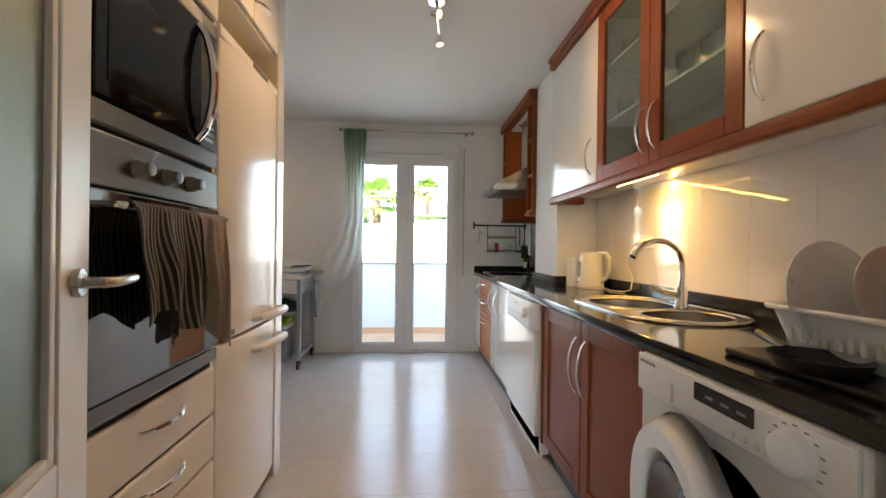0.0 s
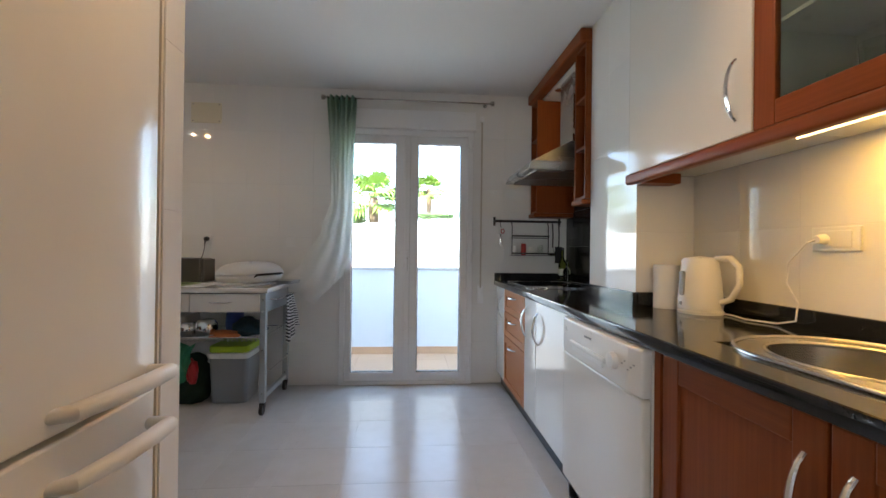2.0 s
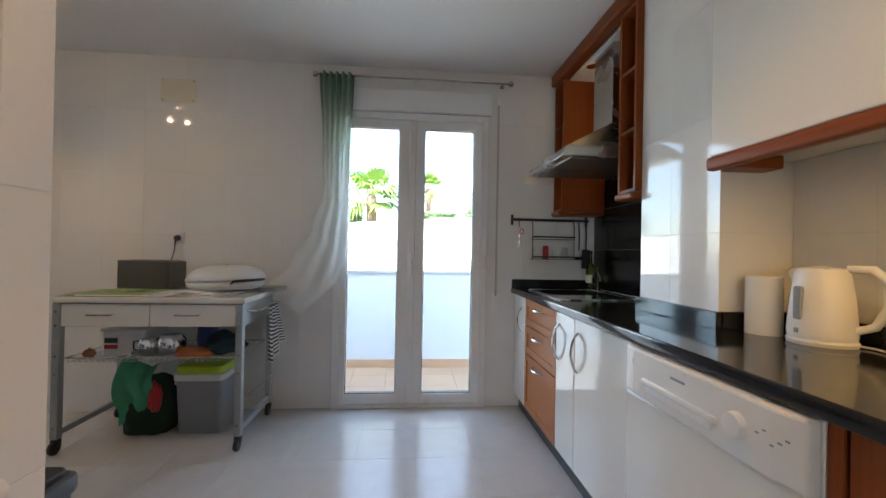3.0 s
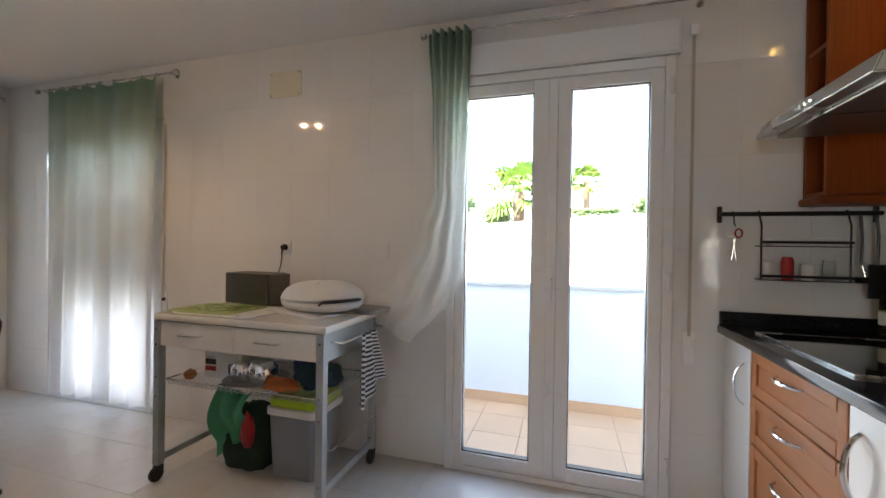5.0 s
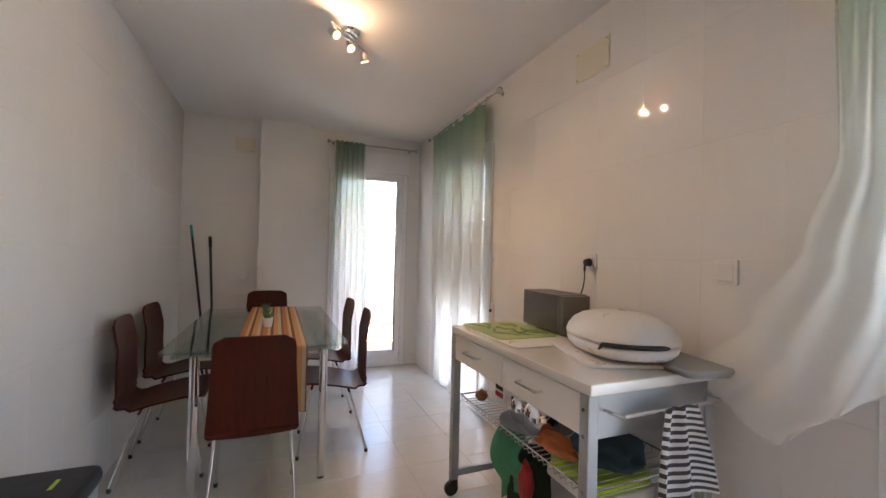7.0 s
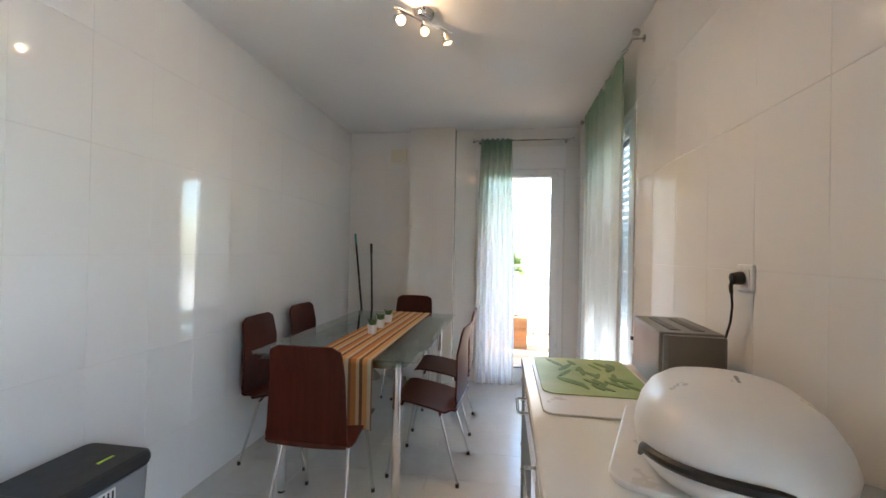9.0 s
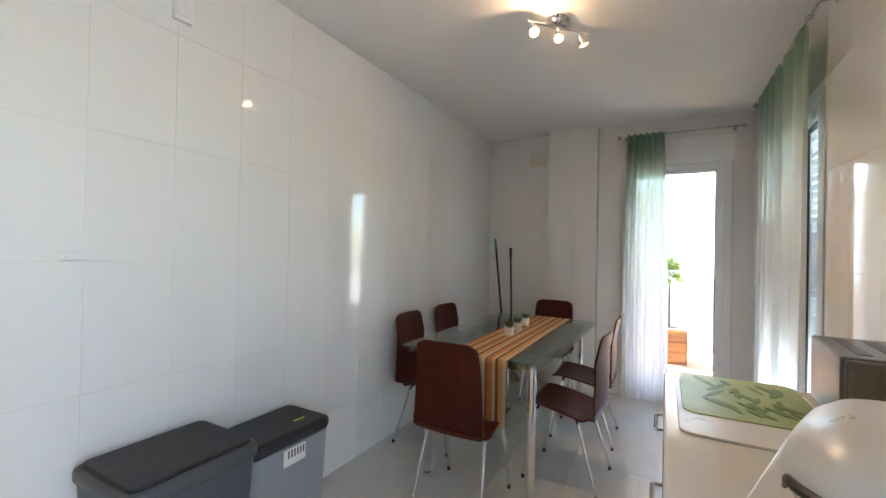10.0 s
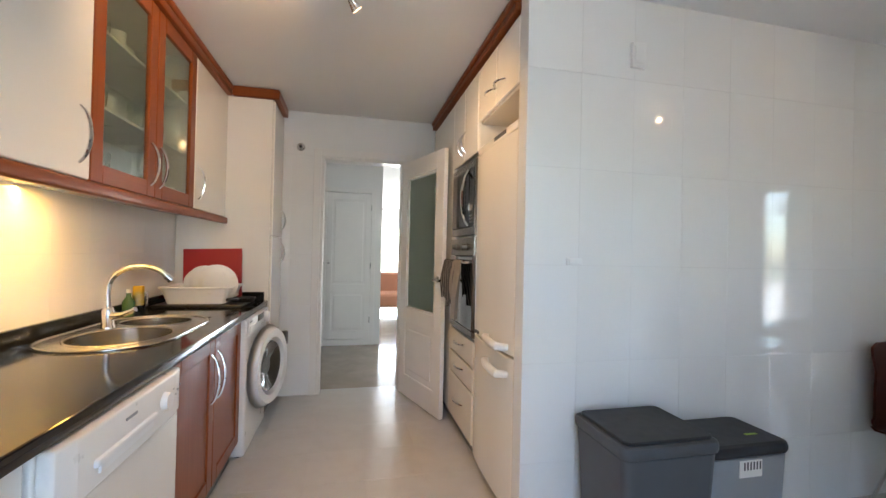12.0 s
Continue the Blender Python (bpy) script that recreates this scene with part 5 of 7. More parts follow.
def chair_at(at, yaw):
    """A bent plywood chair on four chrome legs; it faces +y before it is turned."""
    ch = thing("dining_chair", (0, 0, 0), "dark brown bent plywood chair on chrome legs", "chair", "chairs round the dining table")
    prof = [(0.205, 0.425), (0.19, 0.445), (0.15, 0.452), (0.05, 0.440), (-0.06, 0.420), (-0.135, 0.400), (-0.188, 0.413), (-0.209, 0.47), (-0.213, 0.59), (-0.212, 0.72), (-0.228, 0.80), (-0.24, 0.868)]
    cum = [0.0]
    for a, b in zip(prof, prof[1:]):
        cum.append(cum[-1] + math.dist(a, b))

    def along(s):
        s *= cum[-1]
        for i in range(len(prof) - 1):
            if s <= cum[i + 1] + 1e-9:
                f = (s - cum[i]) / (cum[i + 1] - cum[i])
                return tuple(prof[i][k] + f * (prof[i + 1][k] - prof[i][k]) for k in (0, 1))
        return prof[-1]

    def half(s):
        waist = 0.038 * math.exp(-((s - 0.44) / 0.026) ** 2)
        w = 0.200 - 0.030 * max(0, (s - 0.42) / 0.58) - waist
        for e in (s, 1 - s):
            if e < 0.05:
                w -= 0.045 * (1 - math.sqrt(max(0, 1 - ((0.05 - e) / 0.05) ** 2)))
        return w

    def surf(u, v, lo, hi):
        s = lo + (hi - lo) * v
        y, z = along(s)
        k = 2 * u - 1
        return Vector((half(s) * k, y - (0.012 * k * k if s > 0.55 else 0) * -1, z + (0.008 * k * k if s < 0.5 else 0)))
    part("seat", sheet(lambda u, v: surf(u, v, 0.0, 0.5), 14, 16, 0.011), M_CHAIR, ch)
    part("backrest", sheet(lambda u, v: surf(u, v, 0.5, 1.0), 14, 18, 0.011), M_CHAIR, ch)
    for sx in (-1, 1):
        for y0, y1, zt in ((0.12, 0.20, 0.432), (-0.09, -0.21, 0.396)):
            leg = part("leg", tube([(sx * 0.04, y0 * 0.9, zt), (sx * 0.14, y0, zt - 0.002), (sx * 0.165, y0 + (y1 - y0) * 0.1, zt - 0.022), (sx * 0.19, y1, 0.012)], 0.0085, 10), M_CHROME, ch)
            part("foot", cyl((sx * 0.19, y1, 0.0), (sx * 0.1895, y1, 0.022), 0.0105, n=10), M_BLACK, leg)
    part("mount", cyl((0, 0.03, 0.404), (0, 0.03, 0.424), 0.06, n=20, bev=0.003), M_BLACK, ch)
    ch.matrix_basis = pose(at[0], at[1], 0, 0, 0, yaw)
    return ch


first_chair = chair_at((-1.945, 3.465), 90)
for x, y, yaw in ((-2.46, 2.985, 2), (-3.03, 2.975, -2), (-2.47, 3.90, 176), (-3.10, 3.895, 181), (-3.70, 3.47, -90)):
    copy_thing(first_chair, pose(x, y, 0, 0, 0, yaw))

# ---------- waste bins ----------
def bin_body(x0, x1, y0, y1, h, taper):
    bm = rbox(x0, x1, y0, y1, 0.0, h, 0.035, 0.006)
    cx, cy = (x0 + x1) / 2, (y0 + y1) / 2
    for v in bm.verts:
        f = 1 - taper * (1 - v.co.z / h)
        v.co.x, v.co.y = cx + (v.co.x - cx) * f, cy + (v.co.y - cy) * f
    return bm


bin1 = thing("waste_bin", (-0.73, 2.91, 0), "tall grey plastic waste bin with a dark flap lid", "bin", "waste bins")
part("bin_body", bin_body(-0.955, -0.54, 2.745, 3.095, 0.55, 0.14), M_BIN, bin1)
part("lid", rbox(-0.965, -0.53, 2.735, 3.105, 0.551, 0.60, 0.04, 0.014), M_BIN, bin1)
part("flap", rbox(-0.945, -0.55, 2.76, 3.085, 0.6005, 0.614, 0.03, 0.005), M_BINDARK, bin1, "dark flap in the lid")
bin2 = thing("waste_bin", (-1.18, 2.88, 0), "low grey plastic waste bin with a paper barcode label", "bin", "waste bins")
part("bin_body", bin_body(-1.40, -0.985, 2.745, 3.02, 0.475, 0.10), M_BIN2, bin2)
part("lid", rbox(-1.41, -0.975, 2.735, 3.03, 0.476, 0.53, 0.045, 0.02), M_BINDARK, bin2, "dark grey lid")
lab = part("label", box(-1.252, -1.137, 3.016, 3.0215, 0.395, 0.465), M_LABEL, bin2, "white barcode label")
part("bars", merge(*[box(-1.245 + i * 0.016, -1.238 + i * 0.016, 3.0214, 3.0221, 0.425, 0.458) for i in range(6)]), M_INK, lab)
part("green_tag", box(-1.32, -1.26, 2.93, 2.942, 0.530, 0.5312), M_LIME, bin2)

# ---------- kitchen trolley ----------
trol = thing("kitchen_trolley", (-1.16, 4.69, 0), "white-topped kitchen trolley with two drawers on a grey steel frame", "trolley")
part("trolley_top", box(-1.672, -0.642, 4.405, 4.972, 0.848, 0.882, 0.006), M_WHITE, trol, "white laminate top")
LEGS = [(x, y) for x in (-1.655, -0.675) for y in (4.43, 4.945)]
for x, y in LEGS:
    lg = part("leg", box(x - 0.02, x + 0.02, y - 0.02, y + 0.02, 0.085, 0.846, 0.004), M_GALV, trol)
    part("caster", merge(cyl((x - 0.012, y - 0.012, 0.038), (x + 0.012, y - 0.012, 0.038), 0.038, n=20, bev=0.006), box(x - 0.018, x + 0.018, y - 0.02, y + 0.02, 0.045, 0.084, 0.006)), M_BLACK, lg, "black swivel caster")
    for z in (0.15, 0.45, 0.55, 0.72, 0.80):
        part("bolt", cyl((x, y - 0.0205, z), (x, y - 0.023, z), 0.006, n=8), M_STEEL, lg)
for a0, a1, hx in ((-1.632, -1.168, -1.42), (-1.164, -0.698, -0.955)):
    d = part("drawer", box(a0, a1, 4.415, 4.433, 0.715, 0.842, 0.003), M_WHITE, trol)
    part("handle", tube([(hx - 0.065, 4.415, 0.785), (hx - 0.065, 4.39, 0.785), (hx - 0.058, 4.385, 0.785), (hx + 0.058, 4.385, 0.785), (hx + 0.065, 4.39, 0.785), (hx + 0.065, 4.415, 0.785)], 0.005), M_CHROME, d)
    part("drawer_box", box(a0 + 0.01, a1 - 0.01, 4.434, 4.90, 0.735, 0.835), M_WHITE, d)
for x in (-1.655, -0.675):
    part("end_plate", box(x - 0.014, x + 0.014, 4.451, 4.924, 0.71, 0.845, 0.003), M_GALV, trol)
    part("low_rail", box(x - 0.012, x + 0.012, 4.451, 4.924, 0.10, 0.135, 0.003), M_GALV, trol)
part("back_rail", box(-1.634, -0.696, 4.935, 4.955, 0.71, 0.845, 0.003), M_GALV, trol)
part("towel_rail", tube([(-0.655, 4.47, 0.80), (-0.60, 4.475, 0.80), (-0.592, 4.485, 0.80), (-0.592, 4.90, 0.80), (-0.60, 4.915, 0.80), (-0.655, 4.92, 0.80)], 0.006), M_CHROME, trol, "chrome towel rail")
shelf = part("wire_shelf", tube([(-1.634, 4.452, 0.53), (-0.696, 4.452, 0.53), (-0.696, 4.918, 0.53), (-1.634, 4.918, 0.53)], 0.004, 6, True), M_CHROME, trol, "chrome wire shelf")
for i in range(30):
    x = -1.62 + i * 0.0315
    part("wire", tube([(x, 4.45, 0.528), (x, 4.456, 0.505), (x, 4.914, 0.505), (x, 4.92, 0.528)], 0.0022, 5), M_GALV, shelf)
part("side_basket_rail", tube([(-0.66, 4.46, 0.30), (-0.64, 4.47, 0.30), (-0.64, 4.91, 0.30), (-0.66, 4.92, 0.30)], 0.004), M_CHROME, trol)


def towel_at(u, v):
    """A tea towel bunched on the rail that opens into folds and hangs to one low corner."""
    wide = 0.14 + 0.17 * v ** 0.8
    y = 4.70 + wide * (u - 0.45) - 0.02 * v
    drop = v * (0.34 - 0.085 * u + 0.02 * math.sin(7 * u))
    fold = math.sin(u * 2 * math.pi * 2.6 + 0.5 * v)
    out = 0.014 + 0.022 * fold * min(1, 0.35 + v) + 0.028 * v
    return Vector((-0.592 + max(out, 0.0075), y + 0.012 * v * math.cos(u * 16), 0.81 - drop))


solid("striped_towel", sheet(towel_at, 30, 30, 0.003), M_STRIPE, "black and white striped towel on the trolley rail", "towel")

# things on the trolley
ZT2 = 0.8825
solid("chopping_board", rbox(-1.60, -1.10, 4.44, 4.785, ZT2 + 0.0003, ZT2 + 0.0065, 0.03, 0.002), M_PLASTIC, "thin white plastic board under the place mat", "chopping board")
place_mat = thing("place_mat", (-1.45, 4.61, ZT2), "pale green place mat printed with dark leaves", "place mat")
part("mat", rbox(-1.665, -1.245, 4.452, 4.775, ZT2 + 0.007, ZT2 + 0.010, 0.04, 0.001), M_MAT, place_mat)
rng_l = random.Random(21)
leaf_bm = []
for k in range(26):
    cx, cy, a = rng_l.uniform(-1.60, -1.31), rng_l.uniform(4.50, 4.73), rng_l.uniform(-0.6, 0.9)
    ln, w = rng_l.uniform(0.03, 0.055), rng_l.uniform(0.007, 0.013)
    outline = [(cx + ln * math.cos(t) * math.cos(a) - w * math.sin(t) * math.sin(a), cy + ln * math.cos(t) * math.sin(a) + w * math.sin(t) * math.cos(a)) for t in (2 * math.pi * i / 10 for i in range(10))]
    leaf_bm.append(prism(outline, ZT2 + 0.0095, ZT2 + 0.0104 + 0.00006 * k))
part("leaf_print", merge(*leaf_bm), M_LEAFPRINT, place_mat, "dark green leaf print")
toaster = thing("toaster", (-1.44, 4.89, ZT2), "dark brushed steel two-slot toaster", "toaster")
TT = Matrix.Translation((-1.435, 4.875, 0)) @ Matrix.Rotation(radians(-4), 4, "Z")
part("toaster_body", moved(rbox(-0.165, 0.165, -0.085, 0.085, ZT2 + 0.012, ZT2 + 0.195, 0.012, 0.006), TT), M_DARKSTEEL, toaster)
part("end_cap", moved(rbox(0.165, 0.19, -0.08, 0.08, ZT2 + 0.012, ZT2 + 0.19, 0.01, 0.004), TT), M_DARKSTEEL, toaster)
for sy in (-0.032, 0.032):
    part("slot", moved(box(-0.12, 0.12, sy - 0.014, sy + 0.014, ZT2 + 0.1945, ZT2 + 0.1965), TT), M_BLACK, toaster)
part("base", moved(box(-0.16, 0.16, -0.08, 0.08, ZT2 + 0.0115, ZT2 + 0.0125), TT), M_BLACK, toaster)
grill = thing("contact_grill", (-0.98, 4.76, ZT2), "white clamshell contact grill with a black grip", "grill")
GT = Matrix.Translation((-0.905, 4.772, ZT2)) @ Matrix.Rotation(radians(-20), 4, "Z")


def clam(levels, n=44):
    """A rounded-box shell stacked from (height, scale) levels, longer than wide."""
    bm = bmesh.new()
    loops = []
    for h, k in levels:
        loop = []
        for i in range(n):
            a = 2 * math.pi * i / n
            c, q = math.cos(a), math.sin(a)
            x = 0.264 * k * math.copysign(abs(c) ** 0.72, c)
            y = 0.164 * k * math.copysign(abs(q) ** 0.78, q)
            loop.append(bm.verts.new((x, y, h + 0.012 * x / 0.255)))
        loops.append(loop)
    for lo, hi in zip(loops, loops[1:]):
        for i in range(n):
            bm.faces.new((lo[i], lo[(i + 1) % n], hi[(i + 1) % n], hi[i]))
    bm.faces.new(loops[0][::-1])
    bm.faces.new(loops[-1])
    return bm


part("base_tray", moved(rbox(-0.25, 0.19, -0.20, 0.15, 0.0, 0.013, 0.05, 0.004), GT), M_PLASTIC, grill, "flat white drip base")
part("lower_shell", moved(clam([(0.014, 0.72), (0.022, 0.86), (0.045, 0.96), (0.066, 0.985)]), GT), M_PLASTIC, grill)
part("lid", moved(clam([(0.072, 0.99), (0.082, 1.0), (0.108, 0.955), (0.136, 0.85), (0.157, 0.68), (0.170, 0.45), (0.175, 0.2)]), GT), M_PLASTIC, grill, "domed white lid")
grip_pts = []
for i in range(15):
    a = radians(-58 + 5.0 * i)
    c, q = math.cos(a), math.sin(a)
    grip_pts.append((0.266 * math.copysign(abs(c) ** 0.72, c), 0.166 * math.copysign(abs(q) ** 0.78, q), 0.072 + 0.016 * math.cos(a) - 0.018 * (i == 0)))
part("grip", moved(tube(grip_pts, [0.004, 0.008] + [0.009] * 11 + [0.008, 0.004], 8), GT), M_BLACK, grill, "black grip band")
part("print", moved(merge(*[box(-0.02 + 0.034 * k, 0.008 + 0.034 * k, 0.012, 0.018, 0.173, 0.1765) for k in range(3)]), GT), M_GREYBOX, grill)
solid("drip_tray", moved(merge(rbox(-0.15, 0.135, -0.085, 0.085, ZT2 + 0.0005, ZT2 + 0.012, 0.03, 0.004), rbox(-0.15, 0.14, -0.09, 0.09, ZT2 + 0.0122, ZT2 + 0.028, 0.03, 0.004)), Matrix.Translation((-0.70, 4.86, 0)) @ Matrix.Rotation(radians(-12), 4, "Z")), M_GALV, "grey metal tray beside the contact grill", "tray")
cable = thing("power_cable", (-1.36, 5.03, 1.23), "black plug and cable of the toaster", "cable")
part("plug", merge(cyl((-1.35, 5.031, 1.235), (-1.35, 5.0, 1.232), 0.021, 0.017, 16, 0.004), tube([(-1.35, 5.006, 1.232), (-1.352, 5.0, 1.21), (-1.356, 5.004, 1.19)], 0.006)), M_BLACK, cable)
part("cord", tube([(-1.356, 5.004, 1.192), (-1.362, 5.01, 1.15), (-1.375, 5.012, 1.10), (-1.395, 5.01, 1.05), (-1.41, 4.995, 1.0), (-1.41, 4.975, 0.92)], 0.0035), M_BLACK, cable)

# things on the wire shelf and beneath
ZS = 0.5075
tub = thing("storage_tub", (-1.42, 4.72, ZS), "translucent white storage tub with a red label", "box")
part("tub_body", rbox(-1.55, -1.30, 4.60, 4.85, ZS, ZS + 0.14, 0.02, 0.003), M_PLASTIC, tub)
part("tub_lid", rbox(-1.56, -1.29, 4.59, 4.86, ZS + 0.141, ZS + 0.155, 0.02, 0.003), M_PLASTIC, tub)
tub_label = part("label", box(-1.53, -1.45, 4.597, 4.5995, ZS + 0.03, ZS + 0.12), M_LABEL, tub, "white label with a red band")
part("band", box(-1.527, -1.453, 4.5962, 4.5972, ZS + 0.04, ZS + 0.065), M_RED, tub_label)
part("band", box(-1.527, -1.453, 4.5962, 4.5972, ZS + 0.075, ZS + 0.105), M_INK, tub_label)
plate_s = solid("serving_plate", lathe([(0.0, 0.006), (0.09, 0.006), (0.16, 0.028), (0.165, 0.028), (0.1, 0.0), (0.0, 0.0)], (-1.20, 4.62, ZS), 32), M_GALV, "wide grey metal plate on the wire shelf", "plate")
for x, y, r, h in ((-1.27, 4.60, 0.062, 0.10), (-1.14, 4.60, 0.075, 0.12)):
    pt = thing("metal_pot", (x, y, ZS + 0.007), "polished steel pot on a metal plate", "pot", "steel pots on the shelf")
    part("pot_body", lathe([(0.0, 0.0), (r * 0.8, 0.0), (r, 0.02), (r, h * 0.75), (r * 0.75, h), (r * 0.7, h), (0.0, h * 0.95)], (x, y, ZS + 0.007), 28), M_CHROME, pt)
    part("handle", tube([(x - r * 0.8, y - 0.01, ZS + h * 0.9), (x - r * 1.4, y - 0.01, ZS + h * 0.85), (x - r * 1.4, y - 0.01, ZS + h * 0.4), (x - r * 0.95, y - 0.01, ZS + h * 0.3)], 0.005), M_BLACK, pt)


def heap(name, at, size, mat, label, category, seed, flat=0.55):
    """A soft crumpled bundle of cloth."""
    bm = bmesh.new()
    bmesh.ops.create_icosphere(bm, subdivisions=4, radius=1)
    off = Vector((seed * 3.1, seed * 1.7, seed))
    for v in bm.verts:
        k = 1 + 0.28 * noise.noise(v.co * 1.6 + off) + 0.12 * noise.noise(v.co * 4 + off)
        p = v.co * k
        if p.z < -flat:
            p.z = -flat
        v.co = Vector((at[0] + p.x * size[0], at[1] + p.y * size[1], at[2] + (p.z + flat) * size[2]))
    return solid(name, bm, mat, label, category)


heap("oven_glove", (-1.0, 4.57, ZS + 0.004), (0.105, 0.055, 0.032), M_ORANGE, "crumpled orange cloth oven glove", "cloth", 1)
heap("dark_cloth", (-0.87, 4.70, ZS + 0.004), (0.12, 0.13, 0.075), material("teal_cloth", (0.02, 0.055, 0.075), 0.9, vary=0.2, scale=14), "crumpled dark teal cloth on the wire shelf", "cloth", 2)
solid("blue_jug", lathe([(0.0, 0.0), (0.06, 0.0), (0.07, 0.06), (0.062, 0.15), (0.066, 0.17), (0.06, 0.17), (0.0, 0.05)], (-1.02, 4.80, ZS), 24), M_BLUE, "dark blue plastic jug on the wire shelf", "jug")
solid("onion", lathe([(0.0, 0.0), (0.02, 0.004), (0.034, 0.025), (0.026, 0.045), (0.006, 0.055), (0.0, 0.065)], (-1.57, 4.54, ZS), 18), M_PINE, "small brown onion in the wire basket", "onion")
cool = thing("cool_box", (-1.0, 4.79, 0), "grey plastic cool box with a lime green lid", "cool box")
bm = rbox(-1.145, -0.86, 4.64, 4.93, 0.0, 0.335, 0.03, 0.006)
for v in bm.verts:
    f = 0.9 + 0.1 * v.co.z / 0.335
    v.co.x, v.co.y = -1.0025 + (v.co.x + 1.0025) * f, 4.785 + (v.co.y - 4.785) * f
part("box_body", bm, M_GREYBOX, cool)
part("rim", rbox(-1.155, -0.85, 4.63, 4.94, 0.336, 0.376, 0.03, 0.005), M_PLASTIC, cool)
part("lid", rbox(-1.148, -0.857, 4.637, 4.933, 0.377, 0.428, 0.04, 0.012), M_LIME, cool, "lime green lid")
part("carry_handle", tube([(-1.155, 4.75, 0.35), (-1.17, 4.72, 0.34), (-1.17, 4.70, 0.30), (-1.165, 4.75, 0.27), (-1.16, 4.82, 0.30)], 0.007), M_PLASTIC, cool)
heap("shopping_bag", (-1.33, 4.74, 0.0), (0.165, 0.15, 0.2), material("dark_green_cloth", (0.012, 0.04, 0.03), 0.9, vary=0.2, scale=14), "dark green shopping bag on the floor", "bag", 3, 0.75)


def drape_at(u, v):
    x = -1.43 + 0.22 * u + 0.04 * v * math.sin(4 * u)
    z = 0.47 - 0.34 * v * (1.15 - 0.55 * u) + 0.03 * math.sin(6 * u)
    y = 4.60 - 0.07 * math.sin(math.pi * min(1, v * 1.3)) - 0.012 * math.sin(16 * u + 2 * v)
    return Vector((x, y, z))


solid("green_apron", sheet(drape_at, 30, 24, 0.003), M_GREEN, "sea-green cloth draped over the shopping bag", "cloth")
heap("red_net", (-1.225, 4.585, 0.17), (0.034, 0.03, 0.10), M_RED, "red dotted cloth tucked in the bag", "cloth", 5, 0.8)


# ---------- curtains ----------
def rod(p, q, label, ends=True):
    t = thing("curtain_rod", p, label, "curtain rod")
    p, q = Vector(p), Vector(q)
    d = (q - p).normalized()
    part("rod", cyl(p, q, 0.007, n=12), M_STEEL, t)
    for e, s in ((p, -1), (q, 1)):
        part("finial", cyl(e, e + d * s * 0.03, 0.018, 0.022, 16, 0.004), M_STEEL, t)
    out = Vector((0, 1, 0)) if abs(d.x) > 0.5 else Vector((-1, 0, 0))
    reach = 0.062 if abs(d.x) > 0.5 else 0.068
    for e in (p + d * 0.04, q - d * 0.04):
        part("bracket", merge(cyl(e, e + out * reach, 0.005, n=8), cyl(e + out * (reach - 0.006), e + out * reach, 0.018, n=14)), M_STEEL, t)
    return t


rod((-0.39, 4.982, 2.44), (1.02, 4.982, 2.44), "thin steel curtain rod over the double terrace door")
rod((-3.66, 4.982, 2.44), (-2.25, 4.982, 2.44), "thin steel curtain rod over the shuttered window")
rod((-4.08, 4.03, 2.41), (-4.08, 4.95, 2.41), "thin steel curtain rod over the single terrace door")


def lerp(a, b, f):
    return a + (b - a) * f


def ease(pts, v):
    for (v0, a), (v1, b) in zip(pts, pts[1:]):
        if v <= v1:
            f = (v - v0) / (v1 - v0)
            return lerp(a, b, f * f * (3 - 2 * f))
    return pts[-1][1]


def swept(u, v):
    left = ease([(0, -0.372), (0.3, -0.345), (0.55, -0.335), (0.71, -0.41), (0.87, -0.55), (1, -0.74)], v)
    right = ease([(0, -0.125), (0.3, -0.14), (0.6, -0.148), (0.8, -0.155), (0.92, -0.205), (1, -0.33)], v)
    x = lerp(left, right, u)
    z = 2.45 - v * ease([(0, 1.585), (0.35, 1.66), (0.7, 1.735), (1, 1.62)], u)
    amp = 0.022 * (1 - v) ** 1.3 + 0.009
    fold = lerp(math.sin(u * 2 * math.pi * 5.5 + 0.6 * v), math.sin(u * 2 * math.pi * 3.2 + 1.1), min(1, 1.5 * v))
    y = 4.968 + amp * fold + 0.003 * (1 - v) * math.sin(u * 27 + v * 3) - 0.05 * v * math.sin(math.pi * u)
    return Vector((x, min(y, 5.0), z))


def curtain(name, fn, nu, nv, label):
    c = thing(name, fn(0.5, 1.0), label, "curtain")
    part("cloth", sheet(fn, nu, nv, 0.0012), M_SHEER, c)
    return c


c1 = curtain("curtain", swept, 110, 60, "sheer sage-to-white curtain drawn aside and tucked behind the trolley")
for i in range(6):
    x = -0.365 + i * 0.045
    part("ring", tube([(x, 4.982 + 0.013 * math.cos(a), 2.436 + 0.013 * math.sin(a)) for a in (k * math.pi / 6 for k in range(12))], 0.0025, 6, True), M_STEEL, c1)


def side_fall(u, v):
    spread = 1 + 0.12 * v + 0.10 * math.sin(3 * v)
    y = 4.235 + (u - 0.5) * 0.30 * spread + 0.03 * v * u
    x = -4.055 + 0.028 * math.sin(u * 2 * math.pi * 6 + 0.8 * v) + 0.008 * math.sin(u * 40 + 3 * v) + 0.02 * v
    return Vector((x, y, 2.42 - 2.40 * v))


curtain("curtain", side_fall, 110, 50, "sheer sage-to-white curtain gathered beside the single terrace door")


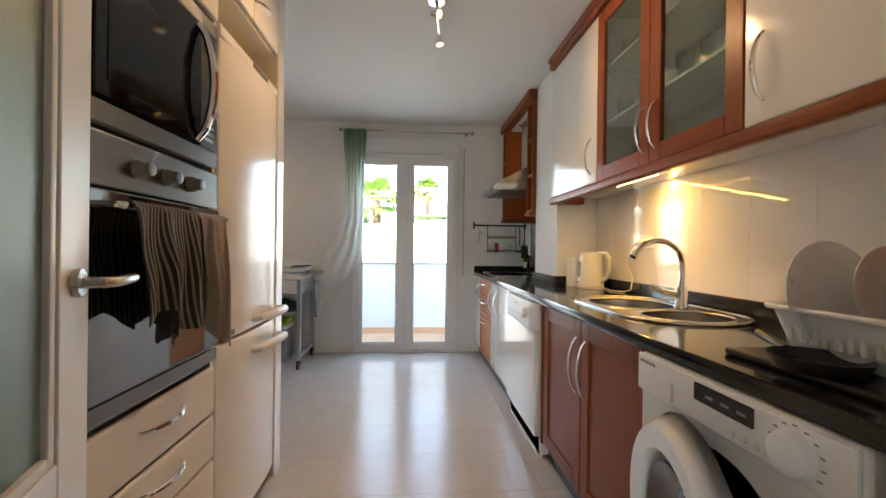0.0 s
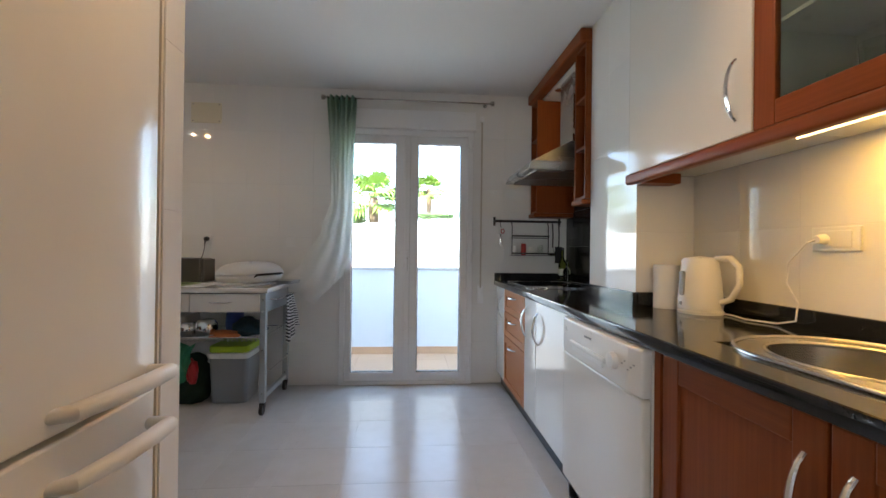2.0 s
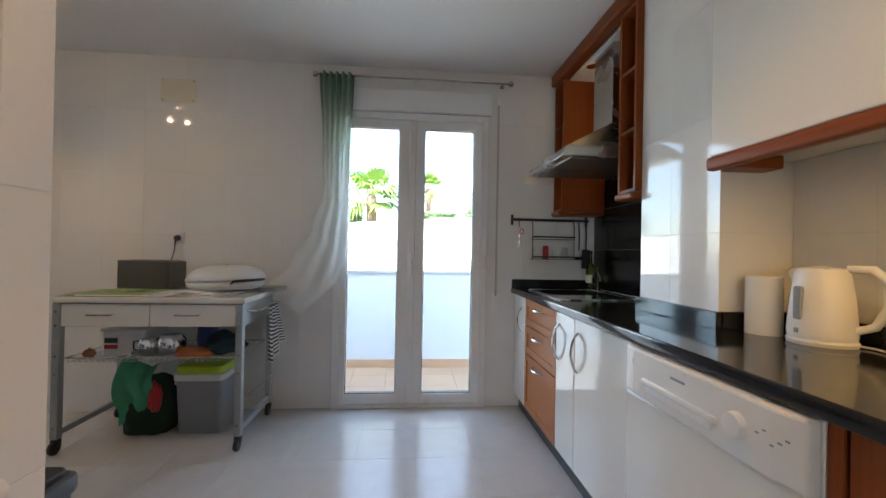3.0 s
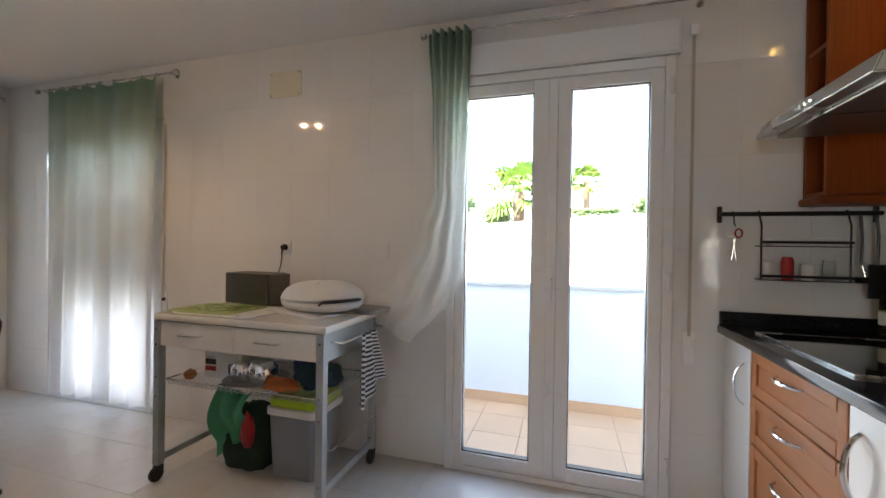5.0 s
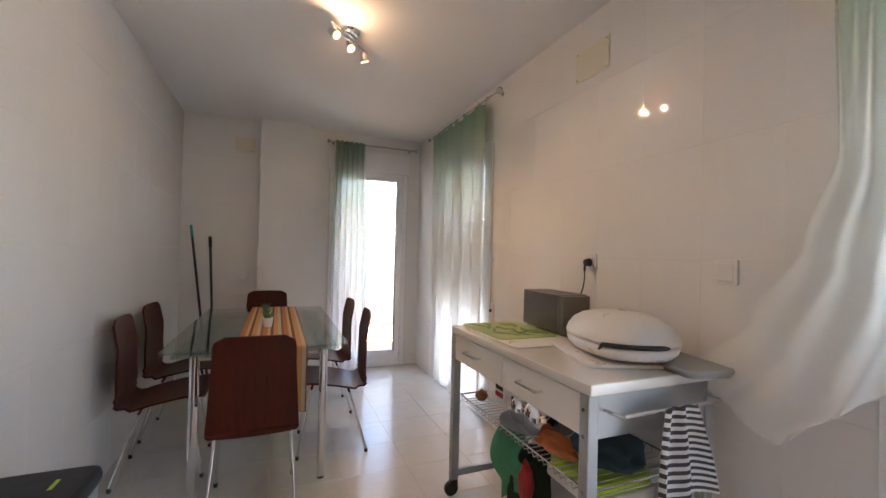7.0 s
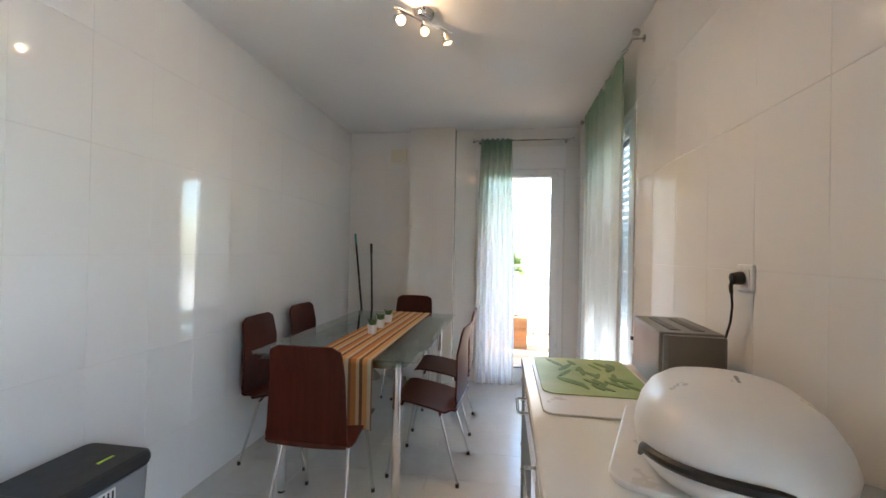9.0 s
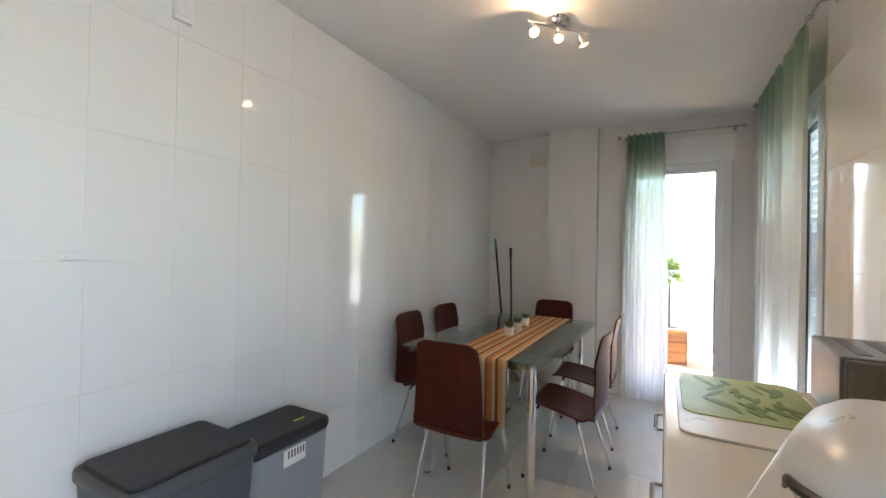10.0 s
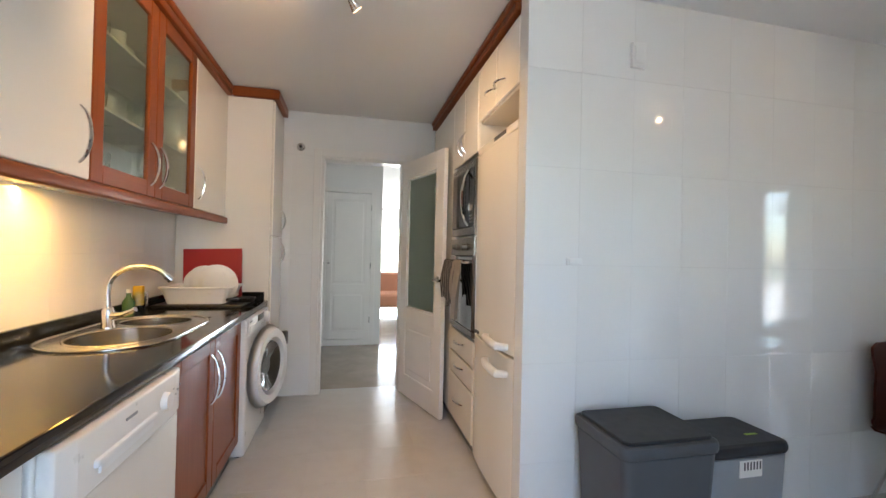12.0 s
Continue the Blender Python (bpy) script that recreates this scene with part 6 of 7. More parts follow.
def wide_fall(u, v):
    x = -3.53 + 1.14 * u + 0.01 * math.sin(9 * u + 3 * v)
    y = 4.975 + 0.026 * math.sin(u * 2 * math.pi * 7 + 1.6 * math.sin(4.3 * u) + 0.5 * v) * (0.6 + 0.4 * v)
    scallop = 0.02 * abs(math.sin(u * math.pi * 8)) * (1 - v)
    return Vector((x, y, 2.43 - scallop - 2.36 * v))


c3 = curtain("curtain", wide_fall, 180, 40, "sheer sage-to-white curtain drawn across the shuttered window")
for i in range(9):
    x = -3.52 + i * 0.139
    part("ring", tube([(x, 4.982 + 0.013 * math.cos(a), 2.436 + 0.013 * math.sin(a)) for a in (k * math.pi / 6 for k in range(12))], 0.0025, 6, True), M_STEEL, c3)


# ---------- wall fittings ----------
def plate(name, side, at, w, h, label, category, mat=None, d=0.009):
    """A moulded plate on a wall; side: the way it faces."""
    t = thing(name, at, label, category)
    x, y, z = at
    def b(hw, hh, d0, d1, bev):
        if side == "s":
            return box(x - hw, x + hw, y - d1, y - d0, z - hh, z + hh, bev)
        if side == "n":
            return box(x - hw, x + hw, y + d0, y + d1, z - hh, z + hh, bev)
        return box(x - d1, x - d0, y - hw, y + hw, z - hh, z + hh, bev)
    part("plate", b(w / 2, h / 2, 0.0, d, 0.003), mat or M_PLASTIC, t)
    part("insert", b(w * 0.34, h * 0.34, d - 0.002, d + 0.003, 0.002), mat or M_PLASTIC, t)
    return t


plate("light_switch", "s", (-0.67, Y_N, 1.218), 0.082, 0.092, "white plastic light switch on the tiles", "switch")
plate("wall_socket", "s", (-1.35, Y_N, 1.235), 0.08, 0.08, "white plastic wall socket with a black plug", "socket")
plate("light_switch", "n", (-0.545, Y_S, 1.275), 0.08, 0.03, "slim white switch on the partition tiles", "switch")
th = plate("thermostat", "n", (-0.86, Y_S, 2.265), 0.075, 0.12, "small white wall sensor on the partition", "thermostat", d=0.02)
sk = plate("double_socket", "w", (X_E, 2.715, 1.212), 0.155, 0.08, "white double socket above the worktop", "socket")
vent = thing("vent_cover", (-1.375, Y_N, 2.29), "cream metal vent cover screwed to the tiles", "vent")
part("cover", box(-1.497, -1.253, Y_N - 0.008, Y_N, 2.205, 2.375, 0.003), M_IVORY, vent)
for sx, sz in ((-1.48, 2.22), (-1.27, 2.22), (-1.48, 2.36), (-1.27, 2.36)):
    part("screw", cyl((sx, Y_N - 0.0085, sz), (sx, Y_N - 0.011, sz), 0.006, n=10), M_STEEL, vent)
jb = thing("junction_box", (X_W, 3.22, 2.29), "cream electrical box cover high on the wall", "box cover")
part("cover", box(X_W, X_W + 0.008, 3.14, 3.31, 2.22, 2.36, 0.003), M_IVORY, jb)
wp = thing("wall_socket", (X_W, 3.24, 1.0), "white plastic wall socket behind the table", "socket")
part("plate", box(X_W, X_W + 0.009, 3.20, 3.28, 0.96, 1.04, 0.003), M_PLASTIC, wp)
det = thing("wall_spot_socket", (0.915, Y_IN, 2.22), "small round brass fitting on the wall beside the door", "wall fitting")
part("rosette", moved(lathe([(0.0, 0.02), (0.02, 0.018), (0.033, 0.01), (0.036, 0.0)], n=24), Matrix.Translation((0.915, Y_IN, 2.22)) @ Matrix.Rotation(radians(-90), 4, "X")), M_STEEL, det)
part("cap", moved(lathe([(0.0, 0.032), (0.012, 0.03), (0.014, 0.019)], n=16), Matrix.Translation((0.915, Y_IN, 2.22)) @ Matrix.Rotation(radians(-90), 4, "X")), M_BLACK, det)

# broom and mop in the corner
broom = thing("broom", (-3.97, 2.98, 0), "broom with a dark handle and turquoise end cap", "broom")
part("broomstick", cyl((-3.98, 2.98, 0.06), (-4.045, 2.815, 1.36), 0.011, n=12), M_BLACK, broom)
part("end_cap", cyl((-4.045, 2.815, 1.36), (-4.051, 2.801, 1.47), 0.0125, 0.011, 12, 0.003), material("turquoise_grip", (0.02, 0.28, 0.28), 0.5), broom, "turquoise grip")
part("broom_head", box(-4.05, -3.91, 2.955, 3.005, 0.05, 0.09, 0.01), M_BLACK, broom)
part("bristles", box(-4.06, -3.90, 2.95, 3.01, 0.0, 0.05, 0.004), M_TAUPE, broom)
mop = thing("mop", (-4.06, 2.99, 0), "grey-handled mop leaning in the corner", "mop")
part("mop_handle", cyl((-4.03, 3.02, 0.08), (-4.125, 2.95, 1.36), 0.011, n=12), M_BIN, mop)
part("grip", cyl((-4.118, 2.955, 1.27), (-4.126, 2.949, 1.37), 0.014, n=12, bev=0.003), M_BLACK, mop)
part("mop_head", lathe([(0.0, 0.0), (0.085, 0.0), (0.07, 0.04), (0.02, 0.09), (0.0, 0.1)], (-4.03, 3.02, 0.0), 20), M_TAUPE, mop)

# ---------- on the worktop ----------
ZW = TOP + 0.0005
kettle = thing("kettle", (1.60, 3.16, ZW), "white cordless electric kettle with a grey gauge", "kettle")
KX, KY = 1.585, 3.15
part("kettle_base", lathe([(0.0, 0.0), (0.085, 0.0), (0.088, 0.012), (0.08, 0.02), (0.0, 0.02)], (KX, KY, ZW), 32), M_PLASTIC, kettle)
part("kettle_body", lathe([(0.0, 0.021), (0.084, 0.021), (0.086, 0.04), (0.078, 0.14), (0.068, 0.215), (0.06, 0.235), (0.0, 0.245)], (KX, KY, ZW), 36), M_PLASTIC, kettle)
part("spout", tube([(KX - 0.01, KY + 0.055, ZW + 0.195), (KX - 0.015, KY + 0.085, ZW + 0.225)], [0.028, 0.014], 12), M_PLASTIC, kettle)
part("handle", tube([(KX + 0.03, KY - 0.05, ZW + 0.235), (KX + 0.055, KY - 0.10, ZW + 0.235), (KX + 0.06, KY - 0.135, ZW + 0.20), (KX + 0.058, KY - 0.14, ZW + 0.13), (KX + 0.05, KY - 0.11, ZW + 0.07), (KX + 0.03, KY - 0.07, ZW + 0.05)], [0.012, 0.014, 0.014, 0.013, 0.012, 0.012], 12), M_PLASTIC, kettle)
part("gauge", box(KX - 0.088, KX - 0.073, KY - 0.014, KY + 0.014, ZW + 0.075, ZW + 0.18, 0.007), M_GREYBOX, kettle, "grey water gauge")
part("switch", box(KX - 0.09, KX - 0.08, KY - 0.006, KY + 0.006, ZW + 0.035, ZW + 0.05, 0.002), M_GREYBOX, kettle)
cord = thing("power_cable", (1.70, 2.75, 1.21), "white kettle cable plugged in over the worktop", "cable")
part("plug", cyl((1.718, 2.745, 1.212), (1.685, 2.745, 1.21), 0.018, 0.014, 14, 0.003), M_PLASTIC, cord)
part("cord", tube([(1.69, 2.745, 1.21), (1.67, 2.76, 1.20), (1.672, 2.83, 1.13), (1.675, 2.84, 1.06), (1.68, 2.80, 0.99), (1.672, 2.80, 0.93), (1.66, 2.86, ZW + 0.006), (1.62, 2.95, ZW + 0.005), (1.65, 3.05, ZW + 0.005), (1.63, 3.12, ZW + 0.006)], 0.0035, 8), M_PLASTIC, cord)
roll = thing("paper_roll", (1.535, 3.305, ZW), "white kitchen paper roll standing by the pillar", "paper roll")
part("roll", lathe([(0.018, 0.0), (0.055, 0.0), (0.055, 0.20), (0.018, 0.20), (0.018, 0.0)], (1.535, 3.305, ZW), 28), M_LABEL, roll)

rack = thing("dish_rack", (1.45, 1.38, ZW), "white plastic dish rack full of plates", "dish rack")
RX0, RX1, RY0, RY1 = 1.245, 1.665, 1.09, 1.425
bm = rbox(RX0, RX1, RY0, RY1, ZW + 0.02, ZW + 0.125, 0.03, 0.0)
for v in bm.verts:
    f = 0.84 + 0.16 * (v.co.z - ZW - 0.02) / 0.105
    v.co.x, v.co.y = 1.455 + (v.co.x - 1.455) * f, 1.257 + (v.co.y - 1.257) * f
for f in [f for f in bm.faces if f.normal.z > 0.9]:
    bm.faces.remove(f)
bmesh.ops.solidify(bm, geom=bm.faces[:], thickness=0.005)
part("basket", bm, M_PLASTIC, rack)
part("rim", tube(stadium_pts := [(x, y, ZW + 0.127) for x, y in stadium(RX0 - 0.008, RX1 + 0.004, RY0 - 0.008, RY1 + 0.008, 0.035, 4)], 0.007, 8, True), M_PLASTIC, rack)
for k in range(10):
    y = RY0 + 0.045 + k * 0.026
    part("slot", box(RX0 + 0.013, RX0 + 0.0225, y, y + 0.011, ZW + 0.05, ZW + 0.10, 0.002), M_GROUT, rack)
part("drip_tray", box(1.16, 1.70, 1.06, 1.455, ZW, ZW + 0.018, 0.008), M_BLACK, rack, "black drip tray")


def dish(at, r, tilt, turn_z, label, mat):
    p = solid("dinner_plate", lathe([(0.0, 0.004), (r * 0.62, 0.004), (r * 0.72, 0.012), (r, 0.022), (r, 0.025), (r * 0.7, 0.008), (r * 0.6, 0.0), (0.0, 0.0)], n=40), mat, label, "plate", "plates in the dish rack")
    p.matrix_basis = Matrix.Translation(at) @ Matrix.Rotation(radians(turn_z), 4, "Z") @ Matrix.Rotation(radians(tilt), 4, "X")
    return p


dish((1.34, 1.372, ZW + 0.150), 0.13, 80, 5, "white dinner plate standing in the dish rack", M_PLASTIC)
dish((1.43, 1.31, ZW + 0.15), 0.12, 78, 3, "white dinner plate standing in the dish rack", M_PLASTIC)
dish((1.47, 1.26, ZW + 0.14), 0.11, 82, 10, "pale patterned plate standing in the dish rack", M_LABEL)
board = solid("red_chopping_board", rbox(-0.20, 0.20, -0.005, 0.005, 0.0, 0.37, 0.004, 0.002), M_RED, "red plastic chopping board leaning behind the dish rack", "chopping board")
board.matrix_basis = pose(1.45, 1.072, ZW + 0.019, 4, 2, 0)
pan = thing("frying_pan", (1.2, 1.27, ZW + 0.018), "small black frying pan on the drip tray", "pan")
part("pan_body", lathe([(0.0, 0.004), (0.095, 0.004), (0.115, 0.028), (0.118, 0.028), (0.10, 0.0), (0.0, 0.0)], (1.20, 1.255, ZW + 0.0185), 36, 0.72, 0.72), M_BLACK, pan)
part("handle", tube([(1.21, 1.335, ZW + 0.042), (1.225, 1.39, ZW + 0.05), (1.25, 1.45, ZW + 0.052)], [0.008, 0.011, 0.01], 10), M_BLACK, pan)
jar = thing("glass_jar", (1.66, 1.70, ZW), "glass jar of yellow sponges beside the sink", "jar")
part("jar_glass", lathe([(0.0, 0.0), (0.045, 0.0), (0.047, 0.1), (0.04, 0.13), (0.036, 0.13), (0.042, 0.1), (0.04, 0.006), (0.0, 0.006)], (1.655, 1.70, ZW), 24), M_JAR, jar)
part("sponge", box(1.63, 1.68, 1.68, 1.72, ZW + 0.05, ZW + 0.165, 0.008), material("yellow_sponge", (0.62, 0.40, 0.02), 0.9, vary=0.2, scale=40), jar, "yellow sponge")
soap = thing("soap_bottle", (1.66, 1.78, ZW), "small green soap bottle beside the sink", "bottle")
part("bottle", lathe([(0.0, 0.0), (0.028, 0.0), (0.03, 0.08), (0.012, 0.11), (0.011, 0.13), (0.0, 0.13)], (1.675, 1.765, ZW), 20), M_PLANT, soap)
part("cap", cyl((1.675, 1.765, ZW + 0.13), (1.675, 1.765, ZW + 0.15), 0.012, n=14), M_LABEL, soap)

# rail with utensils in the hob corner
rail = thing("utensil_rail", (1.37, 5.03, 1.42), "black iron wall rail with a hanging spice rack", "utensil rail")
part("rail_bar", cyl((1.07, 5.0, 1.424), (1.665, 5.0, 1.424), 0.010, n=12), M_BLACK, rail)
for x in (1.075, 1.66):
    part("bracket", merge(cyl((x, 5.0, 1.424), (x, 5.044, 1.424), 0.008, n=10), cyl((x, 5.03, 1.385), (x, 5.03, 1.462), 0.010, n=10, bev=0.003)), M_BLACK, rail)
for z in (1.275, 1.125):
    part("rack_shelf", merge(box(1.215, 1.54, 4.945, 5.02, z, z + 0.004), tube([(1.215, 4.945, z + 0.02), (1.54, 4.945, z + 0.02)], 0.006)), M_BLACK, rail)
for x in (1.217, 1.538):
    part("rack_hanger", tube([(x, 4.96, 1.125), (x, 4.96, 1.37), (x, 4.99, 1.436), (x, 5.01, 1.42)], 0.004), M_BLACK, rail)
for i, (w, h, m) in enumerate(((0.05, 0.08, M_LABEL), (0.045, 0.10, M_RED), (0.05, 0.07, M_LABEL), (0.045, 0.09, M_JAR))):
    x = 1.25 + i * 0.075
    solid("spice_jar", lathe([(0.0, 0.0), (w / 2, 0.0), (w / 2, h * 0.8), (w * 0.4, h), (0.0, h)], (x, 4.982, 1.1295), 16), m, "small spice jar on the hanging rack", "jar", "spice jars")
solid("folded_napkins", box(1.25, 1.50, 4.95, 5.01, 1.2795, 1.315, 0.006), M_LABEL, "folded white napkins on the hanging rack", "napkins")
for x, name, label in ((1.585, "ladle", "steel ladle hanging from the rail"), (1.64, "spatula", "black spatula hanging from the rail")):
    u = thing(name, (x, 4.99, 1.15), label, "utensil")
    part("handle", tube([(x, 4.99, 1.41), (x + 0.004, 4.985, 1.32), (x, 4.98, 1.20)], 0.006), M_BLACK, u)
    if name == "ladle":
        part("bowl", moved(lathe([(0.0, 0.0), (0.025, 0.006), (0.036, 0.03), (0.034, 0.03), (0.0, 0.004)], n=20), Matrix.Translation((x - 0.01, 4.97, 1.12))), M_STEEL, u)
        part("shank", tube([(x, 4.98, 1.21), (x + 0.012, 4.975, 1.15)], 0.004), M_STEEL, u)
    else:
        part("blade", box(x - 0.035, x + 0.03, 4.975, 4.98, 1.06, 1.205, 0.002), M_BLACK, u)
sc = thing("scissors", (1.12, 4.99, 1.3), "pair of kitchen scissors on a hook", "scissors")
part("hook", tube([(1.118, 5.0, 1.437), (1.118, 4.985, 1.42), (1.12, 4.985, 1.38), (1.126, 4.985, 1.366)], 0.003), M_BLACK, sc)
for s in (-1, 1):
    part("blade", tube([(1.122 + s * 0.004, 4.99, 1.31), (1.122 - s * 0.010, 4.99, 1.21)], [0.006, 0.002], 6), M_STEEL, sc)
    part("grip", tube([(1.122 + s * 0.018 + 0.014 * math.cos(a), 4.99, 1.335 + 0.02 * math.sin(a)) for a in (k * math.pi / 6 for k in range(12))], 0.004, 6, True), M_RED if s > 0 else M_LABEL, sc)
M_OIL = glass("olive_glass", (0.35, 0.42, 0.08), 0.02)
for x, y, h, m, lb in ((1.655, 4.93, 0.27, M_OIL, "dark green olive oil bottle by the hob"), (1.67, 4.86, 0.17, M_JAR, "clear glass vinegar cruet by the hob"), (1.69, 4.03, 0.22, M_OIL, "green oil bottle beside the pillar")):
    bt = thing("oil_bottle", (x, y, ZW), lb, "bottle", "bottles by the hob")
    part("bottle", lathe([(0.0, 0.0), (0.032, 0.0), (0.034, 0.01), (0.034, h * 0.55), (0.014, h * 0.75), (0.013, h), (0.0, h)], (x, y, ZW), 20), m, bt)
    part("cap", cyl((x, y, ZW + h + 0.0005), (x, y, ZW + h + 0.02), 0.0145, n=14), M_BLACK, bt)
    if h > 0.25:
        part("label", lathe([(0.0346, h * 0.2), (0.0346, h * 0.4)], (x, y, ZW), 20), M_IVORY, bt)

# glassware behind the frosted doors
rng = random.Random(4)
for z in (ZB + 0.0185, 1.8525, 2.1525):
    for k in range(6):
        y = 1.78 + k * 0.155 + rng.uniform(-0.02, 0.02)
        h, r = rng.uniform(0.08, 0.15), rng.uniform(0.03, 0.042)
        solid("drinking_glass", lathe([(0.0, 0.0), (r * 0.75, 0.0), (r, h), (r * 0.94, h), (r * 0.68, 0.008), (0.0, 0.008)], (1.52 + rng.uniform(-0.04, 0.05), y, z), 20), M_JAR if k % 3 else M_PLASTIC, "drinking glass on a shelf of the display cupboard", "glass", "glassware")

# towels on the oven rail
def oven_cloth(y0, y1, drop_l, drop_r, wav, seed, folds):
    """A cloth over the oven rail: a short flap behind, folds that deepen downwards, an uneven hem."""
    def fn(u, v):
        drop = lerp(drop_l, drop_r, u) + 0.022 * math.sin(u * 9 + seed * 2)
        y = lerp(y0, y1, u) + 0.03 * v * v * math.sin(2.2 * u + seed) + 0.006 * math.sin(9 * v + 5 * u)
        if v < 0.12:
            a = math.pi * (1 - v / 0.12)
            return Vector((-0.24 + 0.013 * math.cos(a), y, 1.245 + 0.013 * math.sin(a)))
        f = (v - 0.12) / 0.88
        deep = wav * min(1, 0.3 + 1.2 * f)
        out = deep * (1 + math.sin(u * 2 * math.pi * folds + seed + 1.3 * f)) + 0.4 * deep * math.sin(u * 31 + 4 * f)
        return Vector((-0.229 + out + 0.008 * f, y, 1.245 - drop * f))
    return fn


solid("oven_towel", sheet(oven_cloth(1.43, 1.72, 0.25, 0.31, 0.013, 1, 2.4), 56, 36, 0.003), M_STRIPE_D, "dark ribbed tea towel hung on the oven handle", "towel")
solid("oven_cloth", sheet(oven_cloth(1.70, 1.875, 0.33, 0.40, 0.015, 2, 1.6), 40, 36, 0.004), M_TAUPE, "taupe cloth hung on the oven handle", "towel")


# ---------- terrace things and the garden ----------
def foliage(at, size, count, leaf, mat_seed):
    """A loose crown of many small leaves."""
    r = random.Random(mat_seed)
    verts, faces = [], []
    for i in range(count):
        d = Vector((r.gauss(0, 1), r.gauss(0, 1), r.gauss(0, 1))).normalized()
        k = r.random() ** 0.4 * (0.7 + 0.45 * noise.noise(d * 1.8 + Vector((mat_seed, 0, 0))))
        p = Vector((at[0] + d.x * size[0] * k, at[1] + d.y * size[1] * k, at[2] + d.z * size[2] * k))
        a = Vector((r.gauss(0, 1), r.gauss(0, 1), r.gauss(0, 0.6))).normalized()
        b = a.orthogonal().normalized()
        s = leaf * r.uniform(0.6, 1.3)
        n = len(verts)
        verts += [p - a * s, p + b * s * 0.35, p + a * s, p - b * s * 0.35]
        faces.append((n, n + 1, n + 2, n + 3))
    bm = bmesh.new()
    vs = [bm.verts.new(v) for v in verts]
    for f in faces:
        bm.faces.new([vs[i] for i in f])
    return bm


def palm(at, crown_z, r, seed, label):
    t = thing("palm_tree", (at[0], at[1], -0.6), label, "tree")
    rnd = random.Random(seed)
    top = Vector((at[0], at[1], crown_z))
    part("trunk", tube([(at[0] + 0.05, at[1], -0.62), (at[0] + 0.03, at[1], crown_z * 0.5), top - Vector((0, 0, 0.15)), top], [0.14 * r, 0.12 * r, 0.15 * r, 0.12 * r], 10), M_TRUNK, t)
    bm = bmesh.new()
    for k in range(34):
        az, el = k * 2.399 + rnd.uniform(-0.2, 0.2), rnd.uniform(-0.65, 1.25)
        d = Vector((math.cos(az) * math.cos(el), math.sin(az) * math.cos(el), math.sin(el)))
        hub = top + d * r * rnd.uniform(0.45, 0.6) - Vector((0, 0, 0.06 * r))
        side = d.cross(Vector((0, 0, 1))).normalized()
        up = side.cross(d).normalized()
        a0, a1 = bm.verts.new(top), bm.verts.new(top + side * 0.02 * r)
        h0, h1 = bm.verts.new(hub), bm.verts.new(hub + side * 0.02 * r)
        bm.faces.new((a0, a1, h1, h0))
        for j in range(13):
            ang = radians(-95 + j * 190 / 12)
            w = d * math.cos(ang) + side * math.sin(ang)
            ln = r * rnd.uniform(0.42, 0.58) * (0.75 + 0.25 * math.cos(ang))
            mid = hub + w * ln * 0.55 + up * 0.03 * r
            tip = hub + w * ln - Vector((0, 0, 0.16 * r * rnd.uniform(0.6, 1.4)))
            p = w.cross(up).normalized() * 0.035 * r
            v = [bm.verts.new(c) for c in (hub, mid + p, tip, mid - p)]
            bm.faces.new(v)
    part("crown", bm, M_LEAF, t)
    return t


palm((-0.53, 11.0), 2.36, 0.82, 1, "small fan palm behind the sunlit garden wall")
palm((0.95, 16.0), 3.35, 0.72, 2, "fan palm beyond the garden wall")
palm((-4.6, 15.5), 3.1, 0.7, 5, "fan palm beyond the garden wall")


def tree(at, z, size, n, leaf, seed, label):
    t = thing("garden_tree", (at[0], at[1], -0.6), label, "tree")
    limbs = [tube([(at[0], at[1], -0.62), (at[0] + 0.03, at[1], z * 0.6), (at[0], at[1], z)], [0.08, 0.06, 0.02], 8)]
    for k in range(5):
        a = k * 1.3
        limbs.append(tube([(at[0], at[1], z * 0.7), (at[0] + 0.5 * size * math.cos(a), at[1] + 0.5 * size * math.sin(a), z + 0.2 * size)], [0.03, 0.008], 6))
    part("trunk", merge(*limbs), M_TRUNK, t)
    part("crown", foliage((at[0], at[1], z), (size, size, size * 0.8), n, leaf, seed), M_BUSH, t)


tree((-2.9, 16.0), 2.75, 0.6, 900, 0.07, 3, "leafy garden tree beyond the wall")
tree((-2.0, 16.4), 2.35, 0.6, 800, 0.07, 4, "low bushy tree beyond the wall")
tree((2.1, 13.2), 2.3, 0.6, 900, 0.06, 6, "leafy garden tree beyond the wall")
tree((-6.4, 17.5), 2.4, 0.9, 900, 0.08, 8, "leafy garden tree beyond the wall")
tree((-1.0, 11.8), 1.95, 0.42, 700, 0.05, 14, "low bush behind the garden wall")
hedge = thing("hedge", (0.8, 9.7, -0.6), "clipped hedge behind the garden wall", "hedge")
rng_h = random.Random(9)
bm = bmesh.new()
for i in range(3600):
    side = rng_h.random()
    p = Vector((rng_h.uniform(0.42, 1.18), rng_h.uniform(9.55, 9.95), rng_h.uniform(0.9, 1.87)))
    if side < 0.45:
        p.z = 1.87 + rng_h.gauss(0, 0.012)
    elif side < 0.9:
        p.y = 9.55 + rng_h.gauss(0, 0.015)
    a = Vector((rng_h.gauss(0, 1), rng_h.gauss(0, 1), rng_h.gauss(0, 0.7))).normalized() * rng_h.uniform(0.02, 0.042)
    b = a.orthogonal() * 0.4
    bm.faces.new([bm.verts.new(q) for q in (p - a, p + b, p + a, p - b)])
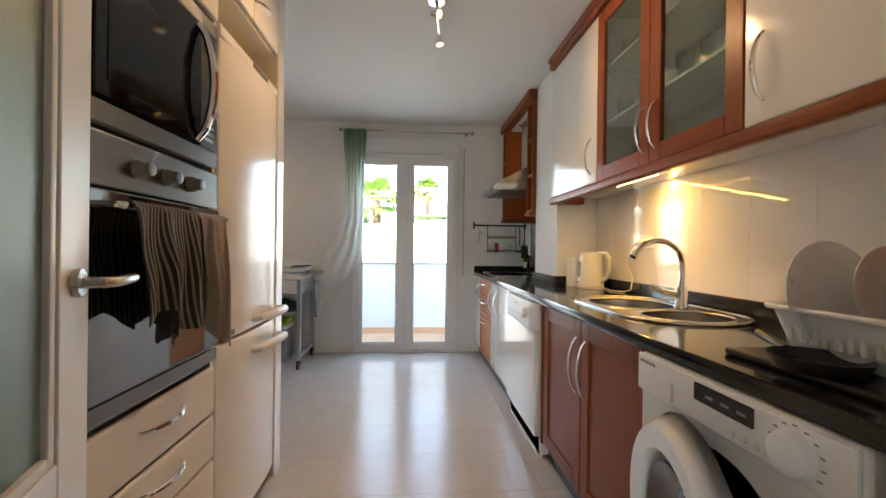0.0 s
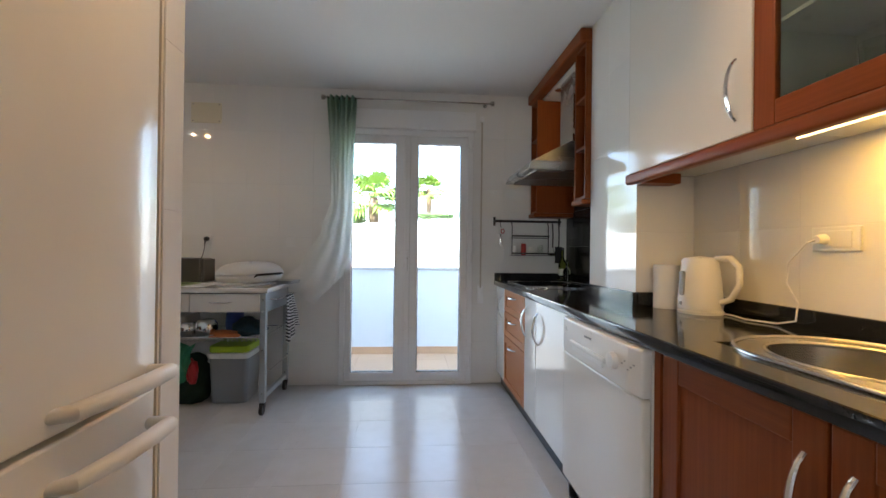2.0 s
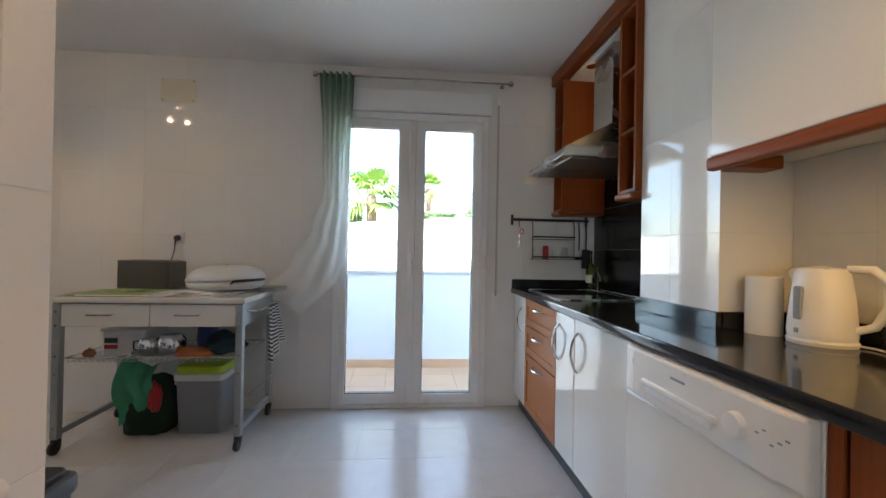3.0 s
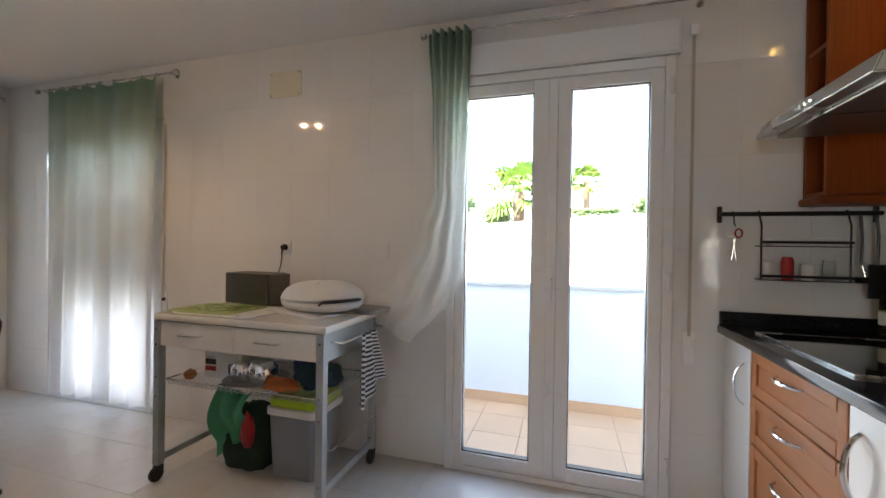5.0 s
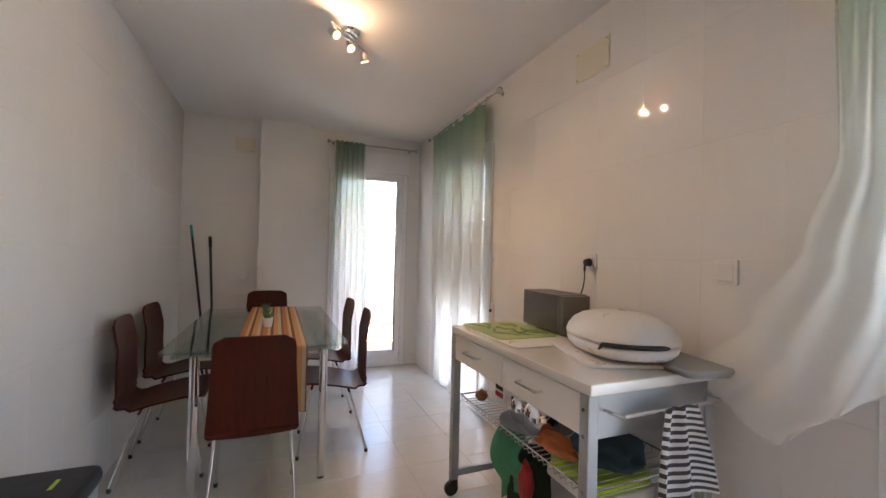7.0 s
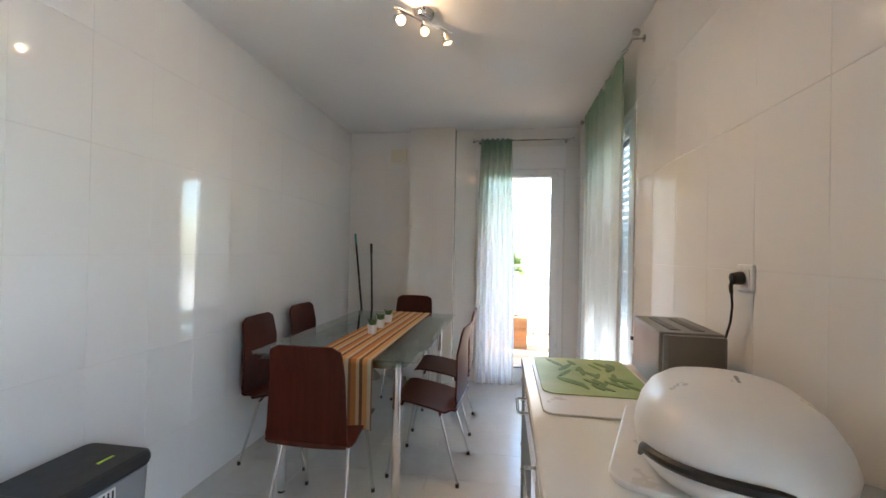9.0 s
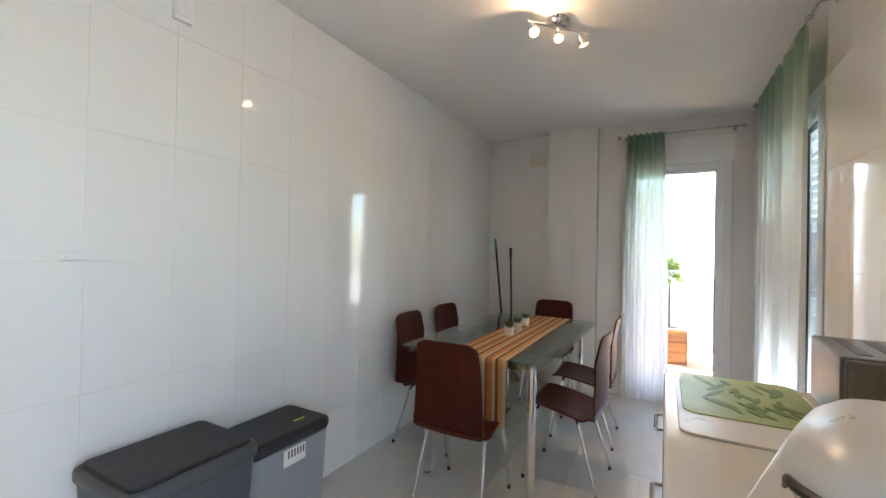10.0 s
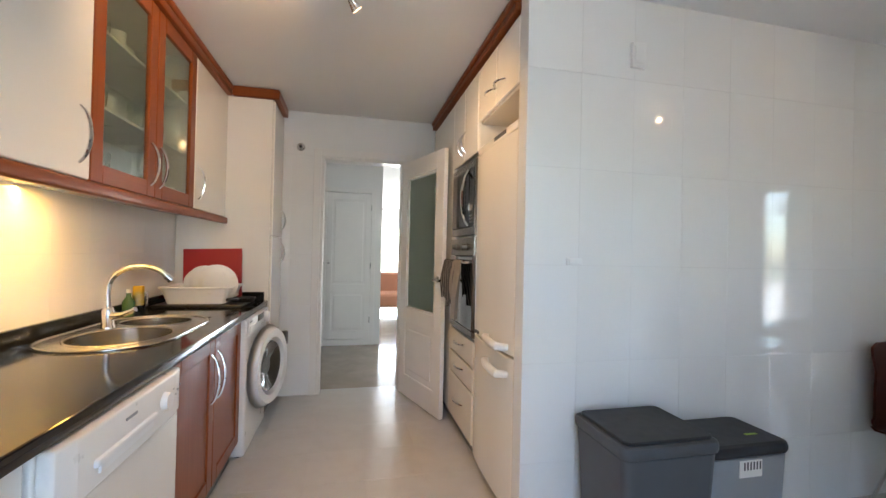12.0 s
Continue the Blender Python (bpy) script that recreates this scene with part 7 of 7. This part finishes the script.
part("leaves", bm, M_BUSH, hedge)
part("stems", merge(*[tube([(0.4 + 0.2 * k, 9.75, -0.62), (0.42 + 0.2 * k, 9.74, 1.3)], [0.02, 0.006], 6) for k in range(5)]), M_TRUNK, hedge)

crate = thing("wooden_drawer_box", (-6.0, 4.45, -0.03), "small pine drawer box on the terrace", "cabinet")
part("box_body", box(-6.15, -5.80, 4.28, 4.66, -0.028, 0.40, 0.006), M_PINE, crate)
for z in (0.0, 0.13, 0.26):
    dr = part("drawer", box(-5.80, -5.785, 4.30, 4.64, z, z + 0.115, 0.004), M_PINE, crate)
    part("knob", cyl((-5.785, 4.47, z + 0.06), (-5.765, 4.47, z + 0.06), 0.012, n=10), M_TRUNK, dr)
hang = thing("hanging_plant", (-6.0, 4.46, 0.95), "trailing green plant on a terrace stand", "plant")
part("stand", merge(tube([(-6.0, 4.46, 0.401), (-6.0, 4.46, 1.02)], 0.012), cyl((-6.0, 4.46, 0.401), (-6.0, 4.46, 0.415), 0.1, n=20)), M_BLACK, hang)
part("pot", lathe([(0.0, 0.0), (0.08, 0.0), (0.11, 0.12), (0.1, 0.12), (0.0, 0.1)], (-6.0, 4.46, 1.02), 24), M_LABEL, hang)
part("leaves", foliage((-6.0, 4.46, 1.13), (0.22, 0.22, 0.22), 420, 0.045, 12), M_LEAF, hang)
airer = thing("clothes_airer", (-6.3, 4.9, -0.03), "folding steel clothes airer on the terrace", "clothes airer")
part("frame", merge(tube([(-6.2, 4.72, -0.028), (-6.35, 5.1, 0.95)], 0.01), tube([(-6.2, 5.2, -0.028), (-6.3, 4.66, 0.95)], 0.01), tube([(-6.4, 4.6, 1.0), (-6.4, 5.4, 1.0)], 0.01)), M_STEEL, airer)
part("wires", merge(*[tube([(-6.45 + 0.05 * k, 4.6, 0.96), (-6.45 + 0.05 * k, 5.4, 0.96)], 0.003, 5) for k in range(7)]), M_STEEL, airer)
part("cloth", sheet(lambda u, v: Vector((-6.15 + 0.02 * math.sin(9 * u), 4.72 + 0.3 * u, 0.95 - 0.6 * v)), 14, 10, 0.003), M_LABEL, airer)


# ---------- tiles ----------
def without(rect, holes):
    """The parts of a rectangle (a0, a1, b0, b1) that lie outside some holes."""
    out = [rect]
    for h in holes:
        nxt = []
        for a0, a1, b0, b1 in out:
            if h[1] <= a0 or h[0] >= a1 or h[3] <= b0 or h[2] >= b1:
                nxt.append((a0, a1, b0, b1))
                continue
            if h[2] > b0:
                nxt.append((a0, a1, b0, h[2]))
            if h[3] < b1:
                nxt.append((a0, a1, h[3], b1))
            lo, hi = max(b0, h[2]), min(b1, h[3])
            if h[0] > a0:
                nxt.append((a0, h[0], lo, hi))
            if h[1] < a1:
                nxt.append((h[1], a1, lo, hi))
        out = nxt
    return [r for r in out if r[1] - r[0] > 0.012 and r[3] - r[2] > 0.012]


TILE_MESH = {}


def tile_mesh(name, w, h, d, mat):
    """A thin tile with eased edges, lying in its own x-y plane, face up."""
    key = (name, round(w, 3), round(h, 3))
    if key not in TILE_MESH:
        e = 0.0006
        bm = bmesh.new()
        def loop(i, z):
            return [bm.verts.new((sx * (w / 2 - i), sy * (h / 2 - i), z)) for sx, sy in ((-1, -1), (1, -1), (1, 1), (-1, 1))]
        a, b, c = loop(0, -d), loop(0, -e), loop(e, 0)
        for lo, hi in ((a, b), (b, c)):
            for i in range(4):
                bm.faces.new((lo[i], lo[(i + 1) % 4], hi[(i + 1) % 4], hi[i]))
        bm.faces.new(c)
        TILE_MESH[key] = mesh_of(name, bm, mat, False)
    return TILE_MESH[key]


tilt_rng = random.Random(11)


def lay(parent, name, mat, plane, level, cuts_a, cuts_b, holes, gap=0.0009, depth=0.007, tilt=0.05):
    """Tiles over a grid. plane: the way they face, n s e w or u; a runs along the wall, b upwards (or y on floors)."""
    for a0, a1 in zip(cuts_a, cuts_a[1:]):
        for b0, b1 in zip(cuts_b, cuts_b[1:]):
            for r0, r1, s0, s1 in without((a0, a1, b0, b1), holes):
                me = tile_mesh(name, r1 - r0 - (gap if plane == "u" else gap * 0.35), s1 - s0 - (gap if plane == "u" else gap * 2.2), depth, mat)
                a, b = (r0 + r1) / 2, (s0 + s1) / 2
                base = {"s": Matrix.Translation((a, level, b)) @ Matrix.Rotation(radians(90), 4, "X"),
                        "n": Matrix.Translation((a, level, b)) @ Matrix.Rotation(radians(-90), 4, "X"),
                        "e": Matrix.Translation((level, a, b)) @ Matrix.Rotation(radians(90), 4, "Z") @ Matrix.Rotation(radians(90), 4, "X"),
                        "w": Matrix.Translation((level, a, b)) @ Matrix.Rotation(radians(-90), 4, "Z") @ Matrix.Rotation(radians(90), 4, "X"),
                        "u": Matrix.Translation((a, b, level))}[plane]
                ob = new(name, me)
                ob.parent = parent
                t = radians(tilt)
                ob.matrix_basis = base @ Matrix.Rotation(tilt_rng.uniform(-t, t), 4, "X") @ Matrix.Rotation(tilt_rng.uniform(-t, t), 4, "Y")


def steps(a, b, origin, pitch):
    """Grid lines from a to b that fall on origin + k * pitch, with both ends."""
    k0 = math.ceil((a - origin) / pitch + 0.06)
    k1 = math.floor((b - origin) / pitch - 0.06)
    return [a] + [origin + k * pitch for k in range(k0, k1 + 1)] + [b]


ROWS_Z = steps(0.0, Z_C, 1.258, 0.447)
lay(wall_north, "tile", M_TILE, "s", Y_N, steps(X_W, X_E, -0.77, 0.276), ROWS_Z, [(N_DOOR[0], N_DOOR[1], -1, 2.371), (-3.44, -2.405, -1, 2.15)])
lay(wall_south, "tile", M_TILE, "n", Y_S, steps(X_W, X_F, -0.57, 0.28), ROWS_Z, [])
lay(wall_south, "tile", M_TILE, "e", X_F, [Y_S - 0.088, Y_S - 0.001], ROWS_Z, [])
lay(wall_west, "tile", M_TILE, "e", X_W, steps(Y_S, Y_N, 3.37, 0.28), ROWS_Z, [(W_DOOR[0] - 0.02, W_DOOR[1] + 0.02, -1, 2.362), (3.37, 3.83, -1, 3)])
lay(column, "tile", M_TILE, "e", -4.03, [3.372, 3.60, 3.828], ROWS_Z, [])
lay(column, "tile", M_TILE, "n", 3.828, [X_W + 0.001, -4.031], ROWS_Z, [])
lay(column, "tile", M_TILE, "s", 3.372, [X_W + 0.001, -4.031], ROWS_Z, [])
lay(wall_east, "tile", M_TILE, "w", X_E, steps(1.03, 3.39, 1.755, 0.272), [0.90, 1.258, 1.54], [])
lay(pillar, "tile", M_TILE, "w", 1.435, [3.39, 3.675, 3.90], steps(0.906, Z_C, 1.262, 0.447), [])
lay(pillar, "tile", M_TILE, "s", 3.39, [1.436, X_E - 0.001], [0.906, 1.262, 1.535], [])
lay(pillar, "tile", M_TILE, "n", 3.90, [1.436, X_E - 0.001], steps(0.906, Z_C, 1.262, 0.447), [])
lay(wall_entrance, "tile", M_TILE, "n", Y_IN, steps(-0.30, 1.075, 0.71, 0.28), ROWS_Z, [(-0.09, 0.80, -1, 2.22)])
lay(wall_east, "black_tile", M_BLACKTILE, "w", X_E, steps(3.90, 5.036, 4.07, 0.30), [0.906, 1.206, 1.506, 1.806, 2.106, 2.45], [], 0.0005, 0.007, 0.05)

# floor tiles, the kitchen run first
lay(floor, "floor_tile", M_FLOOR, "u", 0.0, steps(X_F - 0.1, X_E, 0.012, 0.336), steps(Y_IN - 0.13, Y_N + 0.02, 3.165, 0.375), [], 0.0011, 0.008, 0.03)
lay(floor, "floor_tile", M_FLOOR, "u", 0.0, steps(X_W - 0.1, X_F - 0.1, 0.012, 0.336), steps(Y_S - 0.05, Y_N + 0.02, 3.165, 0.375), [], 0.0011, 0.008, 0.03)
balcony = bpy.data.objects["balcony_floor"]
lay(balcony, "terracotta_tile", M_TERRA, "u", -0.026, steps(-2.6, 2.9, 0.1, 0.32), steps(Y_N + 0.22, 6.178, 5.6, 0.32), [], 0.003, 0.008, 0.1)
terrace = bpy.data.objects["terrace_floor"]
lay(terrace, "terracotta_tile", M_TERRA, "u", -0.026, steps(-7.0, X_W - 0.22, -5.0, 0.32), steps(3.2, Y_N + 0.22, 4.0, 0.32), [], 0.006, 0.008, 0.1)
